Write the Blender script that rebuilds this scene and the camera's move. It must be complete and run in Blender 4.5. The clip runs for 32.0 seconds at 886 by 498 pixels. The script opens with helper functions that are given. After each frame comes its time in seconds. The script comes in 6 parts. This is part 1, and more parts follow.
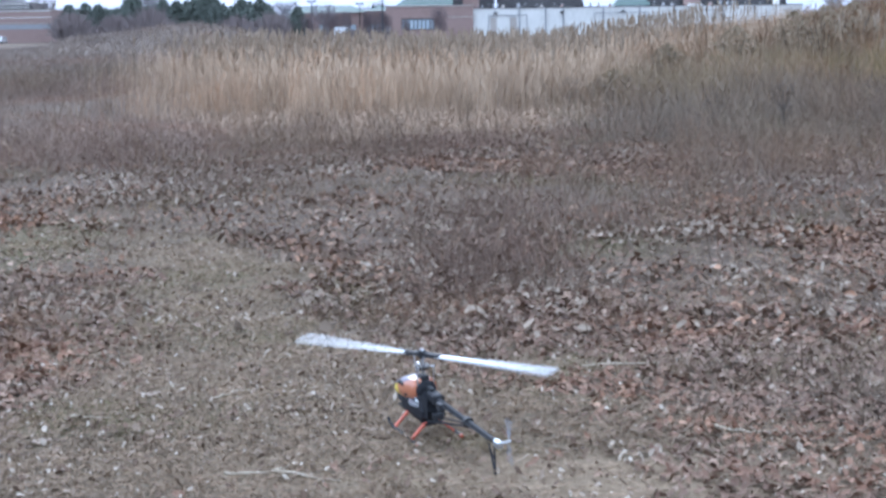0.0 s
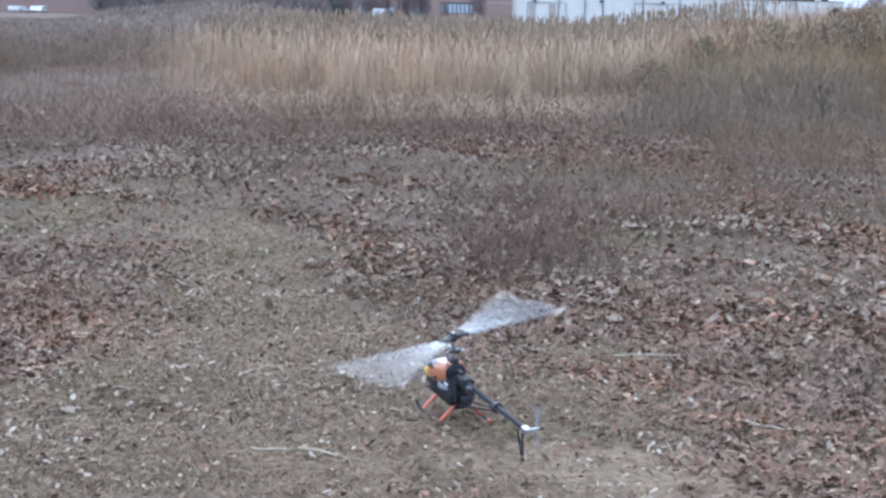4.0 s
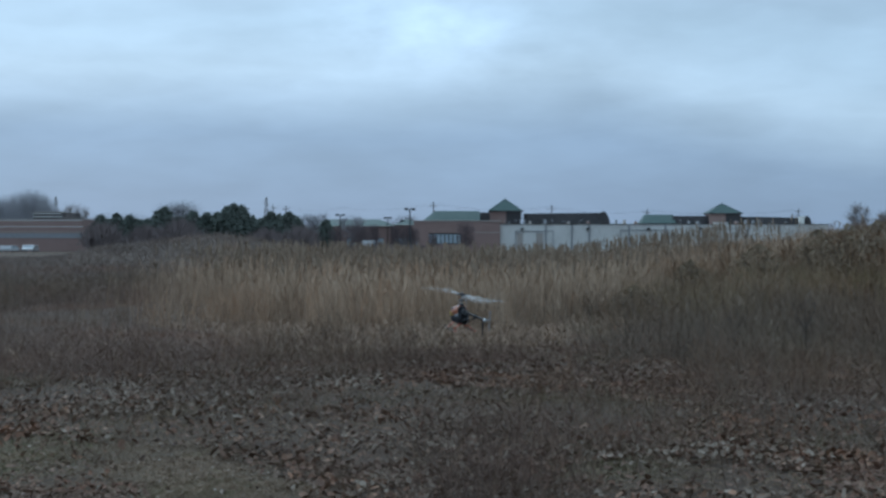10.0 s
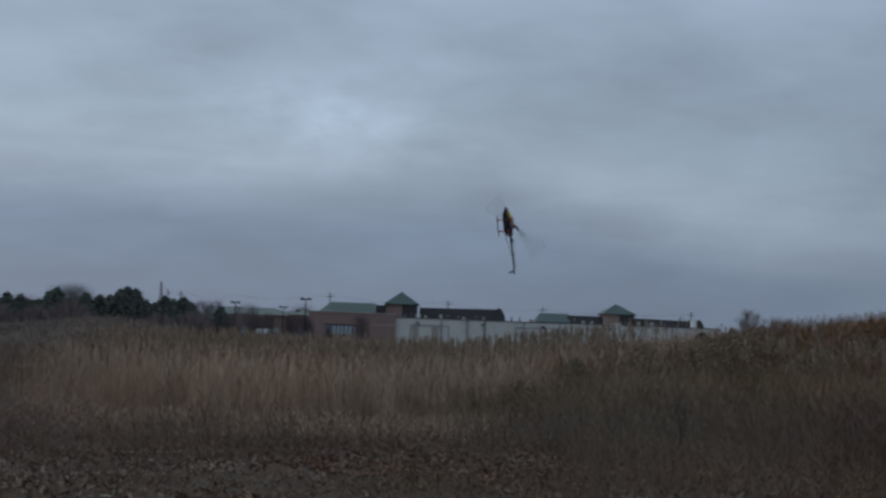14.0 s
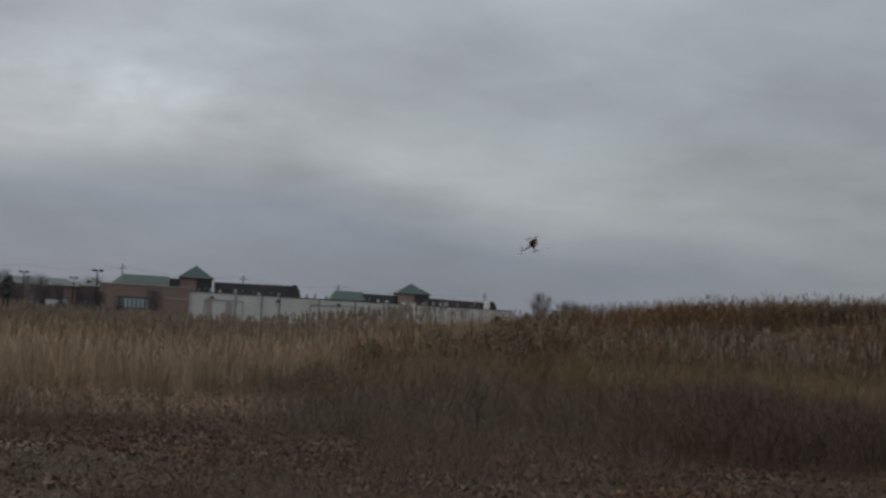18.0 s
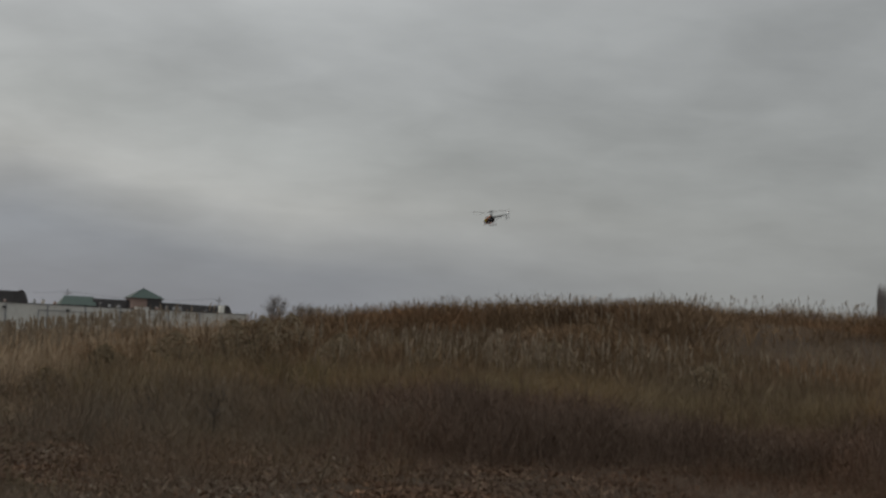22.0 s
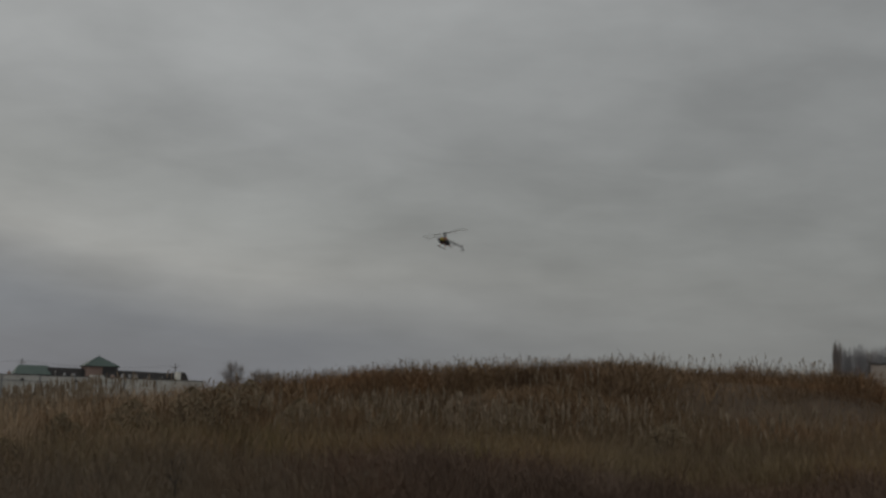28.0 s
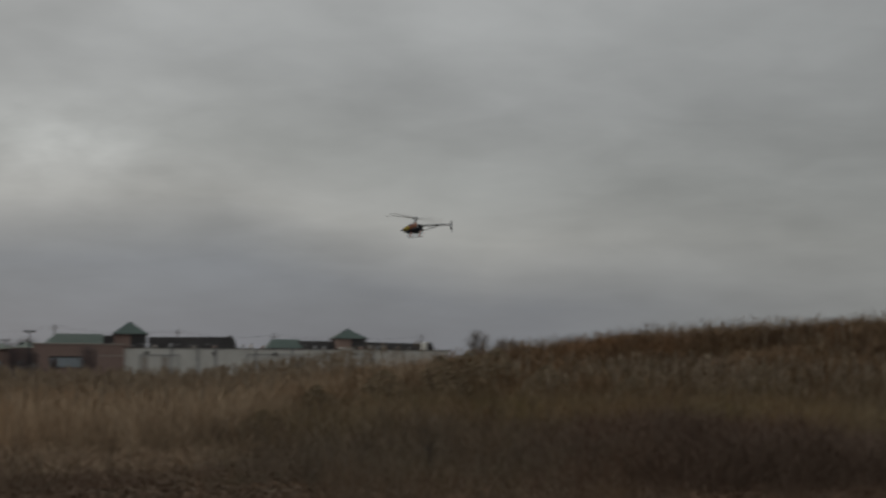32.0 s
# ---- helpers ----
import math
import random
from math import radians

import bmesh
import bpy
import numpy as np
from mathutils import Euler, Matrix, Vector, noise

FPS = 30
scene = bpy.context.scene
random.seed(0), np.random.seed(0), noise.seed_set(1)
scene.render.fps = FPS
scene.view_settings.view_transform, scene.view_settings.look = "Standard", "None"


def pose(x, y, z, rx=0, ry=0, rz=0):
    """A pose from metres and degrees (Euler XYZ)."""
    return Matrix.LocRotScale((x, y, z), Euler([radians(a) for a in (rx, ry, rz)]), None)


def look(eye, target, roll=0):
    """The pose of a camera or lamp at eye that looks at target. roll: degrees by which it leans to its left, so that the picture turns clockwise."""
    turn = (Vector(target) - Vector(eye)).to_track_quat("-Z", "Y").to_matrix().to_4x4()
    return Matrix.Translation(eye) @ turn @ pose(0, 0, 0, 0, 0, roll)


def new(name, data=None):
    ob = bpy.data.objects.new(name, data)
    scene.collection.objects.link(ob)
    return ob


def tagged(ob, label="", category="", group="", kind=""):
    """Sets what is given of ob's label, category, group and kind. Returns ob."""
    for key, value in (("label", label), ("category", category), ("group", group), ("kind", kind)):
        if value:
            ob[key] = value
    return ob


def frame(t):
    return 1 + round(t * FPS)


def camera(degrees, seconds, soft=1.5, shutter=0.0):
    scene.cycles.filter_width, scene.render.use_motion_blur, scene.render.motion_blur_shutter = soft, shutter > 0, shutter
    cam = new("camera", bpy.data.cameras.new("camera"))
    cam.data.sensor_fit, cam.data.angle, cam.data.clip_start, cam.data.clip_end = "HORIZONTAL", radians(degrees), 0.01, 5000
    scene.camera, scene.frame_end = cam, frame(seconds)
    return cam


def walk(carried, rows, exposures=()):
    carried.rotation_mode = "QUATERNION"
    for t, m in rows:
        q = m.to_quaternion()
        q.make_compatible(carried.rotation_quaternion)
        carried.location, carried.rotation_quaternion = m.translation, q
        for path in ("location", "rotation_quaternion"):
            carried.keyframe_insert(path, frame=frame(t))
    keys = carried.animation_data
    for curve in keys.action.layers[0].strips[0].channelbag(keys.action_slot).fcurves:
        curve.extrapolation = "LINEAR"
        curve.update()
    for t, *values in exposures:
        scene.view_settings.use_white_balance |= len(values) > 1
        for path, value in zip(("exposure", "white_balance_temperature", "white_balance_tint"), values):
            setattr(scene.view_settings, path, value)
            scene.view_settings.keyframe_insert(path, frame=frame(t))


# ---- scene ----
# seconds, stops, kelvin, tint: the camera darkens as it swings up to the sky
EXPOSURES = [
    (0.0, 2.57, 5380, 11), (3.5, 2.58, 5450, 11), (6.0, 2.58, 5400, 11), (6.5, 2.53, 5450, 12), (7.0, 2.48, 5600, 13), (7.5, 2.35, 5500, 8),
    (8.0, 1.96, 5380, 3), (8.5, 1.35, 5550, 0), (9.0, 1.02, 5350, -3), (10.0, 0.87, 5300, -2), (11.5, 0.75, 5300, -2),
    (12.0, 0.65, 5450, -2), (12.5, 0.36, 5550, -1), (13.0, 0.12, 5500, 3), (14.0, 0.11, 5800, 6), (15.5, 0.14, 6350, 8),
    (17.5, 0.2, 6600, 9), (18.0, 0.28, 7000, 9), (19.0, 0.22, 7500, 9), (20.0, 0.22, 7800, 9), (21.0, 0.34, 7700, 9), (22.0, 0.33, 7700, 9), (23.0, 0.06, 7800, 9), (27.0, -0.12, 7800, 9), (28.0, -0.07, 7800, 9), (29.0, -0.17, 7800, 9), (30.0, 0.02, 7800, 9), (32.0, 0.0, 7800, 9),
]
# ---- the camera, carried by hand on one spot: seconds, x, y, z, heading (degrees to the right of +y), pitch up, lean
WALK = [
    (0, -0.107, -0.183, 1.613, -0.704, -7.864, -0.787),
    (0.5, -0.138, -0.196, 1.613, -0.702, -6.506, -0.318),
    (1, -0.137, -0.166, 1.602, -2.932, -6.861, 2.441),
    (1.5, -0.129, -0.169, 1.603, -2.239, -7.47, 1.679),
    (2, -0.135, -0.165, 1.603, -1.961, -7.688, 1.881),
    (2.5, -0.135, -0.166, 1.604, -1.68, -7.876, 1.786),
    (3, -0.132, -0.164, 1.605, -1.657, -7.962, 1.551),
    (3.5, -0.129, -0.163, 1.602, -1.641, -8.16, 1.338),
    (5.5, -0.125, -0.125, 1.608, -2.207, -8.895, 1.366),
    (6, -0.122, -0.126, 1.612, -1.676, -7.4, 1.178),
    (6.5, -0.123, -0.136, 1.607, -1.336, -5.187, 0.134),
    (7, -0.12, -0.129, 1.608, -1.635, -4.059, 0.109),
    (7.5, -0.105, -0.13, 1.609, -2.057, -3.117, 0.109),
    (8, -0.126, -0.067, 1.619, -1.365, -2.308, 1.723),
    (8.5, -0.15, 0.073, 1.606, -0.206, -0.154, 0.435),
    (9, -0.131, 0.199, 1.605, 0.018, -0.524, -0.204),
    (9.5, -0.017, 0.258, 1.586, -0.417, -0.587, -1.43),
    (10, 0.048, 0.269, 1.579, -1.588, -0.213, 0.053),
    (10.5, 0.034, 0.334, 1.573, -1.928, -0.039, 0.385),
    (11, 0.002, 0.433, 1.574, -1.719, -0.567, 0.385),
    (11.5, 0.093, 0.454, 1.58, -1.909, 0.164, 0.465),
    (12, 0.181, 0.347, 1.556, -2.177, 2.001, 0.925),
    (12.5, 0.214, 0.263, 1.524, -1.991, 3.28, 1.051),
    (13, 0.209, 0.195, 1.52, -1.912, 3.772, 1.009),
    (13.5, 0.206, 0.14, 1.528, 0.639, 3.423, 1.679),
    (14, 0.219, 0.106, 1.534, 2.018, 3.19, 2.067),
    (14.5, 0.219, 0.076, 1.541, 4.121, 3.096, 2.556),
    (15, 0.228, 0.051, 1.584, 5.26, 2.932, 3.217),
    (15.5, 0.224, 0.032, 1.649, 7.085, 3.326, 3.492),
    (17.5, 0.077, -0.008, 1.606, 8.746, 2.982, 3.257),
    (18, 0.087, -0.066, 1.62, 9.336, 2.725, 3.412),
    (18.5, 0.065, -0.104, 1.605, 10.688, 3.185, 4.109),
    (19, 0.07, -0.123, 1.588, 12.406, 4.052, 4.137),
    (19.5, 0.074, -0.104, 1.591, 14.163, 3.942, 4.241),
    (20, 0.085, -0.05, 1.584, 15.371, 3.474, 3.699),
    (20.5, 0.097, -0.026, 1.587, 16.36, 3.137, 3.81),
    (21, 0.105, 0.001, 1.59, 16.757, 3.097, 3.797),
    (21.5, 0.114, 0.009, 1.583, 17.906, 3.463, 2.651),
    (22, 0.078, 0.005, 1.589, 18.798, 3.348, 2.741),
    (22.5, 0.021, 0.01, 1.616, 18.926, 4.952, 2.365),
    (23, 0.037, 0.011, 1.625, 19.553, 5.427, 1.062),
    (23.5, 0.057, 0.009, 1.613, 19.669, 5.637, 1.338),
    (24, 0.037, 0.015, 1.62, 18.418, 6.894, 3.468),
    (24.5, 0.04, -0.005, 1.627, 18.419, 7.94, 2.269),
    (26.5, 0.012, 0.011, 1.64, 18.154, 6.605, 1.612),
    (27, 0.008, 0.001, 1.639, 19.493, 7.21, 2.111),
    (27.5, 0.024, -0.015, 1.61, 20.237, 6.349, 1.903),
    (28, 0.019, -0.01, 1.59, 20.273, 5.664, 1.84),
    (28.5, 0.019, 0.007, 1.603, 19.448, 5.775, 2.027),
    (29, 0.001, 0.02, 1.609, 17.901, 6.06, 1.115),
    (29.5, 0.006, -0.019, 1.572, 17.999, 5.094, 1.544),
    (30, -0.006, -0.052, 1.568, 21.053, 4.914, 3.489),
    (30.3, -0.018, -0.053, 1.587, 22.308, 5.235, 3.278),
    (30.5, -0.027, -0.059, 1.597, 22.233, 5.669, 3.075),
    (31, -0.045, -0.058, 1.612, 19.581, 6.532, 1.146),
    (31.5, -0.052, -0.048, 1.578, 15.821, 5.773, 0.763),
    (31.6, -0.051, -0.052, 1.58, 15.198, 5.264, 0.837),
    (32, -0.049, -0.064, 1.582, 11.699, 4.29, 0.375),
]


def carried_pose(x, y, z, heading, pitch, lean):
    return pose(x, y, z, 90 + pitch, 0, -heading) @ pose(0, 0, 0, 0, 0, lean)


cam = camera(30.963, 32.0, 2.7, 0.5)
walk(cam, [(row[0], carried_pose(*row[1:])) for row in WALK], EXPOSURES)

# ---- world and sun: a closed grey cloud deck late in the day
SUN_UP, SUN_TURN = 32.0, -20.0
world = bpy.data.worlds.new("sky")
scene.world = world
world.use_nodes = True
wt = world.node_tree
wt.nodes.clear()


def wmath(op, a, b=None):
    n = wt.nodes.new("ShaderNodeMath")
    n.operation = op
    for i, v in enumerate((a, b)):
        if v is None:
            continue
        if isinstance(v, (int, float)):
            n.inputs[i].default_value = v
        else:
            wt.links.new(v, n.inputs[i])
    return n.outputs[0]


coord = wt.nodes.new("ShaderNodeTexCoord")
sep = wt.nodes.new("ShaderNodeSeparateXYZ")
wt.links.new(coord.outputs["Generated"], sep.inputs[0])
height = wmath("MAXIMUM", sep.outputs[2], 0.0)


def deck_noise(scale, detail, rough, shift, warp):
    """Noise on a flat cloud deck overhead, which closes up towards the horizon."""
    away = wmath("ADD", height, 0.17)
    flat = wt.nodes.new("ShaderNodeCombineXYZ")
    wt.links.new(wmath("DIVIDE", sep.outputs[0], away), flat.inputs[0])
    wt.links.new(wmath("DIVIDE", sep.outputs[1], away), flat.inputs[1])
    m = wt.nodes.new("ShaderNodeMapping")
    m.inputs["Location"].default_value = shift
    m.inputs["Rotation"].default_value = (0, 0, 0.25)
    n = wt.nodes.new("ShaderNodeTexNoise")
    n.inputs["Scale"].default_value, n.inputs["Detail"].default_value, n.inputs["Roughness"].default_value = scale, detail, rough
    n.inputs["Distortion"].default_value = warp
    wt.links.new(flat.outputs[0], m.inputs[0])
    wt.links.new(m.outputs[0], n.inputs[0])
    return n.outputs["Fac"]


def cloud_noise(scale, detail, rough, shift, tall):
    m = wt.nodes.new("ShaderNodeMapping")
    m.inputs["Location"].default_value = shift
    m.inputs["Scale"].default_value = (1, 1, tall)
    m.inputs["Rotation"].default_value = (0.0, 0.03, 0)
    n = wt.nodes.new("ShaderNodeTexNoise")
    n.inputs["Scale"].default_value, n.inputs["Detail"].default_value, n.inputs["Roughness"].default_value = scale, detail, rough
    wt.links.new(coord.outputs["Generated"], m.inputs[0])
    wt.links.new(m.outputs[0], n.inputs[0])
    return n.outputs["Fac"]


big = cloud_noise(2.6, 2.0, 0.45, (3.1, 0.4, 0.2), 2.2)
mid = deck_noise(1.5, 4.0, 0.48, (0.3, 7.9, 0), 0.3)
fine = deck_noise(5.0, 4.0, 0.5, (5.3, 1.9, 2.0), 0.5)
swell = wmath("ADD", wmath("MULTIPLY", wmath("SUBTRACT", big, 0.5), 0.04), wmath("MULTIPLY", wmath("SUBTRACT", mid, 0.5), 0.008))
deck = wt.nodes.new("ShaderNodeValToRGB")
# the dark bank on the skyline thins out to the east
lift = wmath("ADD", 0.007, wmath("MULTIPLY", wmath("MAXIMUM", wmath("SUBTRACT", sep.outputs[0], 0.17), -0.1), 0.2))
wt.links.new(wmath("ADD", wmath("ADD", height, swell), wmath("MINIMUM", lift, 0.019)), deck.inputs[0])
ramp = deck.color_ramp
ramp.elements[0].position, ramp.elements[0].color = 0.0, (0.134, 0.164, 0.227, 1)
ramp.elements[1].position, ramp.elements[1].color = 1.0, (0.392, 0.445, 0.504, 1)
for at, colour in ((0.056, (0.162, 0.193, 0.254, 1)), (0.084, (0.262, 0.293, 0.345, 1)), (0.095, (0.302, 0.335, 0.384, 1)), (0.125, (0.288, 0.326, 0.376, 1)), (0.18, (0.272, 0.308, 0.362, 1)),
                   (0.32, (0.321, 0.363, 0.425, 1))):
    e = ramp.elements.new(at)
    e.color = colour
parts = wmath("ADD", wmath("MULTIPLY", mid, 0.85), wmath("ADD", wmath("MULTIPLY", big, 0.4), wmath("MULTIPLY", fine, 0.36)))
gain = wmath("ADD", 1.0, wmath("MULTIPLY", wmath("MULTIPLY", wmath("SUBTRACT", parts, 0.795), 0.62), wmath("MINIMUM", wmath("ADD", 0.15, wmath("MULTIPLY", height, 8.0)), 1.0)))
# small puffs and ragged scraps low in the deck, and one thin place where more light comes through
puff = cloud_noise(13.0, 5.0, 0.55, (1.7, 4.2, 0.9), 2.3)
gain = wmath("ADD", gain, wmath("MULTIPLY", wmath("SUBTRACT", puff, 0.5), 0.26))
across_break = wmath("DIVIDE", wmath("ADD", sep.outputs[0], 0.04), 0.062)
up_break = wmath("DIVIDE", wmath("SUBTRACT", sep.outputs[2], 0.134), 0.026)
spread = wmath("ADD", wmath("MULTIPLY", across_break, across_break), wmath("MULTIPLY", up_break, up_break))
thin = wmath("MULTIPLY", wmath("EXPONENT", wmath("MULTIPLY", spread, -1.0)), wmath("GREATER_THAN", sep.outputs[1], 0.0))
gain = wmath("ADD", gain, wmath("MULTIPLY", thin, wmath("MULTIPLY", wmath("MAXIMUM", wmath("SUBTRACT", puff, 0.3), 0.0), 1.2)))
# the deck is thinner, and so brighter, towards the hidden sun
gain = wmath("MULTIPLY", gain, wmath("SUBTRACT", 1.01, wmath("MULTIPLY", sep.outputs[0], 0.29)))
# far to the east the deck comes down to the horizon as one even grey
low_east = wmath("MULTIPLY", wmath("MINIMUM", wmath("MAXIMUM", wmath("DIVIDE", wmath("SUBTRACT", sep.outputs[0], 0.26), 0.22), 0.0), 1.0),
                 wmath("MINIMUM", wmath("MAXIMUM", wmath("DIVIDE", wmath("SUBTRACT", 0.24, height), 0.12), 0.0), 1.0))
even = wt.nodes.new("ShaderNodeMix")
even.data_type = "RGBA"
even.inputs[7].default_value = (0.232, 0.262, 0.303, 1)
wt.links.new(wmath("MULTIPLY", low_east, 0.8), even.inputs[0])
wt.links.new(deck.outputs[0], even.inputs[6])
clouds = wt.nodes.new("ShaderNodeVectorMath")
clouds.operation = "SCALE"
wt.links.new(even.outputs[2], clouds.inputs[0])
wt.links.new(wmath("MULTIPLY", gain, 10.0), clouds.inputs["Scale"])
air = wt.nodes.new("ShaderNodeTexSky")
air.sky_type, air.sun_disc = "NISHITA", False
air.sun_elevation, air.sun_rotation = radians(SUN_UP), radians(SUN_TURN)
mix = wt.nodes.new("ShaderNodeMix")
mix.data_type = "RGBA"
mix.inputs[0].default_value = 0.97
wt.links.new(air.outputs[0], mix.inputs[6])
wt.links.new(clouds.outputs[0], mix.inputs[7])
back = wt.nodes.new("ShaderNodeBackground")
back.inputs[1].default_value = 0.1
wt.links.new(mix.outputs[2], back.inputs[0])
wt.links.new(back.outputs[0], wt.nodes.new("ShaderNodeOutputWorld").inputs[0])

sun = new("sun", bpy.data.lights.new("sun", "SUN"))
sun.data.energy, sun.data.angle, sun.data.color = 0.5, radians(25), (1.0, 0.96, 0.9)
sun.matrix_world = look((0, 0, 50), (-50 * math.sin(radians(SUN_TURN)) , -50 * math.cos(radians(SUN_TURN)), 50 - 50 * math.tan(radians(SUN_UP))))


# ---- materials
def material(name, colours, rough=0.8, scale=4.0, fine=40.0, island=0.0, bump=0.3, metal=0.0, spec=0.3, rand=0.0, stretch=(1, 1, 1), hues=()):
    """A surface of two or three colours, mixed by noise at two scales, by island or by object."""
    m = bpy.data.materials.new(name)
    m.use_nodes = True
    t = m.node_tree
    b = t.nodes["Principled BSDF"]
    b.inputs["Roughness"].default_value, b.inputs["Metallic"].default_value = rough, metal
    b.inputs["Specular IOR Level"].default_value = spec
    tc = t.nodes.new("ShaderNodeTexCoord")
    mp = t.nodes.new("ShaderNodeMapping")
    mp.inputs["Scale"].default_value = stretch
    t.links.new(tc.outputs["Object"], mp.inputs[0])
    facs = []
    for s, d in ((scale, 4.0), (fine, 3.0)):
        n = t.nodes.new("ShaderNodeTexNoise")
        n.inputs["Scale"].default_value, n.inputs["Detail"].default_value, n.inputs["Roughness"].default_value = s, d, 0.6
        t.links.new(mp.outputs[0], n.inputs[0])
        facs.append(n.outputs["Fac"])

    def math_node(op, a, c):
        n = t.nodes.new("ShaderNodeMath")
        n.operation = op
        for i, v in enumerate((a, c)):
            if isinstance(v, (int, float)):
                n.inputs[i].default_value = v
            else:
                t.links.new(v, n.inputs[i])
        return n.outputs[0]

    f = math_node("ADD", math_node("MULTIPLY", facs[0], 0.6), math_node("MULTIPLY", facs[1], 0.4))
    f = math_node("ADD", math_node("MULTIPLY", math_node("SUBTRACT", f, 0.5), 2.2), 0.5)
    if island:
        g = t.nodes.new("ShaderNodeNewGeometry")
        f = math_node("ADD", math_node("MULTIPLY", f, 1 - island), math_node("MULTIPLY", g.outputs["Random Per Island"], island))
    if rand:
        o = t.nodes.new("ShaderNodeObjectInfo")
        f = math_node("ADD", math_node("MULTIPLY", f, 1 - rand), math_node("MULTIPLY", o.outputs["Random"], rand))
    r = t.nodes.new("ShaderNodeValToRGB")
    r.color_ramp.elements[0].position, r.color_ramp.elements[1].position = 0.08, 0.92
    r.color_ramp.elements[0].color, r.color_ramp.elements[1].color = (*colours[0], 1), (*colours[-1], 1)
    for i, c in enumerate(colours[1:-1]):
        e = r.color_ramp.elements.new(0.08 + 0.84 * (i + 1) / (len(colours) - 1))
        e.color = (*c, 1)
    t.links.new(f, r.inputs[0])
    out = r.outputs[0]
    for k, (tone, size, share) in enumerate(hues):
        n = t.nodes.new("ShaderNodeTexNoise")
        n.inputs["Scale"].default_value, n.inputs["Detail"].default_value, n.inputs["Roughness"].default_value = 1.0 / size, 3.0, 0.6
        shift = t.nodes.new("ShaderNodeMapping")
        shift.inputs["Location"].default_value = (7.3 * k + 3.1, 11.9 * k + 1.7, 0)
        shift.inputs["Scale"].default_value = (1, 1, 0.3)
        t.links.new(tc.outputs["Object"], shift.inputs[0])
        t.links.new(shift.outputs[0], n.inputs[0])
        g = t.nodes.new("ShaderNodeMapRange")
        g.interpolation_type = "SMOOTHSTEP"
        g.inputs["From Min"].default_value, g.inputs["From Max"].default_value = 0.62 - share * 0.3, 0.78 - share * 0.3
        t.links.new(n.outputs["Fac"], g.inputs[0])
        x = t.nodes.new("ShaderNodeMix")
        x.data_type, x.blend_type = "RGBA", "MULTIPLY"
        t.links.new(g.outputs[0], x.inputs[0])
        t.links.new(out, x.inputs[6])
        x.inputs[7].default_value = (*tone, 1)
        out = x.outputs[2]
    t.links.new(out, b.inputs["Base Color"])
    if bump:
        u = t.nodes.new("ShaderNodeBump")
        u.inputs["Strength"].default_value, u.inputs["Distance"].default_value = bump, 0.02
        t.links.new(facs[1], u.inputs["Height"])
        t.links.new(u.outputs[0], b.inputs["Normal"])
    return m


RUSTY, OLIVE, DARK, PALE = (1.16, 0.96, 0.82), (0.9, 0.99, 0.82), (0.64, 0.62, 0.62), (1.28, 1.26, 1.22)
M_GRASS = material("short_grass", [(0.0852, 0.0564, 0.0338), (0.174, 0.119, 0.0751), (0.264, 0.187, 0.123), (0.122, 0.0842, 0.0516), (0.365, 0.275, 0.192)], 0.9, 0.8, 30, island=0.75, bump=0, hues=((OLIVE, 1.2, 0.25), (DARK, 0.6, 0.25), (PALE, 0.9, 0.35)))
M_MOSS = material("mossy_blades", [(0.075, 0.066, 0.028), (0.12, 0.104, 0.046), (0.165, 0.14, 0.07)], 0.9, 0.8, 30, island=0.75, bump=0)
M_LEAF = material("oak_leaf", [(0.093, 0.0553, 0.0377), (0.13, 0.0765, 0.0517), (0.181, 0.111, 0.0779), (0.116, 0.068, 0.0467), (0.158, 0.0952, 0.0664), (0.205, 0.133, 0.0968), (0.27, 0.2, 0.152)], 0.75, 1.0, 90, island=0.88, bump=0, hues=((RUSTY, 1.6, 0.5), (DARK, 0.9, 0.18), (PALE, 1.0, 0.3)))
M_LEAFFAR = material("weathered_oak_leaf", [(0.0744, 0.0436, 0.028), (0.133, 0.0783, 0.051), (0.192, 0.117, 0.0781), (0.108, 0.0638, 0.0421), (0.167, 0.102, 0.0681), (0.3, 0.203, 0.142)], 0.75, 1.0, 90, island=0.85, bump=0, hues=((RUSTY, 2.2, 0.5), (DARK, 1.4, 0.3), (PALE, 1.6, 0.3)))
M_BITS = material("leaf_bits", [(0.0674, 0.0408, 0.0264), (0.149, 0.0936, 0.0625), (0.27, 0.204, 0.149), (0.438, 0.374, 0.302)], 0.8, 1.0, 90, island=0.9, bump=0)
M_PALELEAF = material("bleached_leaf", [(0.139, 0.0981, 0.0673), (0.203, 0.152, 0.111), (0.276, 0.221, 0.168)], 0.8, 1.0, 90, island=0.9, bump=0)
M_WEED = material("weed_stalk", [(0.0753, 0.052, 0.035), (0.136, 0.0965, 0.066), (0.186, 0.136, 0.0929), (0.102, 0.0721, 0.05)], 0.9, 0.25, 20, island=0.7, bump=0, hues=((OLIVE, 2.0, 0.45), (RUSTY, 3.0, 0.4), (DARK, 1.8, 0.3), (PALE, 2.2, 0.4)))
M_BRUSH = material("grey_brush", [(0.084, 0.0634, 0.0461), (0.147, 0.112, 0.0825), (0.205, 0.159, 0.117), (0.113, 0.0868, 0.0633)], 0.9, 0.2, 20, island=0.7, bump=0, hues=((OLIVE, 2.6, 0.25), (RUSTY, 4.0, 0.5), (DARK, 2.2, 0.4), (PALE, 3.0, 0.45)))
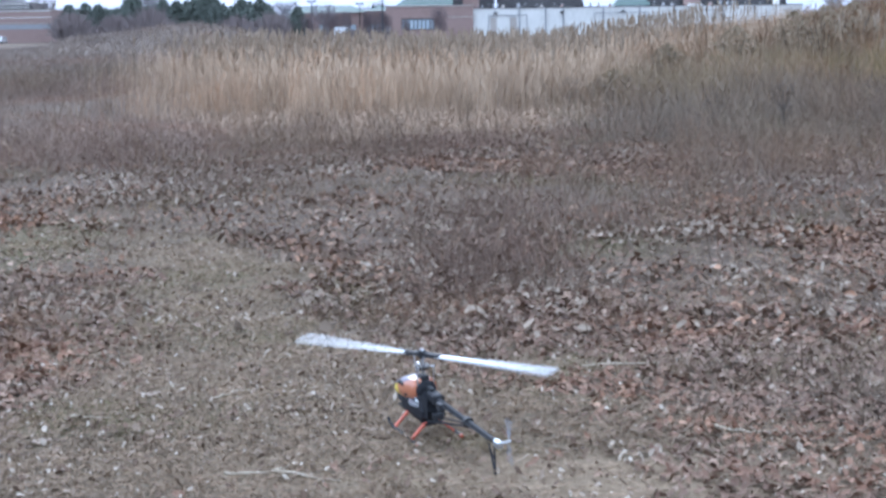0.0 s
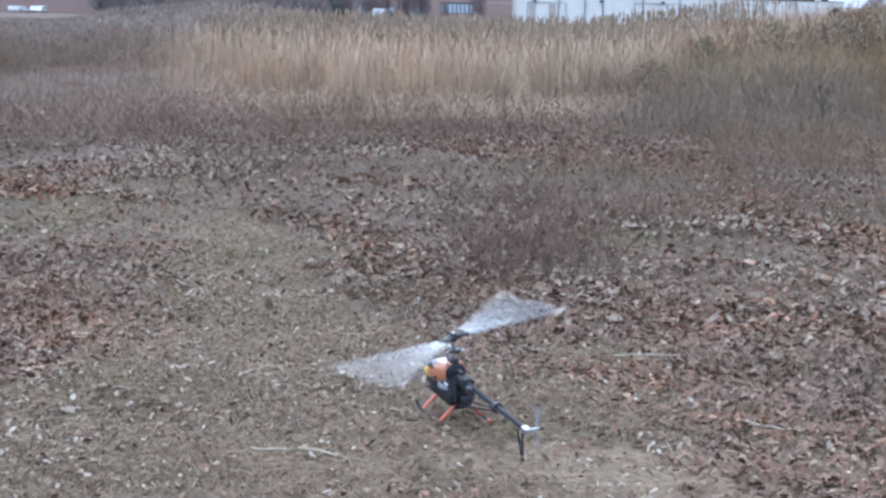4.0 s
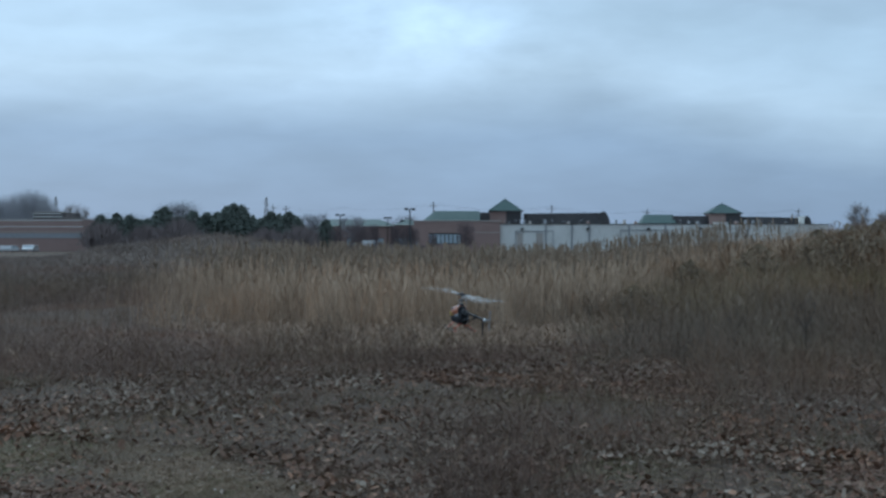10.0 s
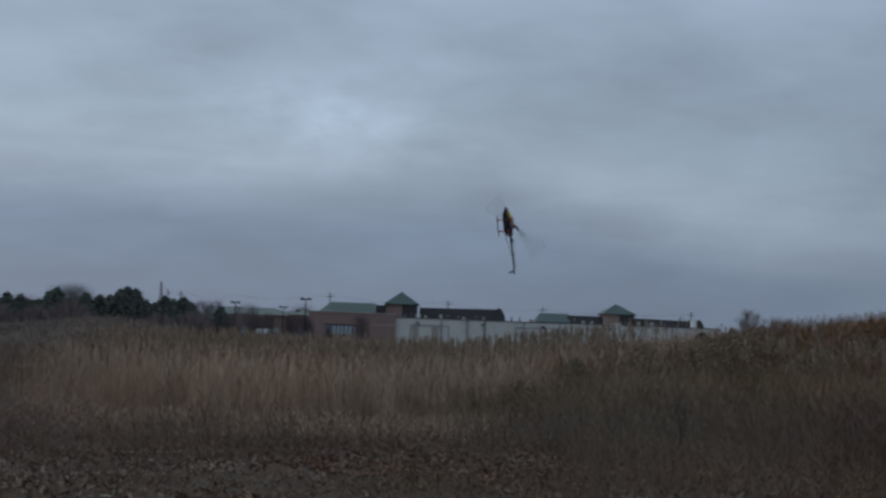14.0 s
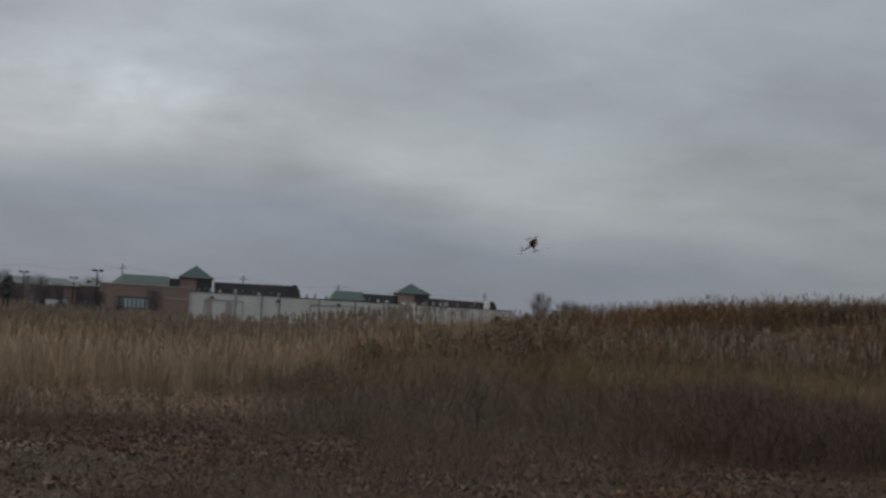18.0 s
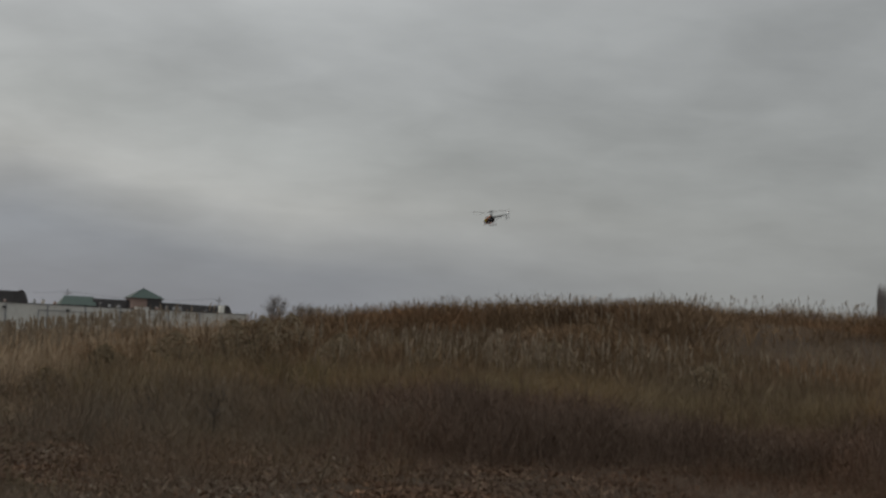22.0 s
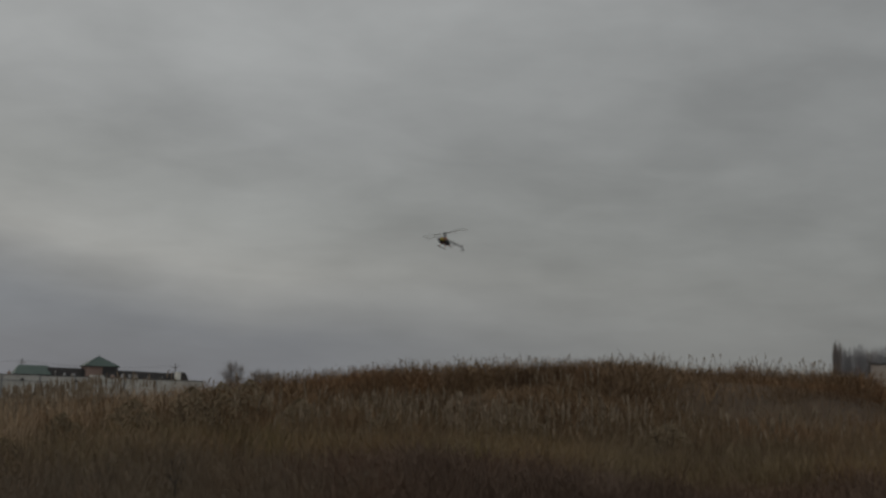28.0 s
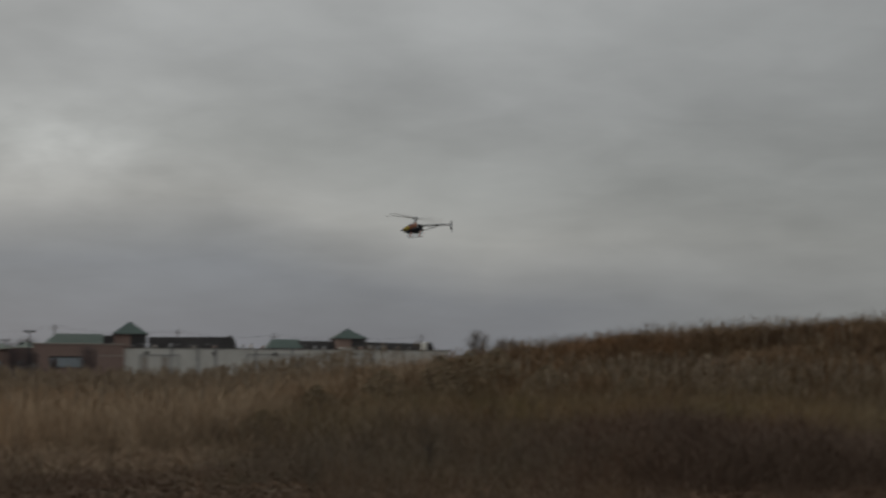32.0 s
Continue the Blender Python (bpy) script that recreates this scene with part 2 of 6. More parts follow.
M_BRUSHEAST = material("brown_brush", [(0.0644, 0.0414, 0.031), (0.117, 0.0772, 0.0564), (0.174, 0.115, 0.0852), (0.0927, 0.061, 0.046)], 0.9, 0.2, 20, island=0.7, bump=0, hues=((RUSTY, 4.0, 0.4), (DARK, 2.2, 0.4), (PALE, 3.0, 0.35)))
M_RUSTRED = material("rust_brush", [(0.0874, 0.0528, 0.0379), (0.14, 0.0875, 0.063), (0.177, 0.117, 0.0843), (0.103, 0.0696, 0.0523)], 0.9, 0.3, 20, island=0.7, bump=0)
M_REED = material("dry_reed", [(0.364, 0.262, 0.175), (0.441, 0.325, 0.221), (0.499, 0.376, 0.264), (0.398, 0.29, 0.198)], 0.85, 0.12, 10, island=0.6, bump=0, hues=((RUSTY, 5.0, 0.3), (DARK, 3.5, 0.2)))
M_REEDLITTER = material("reed_litter", [(0.266, 0.188, 0.126), (0.352, 0.254, 0.171), (0.408, 0.301, 0.209)], 0.9, 0.12, 10, island=0.6, bump=0, hues=((RUSTY, 5.0, 0.3), (DARK, 3.0, 0.25)))
M_REEDEAST = material("tan_olive_reed", [(0.165, 0.119, 0.0747), (0.221, 0.16, 0.103), (0.278, 0.204, 0.134)], 0.85, 0.12, 10, island=0.6, bump=0, hues=((RUSTY, 4.0, 0.4), (OLIVE, 6.0, 0.35), (DARK, 2.5, 0.35), (PALE, 3.0, 0.35)))
M_REEDBROWN = material("brown_reed", [(0.133, 0.0902, 0.0551), (0.19, 0.132, 0.0826), (0.228, 0.162, 0.106)], 0.85, 0.12, 10, island=0.6, bump=0, hues=((RUSTY, 4.0, 0.4), (OLIVE, 6.0, 0.4), (DARK, 2.5, 0.4), (PALE, 3.0, 0.35)))
M_PLUME = material("reed_plume", [(0.21, 0.16, 0.112), (0.286, 0.22, 0.158), (0.353, 0.28, 0.207)], 0.95, 0.3, 10, island=0.7, bump=0)
M_STRAW = material("pale_straw", [(0.216, 0.145, 0.095), (0.342, 0.239, 0.162), (0.27, 0.187, 0.127)], 0.9, 0.3, 20, island=0.7, bump=0)
M_MEADOW = material("rough_meadow", [(0.124, 0.0866, 0.0668), (0.182, 0.131, 0.102), (0.21, 0.149, 0.118), (0.143, 0.105, 0.0795)], 0.9, 0.25, 12, island=0.35, bump=0, hues=((RUSTY, 4.0, 0.45), (DARK, 3.0, 0.4), (PALE, 3.5, 0.4)))
M_HUMP = material("hump_grass", [(0.15, 0.118, 0.097), (0.215, 0.172, 0.143), (0.25, 0.2, 0.168)], 0.9, 0.25, 12, island=0.35, bump=0, hues=((RUSTY, 6.0, 0.3), (DARK, 4.0, 0.35), (PALE, 5.0, 0.35)))
M_TAWNY = material("tawny_grass", [(0.141, 0.0988, 0.0527), (0.212, 0.154, 0.0866), (0.268, 0.2, 0.118), (0.178, 0.128, 0.0752)], 0.9, 0.15, 10, island=0.45, bump=0, hues=((RUSTY, 5.0, 0.45), (OLIVE, 7.0, 0.35), (DARK, 2.5, 0.35)))
M_RUST = material("mound_brush", [(0.0788, 0.0507, 0.0305), (0.179, 0.112, 0.0636), (0.287, 0.186, 0.108), (0.129, 0.0845, 0.0581), (0.345, 0.239, 0.152)], 0.9, 0.15, 10, island=0.6, bump=0, hues=((RUSTY, 5.0, 0.35), (DARK, 3.5, 0.5), (PALE, 4.0, 0.45)))
# conifer green raised and greyed: haze over the lot is painted in
M_NEEDLE = material("hazed_needles", [(0.092, 0.108, 0.092), (0.108, 0.122, 0.102), (0.12, 0.128, 0.11)], 0.9, 0.4, 6, island=0.6, bump=0)
# distant bark and twigs, lightened in colour to imitate haze
M_TWIG = material("haze_lit_twigs", [(0.19, 0.17, 0.165), (0.26, 0.23, 0.22), (0.32, 0.285, 0.275)], 0.9, 0.6, 8, island=0.4, bump=0)
# far trees: pale bluish tone paints the haze of distance onto the twigs
M_HAZETWIG = material("haze_pale_twigs", [(0.271, 0.263, 0.276), (0.359, 0.35, 0.362), (0.434, 0.42, 0.432)], 0.9, 0.6, 8, island=0.4, bump=0)
M_THICKET = material("thicket_stems", [(0.123, 0.098, 0.0941), (0.186, 0.151, 0.142)], 0.9, 0.5, 6, island=0.5, bump=0)
M_SAPLING = material("sapling_twigs", [(0.102, 0.0777, 0.0795), (0.162, 0.124, 0.126)], 0.9, 0.5, 6, island=0.5, bump=0)
M_BUSH = material("dry_bush_leaves", [(0.12, 0.093, 0.0576), (0.192, 0.143, 0.0896), (0.24, 0.171, 0.112)], 0.9, 0.8, 10, island=0.6, bump=0)
M_BARK = material("bark", [(0.045, 0.036, 0.03), (0.085, 0.07, 0.058)], 0.9, 2, 12, bump=0.6)
M_BRICK = material("far_brick", [(0.212, 0.144, 0.124), (0.284, 0.198, 0.173), (0.249, 0.17, 0.147)], 0.85, 0.35, 5, bump=0.2)
M_BROWN = material("dark_parapet", [(0.036, 0.034, 0.036), (0.066, 0.06, 0.06)], 0.7, 0.4, 4, bump=0.2)
M_CAP = material("stone_coping", [(0.33, 0.29, 0.26), (0.42, 0.38, 0.34)], 0.8, 0.7, 6, bump=0.1)
M_WHITE = material("painted_block_wall", [(0.493, 0.478, 0.445), (0.616, 0.6, 0.563), (0.669, 0.652, 0.613)], 0.75, 0.25, 2.5, bump=0.15, stretch=(1, 1, 0.5))
M_GREEN = material("green_metal_roof", [(0.07, 0.104, 0.096), (0.095, 0.132, 0.122)], 0.7, 0.4, 5, bump=0.1, spec=0.15)
M_PIPE = material("grey_pipe", [(0.22, 0.22, 0.23), (0.30, 0.30, 0.31)], 0.6, 2, 20, bump=0)
M_DARKMETAL = material("dark_metal", [(0.03, 0.03, 0.032), (0.06, 0.06, 0.064)], 0.5, 3, 30, bump=0, metal=0.3)
M_GALV = material("galvanised", [(0.34, 0.35, 0.36), (0.48, 0.49, 0.5)], 0.5, 3, 20, bump=0, metal=0.5)
M_POLE = material("weathered_pole", [(0.10, 0.09, 0.08), (0.17, 0.155, 0.14)], 0.9, 3, 20, bump=0.3)
M_GLASSDARK = material("window_glass", [(0.28, 0.33, 0.36), (0.42, 0.47, 0.5)], 0.12, 0.6, 5, bump=0, spec=0.6)
# white paint greyed down, so distance haze sits in the colour
M_CARPAINT = material("haze_grey_car_paint", [(0.49, 0.497, 0.504), (0.562, 0.562, 0.562)], 0.3, 1, 10, bump=0, spec=0.6)
M_TYRE = material("tyre_rubber", [(0.02, 0.02, 0.02), (0.035, 0.035, 0.035)], 0.9, 10, 60, bump=0.2)
M_PINK = material("pale_stucco_wall", [(0.42, 0.35, 0.30), (0.50, 0.42, 0.37)], 0.85, 0.2, 3, bump=0.1)
M_STICK = material("bleached_stick", [(0.24, 0.19, 0.13), (0.40, 0.34, 0.26)], 0.9, 12, 60, bump=0.3)


# ---- lie of the land
def lattice(seed):
    return np.random.default_rng(seed).random((64, 64))


LATTICES = [lattice(s) for s in range(12)]


def patches(x, y, size, seed):
    """Smooth random patches of about that size in metres, from 0 to 1."""
    g = LATTICES[seed % 12]
    u, v = np.asarray(x) / size + 17.3 * seed, np.asarray(y) / size + 9.1 * seed
    i, j = np.floor(u).astype(int), np.floor(v).astype(int)
    a, b = u - i, v - j
    a, b = a * a * (3 - 2 * a), b * b * (3 - 2 * b)
    i0, i1, j0, j1 = i % 64, (i + 1) % 64, j % 64, (j + 1) % 64
    return (g[i0, j0] * (1 - a) + g[i1, j0] * a) * (1 - b) + (g[i0, j1] * (1 - a) + g[i1, j1] * a) * b


def step01(v, a, b):
    s = np.clip((np.asarray(v) - a) / (b - a), 0, 1)
    return s * s * (3 - 2 * s)


MOUND_AZ = (-180, 3, 6, 8, 10, 12, 14, 16, 18, 20, 22, 25, 28, 30, 32, 34, 35.2, 36.2, 38, 42, 60, 180)
MOUND_UP = (0, 0.05, 0.44, 0.76, 0.96, 1.2, 1.58, 1.76, 2.06, 2.3, 2.45, 2.6, 2.74, 2.78, 2.74, 2.62, 2.35, 1.95, 1.6, 1.0, 0.3, 0)
HUMP_AZ = (-180, -16.0, -14.4, -13.6, -12.2, -10.6, -9.4, -8.4, -7.8, -6.4, -4.5, 180)
HUMP_UP = (0, 0.15, 0.6, 1.12, 1.3, 1.68, 1.84, 1.62, 1.3, 0.7, 0, 0)


def ground_z(x, y):
    x, y = np.asarray(x, float), np.asarray(y, float)
    r, az = np.hypot(x, y), np.degrees(np.arctan2(x, y))
    ridge = np.interp(az, MOUND_AZ, MOUND_UP) * step01(r, 36, 57) * (1 - 0.75 * step01(r, 64, 110))
    hump = np.interp(az, HUMP_AZ, HUMP_UP) * np.exp(-((r - 95) / 20) ** 2)
    rough = 0.07 * (patches(x, y, 1.7, 1) - 0.5) + 0.04 * (patches(x, y, 0.5, 2) - 0.5) + 0.18 * (patches(x, y, 7.0, 3) - 0.5) * step01(r, 9, 25)
    near = np.exp(-(((x + 0.35) / 1.1) ** 2 + ((y - 6.0) / 1.0) ** 2))
    return ridge + hump + rough * (1 - 0.85 * near)


def bare(x, y):
    """Where the turf is worn short: the pilot's patch, the dirt beside it and the path that leads off."""
    x, y = np.asarray(x, float), np.asarray(y, float)
    wob = 0.5 * (patches(x, y, 0.9, 4) - 0.5) + 0.35 * (patches(x, y, 0.3, 7) - 0.5)
    east = np.interp(y, (4, 5.6, 6.2, 6.6, 7.0, 7.5, 8.3, 9.2, 10.6, 12.7), (3.0, 2.1, 1.25, 0.65, 0.0, -0.36, -0.66, -0.94, -1.4, -1.97))
    west_edge = np.interp(y, (4, 5.8, 6.6, 7.8, 9, 10.4, 12.5), (-3.2, -2.5, -2.1, -2.05, -2.14, -2.33, -2.64))
    lawn = step01(east - x + wob, -0.15, 0.3) * (1 - 0.5 * step01(x + 0.6 * (patches(x, y, 0.4, 3) - 0.5), 0.3, 1.0)) * step01(x - west_edge + wob, -0.35, 0.35)
    path = lawn * (1 - step01(y, 12.2, 13.6))
    side = 0.8 * np.exp(-(((x + 3.4) / 0.45) ** 2 + ((y - 12.3) / 0.9) ** 2))
    moss = np.exp(-(((x - 0.35) / 0.4) ** 2 + ((y - 7.45) / 0.35) ** 2))
    return np.clip(np.maximum(path, np.maximum(side, moss)), 0, 1)


def mossy(x, y):
    """Low olive moss and short green blades in the worn turf."""
    x, y = np.asarray(x, float), np.asarray(y, float)
    f = 0.0 * x
    for cx, cy, wx, wy in ((-3.4, 12.0, 0.5, 1.2), (-1.2, 8.1, 0.35, 0.3), (-2.04, 8.6, 0.3, 0.35), (0.3, 7.4, 0.35, 0.25), (0.95, 11.7, 0.4, 0.6), (-1.75, 10.3, 0.45, 0.6), (-1.6, 6.35, 0.5, 0.25)):
        f = f + np.exp(-((x - cx) / wx) ** 2 - ((y - cy) / wy) ** 2)
    return np.clip(f * (0.4 + 0.9 * patches(x, y, 0.3, 2)), 0, 1)


def dirt(x, y):
    """The bare tan soil beside the landing spot."""
    x, y = np.asarray(x, float), np.asarray(y, float)
    f = np.exp(-(((x - 0.35) / 1.5) ** 2 + ((y - 5.45) / 0.5) ** 2)) + 0.35 * np.exp(-(((x + 0.2) / 0.5) ** 2 + ((y - 6.3) / 0.3) ** 2))
    return step01(f + 0.5 * (patches(x, y, 0.45, 8) - 0.5), 0.35, 0.8)


def sheet_of(name, verts, faces, mat):
    me = bpy.data.meshes.new(name)
    me.from_pydata(verts, [], faces)
    me.materials.append(mat)
    return new(name, me)


rings = [0.0] + list(0.4 * 1.042 ** np.arange(0, 226))
spokes = np.radians(np.concatenate([np.arange(-24, 46, 0.7), np.arange(46, 336, 8.0)]))
gx = np.concatenate([[0.0]] + [r * np.sin(spokes) for r in rings[1:]])
gy = np.concatenate([[0.0]] + [r * np.cos(spokes) for r in rings[1:]])
gz = ground_z(gx, gy)
ns = len(spokes)
faces = [(0, 1 + (k + 1) % ns, 1 + k) for k in range(ns)]
for i in range(len(rings) - 2):
    a, b = 1 + i * ns, 1 + (i + 1) * ns
    faces += [(a + k, a + (k + 1) % ns, b + (k + 1) % ns, b + k) for k in range(ns)]


def ground_material():
    m = bpy.data.materials.new("field_soil")
    m.use_nodes = True
    t = m.node_tree
    b = t.nodes["Principled BSDF"]
    b.inputs["Roughness"].default_value, b.inputs["Specular IOR Level"].default_value = 0.95, 0.15
    tc = t.nodes.new("ShaderNodeTexCoord")

    def noise_fac(scale, detail=4.0):
        n = t.nodes.new("ShaderNodeTexNoise")
        n.inputs["Scale"].default_value, n.inputs["Detail"].default_value, n.inputs["Roughness"].default_value = scale, detail, 0.65
        t.links.new(tc.outputs["Object"], n.inputs[0])
        return n.outputs["Fac"]

    def ramp_of(f, stops):
        r = t.nodes.new("ShaderNodeValToRGB")
        r.color_ramp.elements[0].position, r.color_ramp.elements[0].color = stops[0][0], (*stops[0][1], 1)
        r.color_ramp.elements[1].position, r.color_ramp.elements[1].color = stops[-1][0], (*stops[-1][1], 1)
        for p, c in stops[1:-1]:
            r.color_ramp.elements.new(p).color = (*c, 1)
        t.links.new(f, r.inputs[0])
        return r.outputs[0]

    def mixed(f, a, c):
        n = t.nodes.new("ShaderNodeMix")
        n.data_type = "RGBA"
        t.links.new(f, n.inputs[0])
        t.links.new(a, n.inputs[6])
        t.links.new(c, n.inputs[7])
        return n.outputs[2]

    small, large = noise_fac(22.0, 6), noise_fac(0.9, 4)
    litter = ramp_of(small, [(0.3, (0.035, 0.025, 0.018)), (0.5, (0.08, 0.056, 0.04)), (0.62, (0.125, 0.09, 0.066)), (0.72, (0.07, 0.05, 0.036))])
    turf = ramp_of(small, [(0.3, (0.06, 0.046, 0.031)), (0.48, (0.115, 0.088, 0.06)), (0.62, (0.175, 0.138, 0.097)), (0.75, (0.26, 0.21, 0.153))])
    soil = ramp_of(small, [(0.3, (0.115, 0.084, 0.054)), (0.5, (0.185, 0.138, 0.092)), (0.7, (0.265, 0.198, 0.134))])
    turf = mixed(ramp_of(large, [(0.52, (0, 0, 0)), (0.68, (1, 1, 1))]), turf, soil)
    green = ramp_of(small, [(0.3, (0.05, 0.045, 0.02)), (0.5, (0.095, 0.084, 0.04)), (0.7, (0.15, 0.128, 0.07))])
    at = t.nodes.new("ShaderNodeAttribute")
    at.attribute_name = "worn"
    damp = t.nodes.new("ShaderNodeAttribute")
    damp.attribute_name = "moss"
    scar = t.nodes.new("ShaderNodeAttribute")
    scar.attribute_name = "dirt"
    t.links.new(mixed(scar.outputs["Fac"], mixed(damp.outputs["Fac"], mixed(at.outputs["Fac"], litter, turf), green), soil), b.inputs["Base Color"])
    u = t.nodes.new("ShaderNodeBump")
    u.inputs["Strength"].default_value, u.inputs["Distance"].default_value = 0.7, 0.03
    t.links.new(small, u.inputs["Height"])
    t.links.new(u.outputs[0], b.inputs["Normal"])
    return m


ground = sheet_of("ground", np.stack([gx, gy, gz], 1).tolist(), faces, ground_material())
ground.data.attributes.new("worn", "FLOAT", "POINT").data.foreach_set("value", bare(gx, gy).astype(np.float32))
ground.data.attributes.new("moss", "FLOAT", "POINT").data.foreach_set("value", (0.85 * mossy(gx, gy)).astype(np.float32))
ground.data.attributes.new("dirt", "FLOAT", "POINT").data.foreach_set("value", dirt(gx, gy).astype(np.float32))
for p in ground.data.polygons:
    p.use_smooth = True
tagged(ground, "uneven field of brown leaf litter and worn olive turf", "ground", kind="structure")


# ---- what grows and lies on the ground: many small pieces in one mesh for each kind
def strew(name, proto_v, proto_f, places, turns, sizes, leans, mat, label, category, mats=None, slots=None):
    """Lay copies of a small mesh at places (n x 3), turned about z, scaled (n or n x 3) and leaning (n x 2, as slopes in x and y)."""
    pv, n = np.asarray(proto_v, float), len(places)
    s = np.asarray(sizes, float)
    s = np.repeat(s[:, None], 3, 1) if s.ndim == 1 else s
    v = pv[None] * s[:, None, :]
    c, q = np.cos(turns)[:, None], np.sin(turns)[:, None]
    x, y, z = v[..., 0] * c - v[..., 1] * q, v[..., 0] * q + v[..., 1] * c, v[..., 2]
    lx, ly = leans[:, :1], leans[:, 1:]
    out = np.stack([x + lx * z, y + ly * z, z - lx * x - ly * y], -1) + places[:, None, :]
    nv = len(pv)
    me = bpy.data.meshes.new(name)
    me.vertices.add(n * nv)
    me.vertices.foreach_set("co", out.astype(np.float32).ravel())
    sizes_f = np.array([len(f) for f in proto_f])
    flat_f = np.concatenate([np.asarray(f) for f in proto_f])
    me.loops.add(n * len(flat_f))
    me.loops.foreach_set("vertex_index", (flat_f[None] + nv * np.arange(n)[:, None]).astype(np.int32).ravel())
    me.polygons.add(n * len(proto_f))
    starts = np.concatenate([[0], np.cumsum(sizes_f)[:-1]])
    me.polygons.foreach_set("loop_start", (starts[None] + len(flat_f) * np.arange(n)[:, None]).astype(np.int32).ravel())
    for m in (mats or [mat]):
        me.materials.append(m)
    if slots is not None:
        me.polygons.foreach_set("material_index", np.tile(np.asarray(slots, np.int32), n))
    me.update(calc_edges=True)
    return tagged(new(name, me), label, category, kind="stuff")


RNG = np.random.default_rng(7)


def spots(count, az0, az1, r0, r1, weight, power=1.0):
    """Random places in a sector, kept by weight(x, y, r, az) from 0 to 1, with their height."""
    az = np.radians(RNG.uniform(az0, az1, count))
    r = (r0 ** (2 * power) + RNG.random(count) * (r1 ** (2 * power) - r0 ** (2 * power))) ** (0.5 / power)
    x, y = r * np.sin(az), r * np.cos(az)
    keep = RNG.random(count) < weight(x, y, r, np.degrees(az))
    x, y = x[keep], y[keep]
    return np.stack([x, y, ground_z(x, y)], 1)


def lay(name, proto, places, size, lean, mat, label, category, mats=None, stretch=0.0, clump=0.0, rise=None, shape=None):
    n = len(places)
    s = RNG.uniform(size[0], size[1], n)
    if clump:
        s *= 0.55 + 0.95 * step01(patches(places[:, 0], places[:, 1], clump, 4), 0.2, 0.8)
    if rise:
        s *= rise[2] + (1 - rise[2]) * step01(np.hypot(places[:, 0], places[:, 1]), rise[0], rise[1])
    if stretch:
        s = np.stack([s * RNG.uniform(1 - stretch, 1 + stretch, n), s * RNG.uniform(1 - stretch, 1 + stretch, n), s], 1)
    if shape:
        s = np.stack([RNG.uniform(*shape[0], n), np.full(n, shape[1]), np.full(n, 0.03)], 1)
    v, f = proto[:2]
    return strew(name, v, f, places, RNG.uniform(0, 2 * np.pi, n), s, RNG.normal(0, lean, (n, 2)), mat, label, category, mats, proto[2] if len(proto) > 2 else None)


def blade(v, f, x, y, lean_x, lean_y, height, width, slots=None, slot=0, turn=0.0, z0=0.0, bend=0.35):
    """A bent, tapering blade of three faces."""
    k = len(v)
    dx, dy = math.cos(turn) * width / 2, math.sin(turn) * width / 2
    for h, w in ((0.0, 1.0), (0.5, 0.8), (1.0, 0.0)):
        ox, oy = lean_x * height * (h + bend * h * h), lean_y * height * (h + bend * h * h)
        if w:
            v += [(x + ox - dx * w, y + oy - dy * w, z0 + h * height), (x + ox + dx * w, y + oy + dy * w, z0 + h * height)]
        else:
            v.append((x + ox, y + oy, z0 + h * height * (1 - 0.3 * (lean_x ** 2 + lean_y ** 2))))
    f += [(k, k + 1, k + 3, k + 2), (k + 2, k + 3, k + 4)]
    if slots is not None:
        slots += [slot, slot]


def tuft(count, spread, height, width, lean, seed):
    r = random.Random(seed)
    v, f = [], []
    for _ in range(count):
        blade(v, f, r.gauss(0, spread), r.gauss(0, spread), r.gauss(0, lean), r.gauss(0, lean), height * r.uniform(0.55, 1.0), width * r.uniform(0.7, 1.2), turn=r.uniform(0, 3.14))
    return v, f


def oak_leaf():
    """A lobed, slightly folded leaf, lying flat, one unit long."""
    half = [(0.0, 0.03), (0.12, 0.16), (0.22, 0.10), (0.36, 0.27), (0.48, 0.15), (0.62, 0.30), (0.74, 0.16), (0.88, 0.20)]
    v, f = [(x - 0.5, 0, 0.03 * math.sin(3 * x)) for x, _ in half] + [(0.5, 0, 0.05)], []
    n = len(half)
    for sgn in (1, -1):
        k = len(v)
        v += [(x - 0.5 - 0.05, sgn * w, 0.35 * w + 0.06 * math.sin(9 * x)) for x, w in half]
        for i in range(n - 1):
            f.append((i, i + 1, k + i + 1, k + i) if sgn > 0 else (i, k + i, k + i + 1, i + 1))
        f.append((n - 1, n, k + n - 1) if sgn > 0 else (n - 1, k + n - 1, n))
    return v, f


def far_leaf():
    """A plain folded leaf for drifts farther off, one unit long."""
    v = [(-0.5, 0, 0.0), (0.0, 0, 0.03), (0.5, 0, 0.1)]
    f = []
    for sgn in (1, -1):
        k = len(v)
        v += [(-0.16, sgn * 0.27, 0.13), (0.26, sgn * 0.23, 0.15)]
        f += [(0, 1, k), (1, k + 1, k), (1, 2, k + 1)] if sgn > 0 else [(0, k, 1), (1, k, k + 1), (1, k + 1, 2)]
    return v, f


def spike(v, f, x, y, lean_x, lean_y, height, width, turn=0.0, z0=0.0):
    """A straight tapering twig of one face, for growth farther off."""
    k = len(v)
    dx, dy = math.cos(turn) * width * 0.65, math.sin(turn) * width * 0.65
    v += [(x - dx, y - dy, z0), (x + dx, y + dy, z0), (x + lean_x * height * 1.3, y + lean_y * height * 1.3, z0 + height * (1 - 0.3 * (lean_x ** 2 + lean_y ** 2)))]
    f.append((k, k + 1, k + 2))


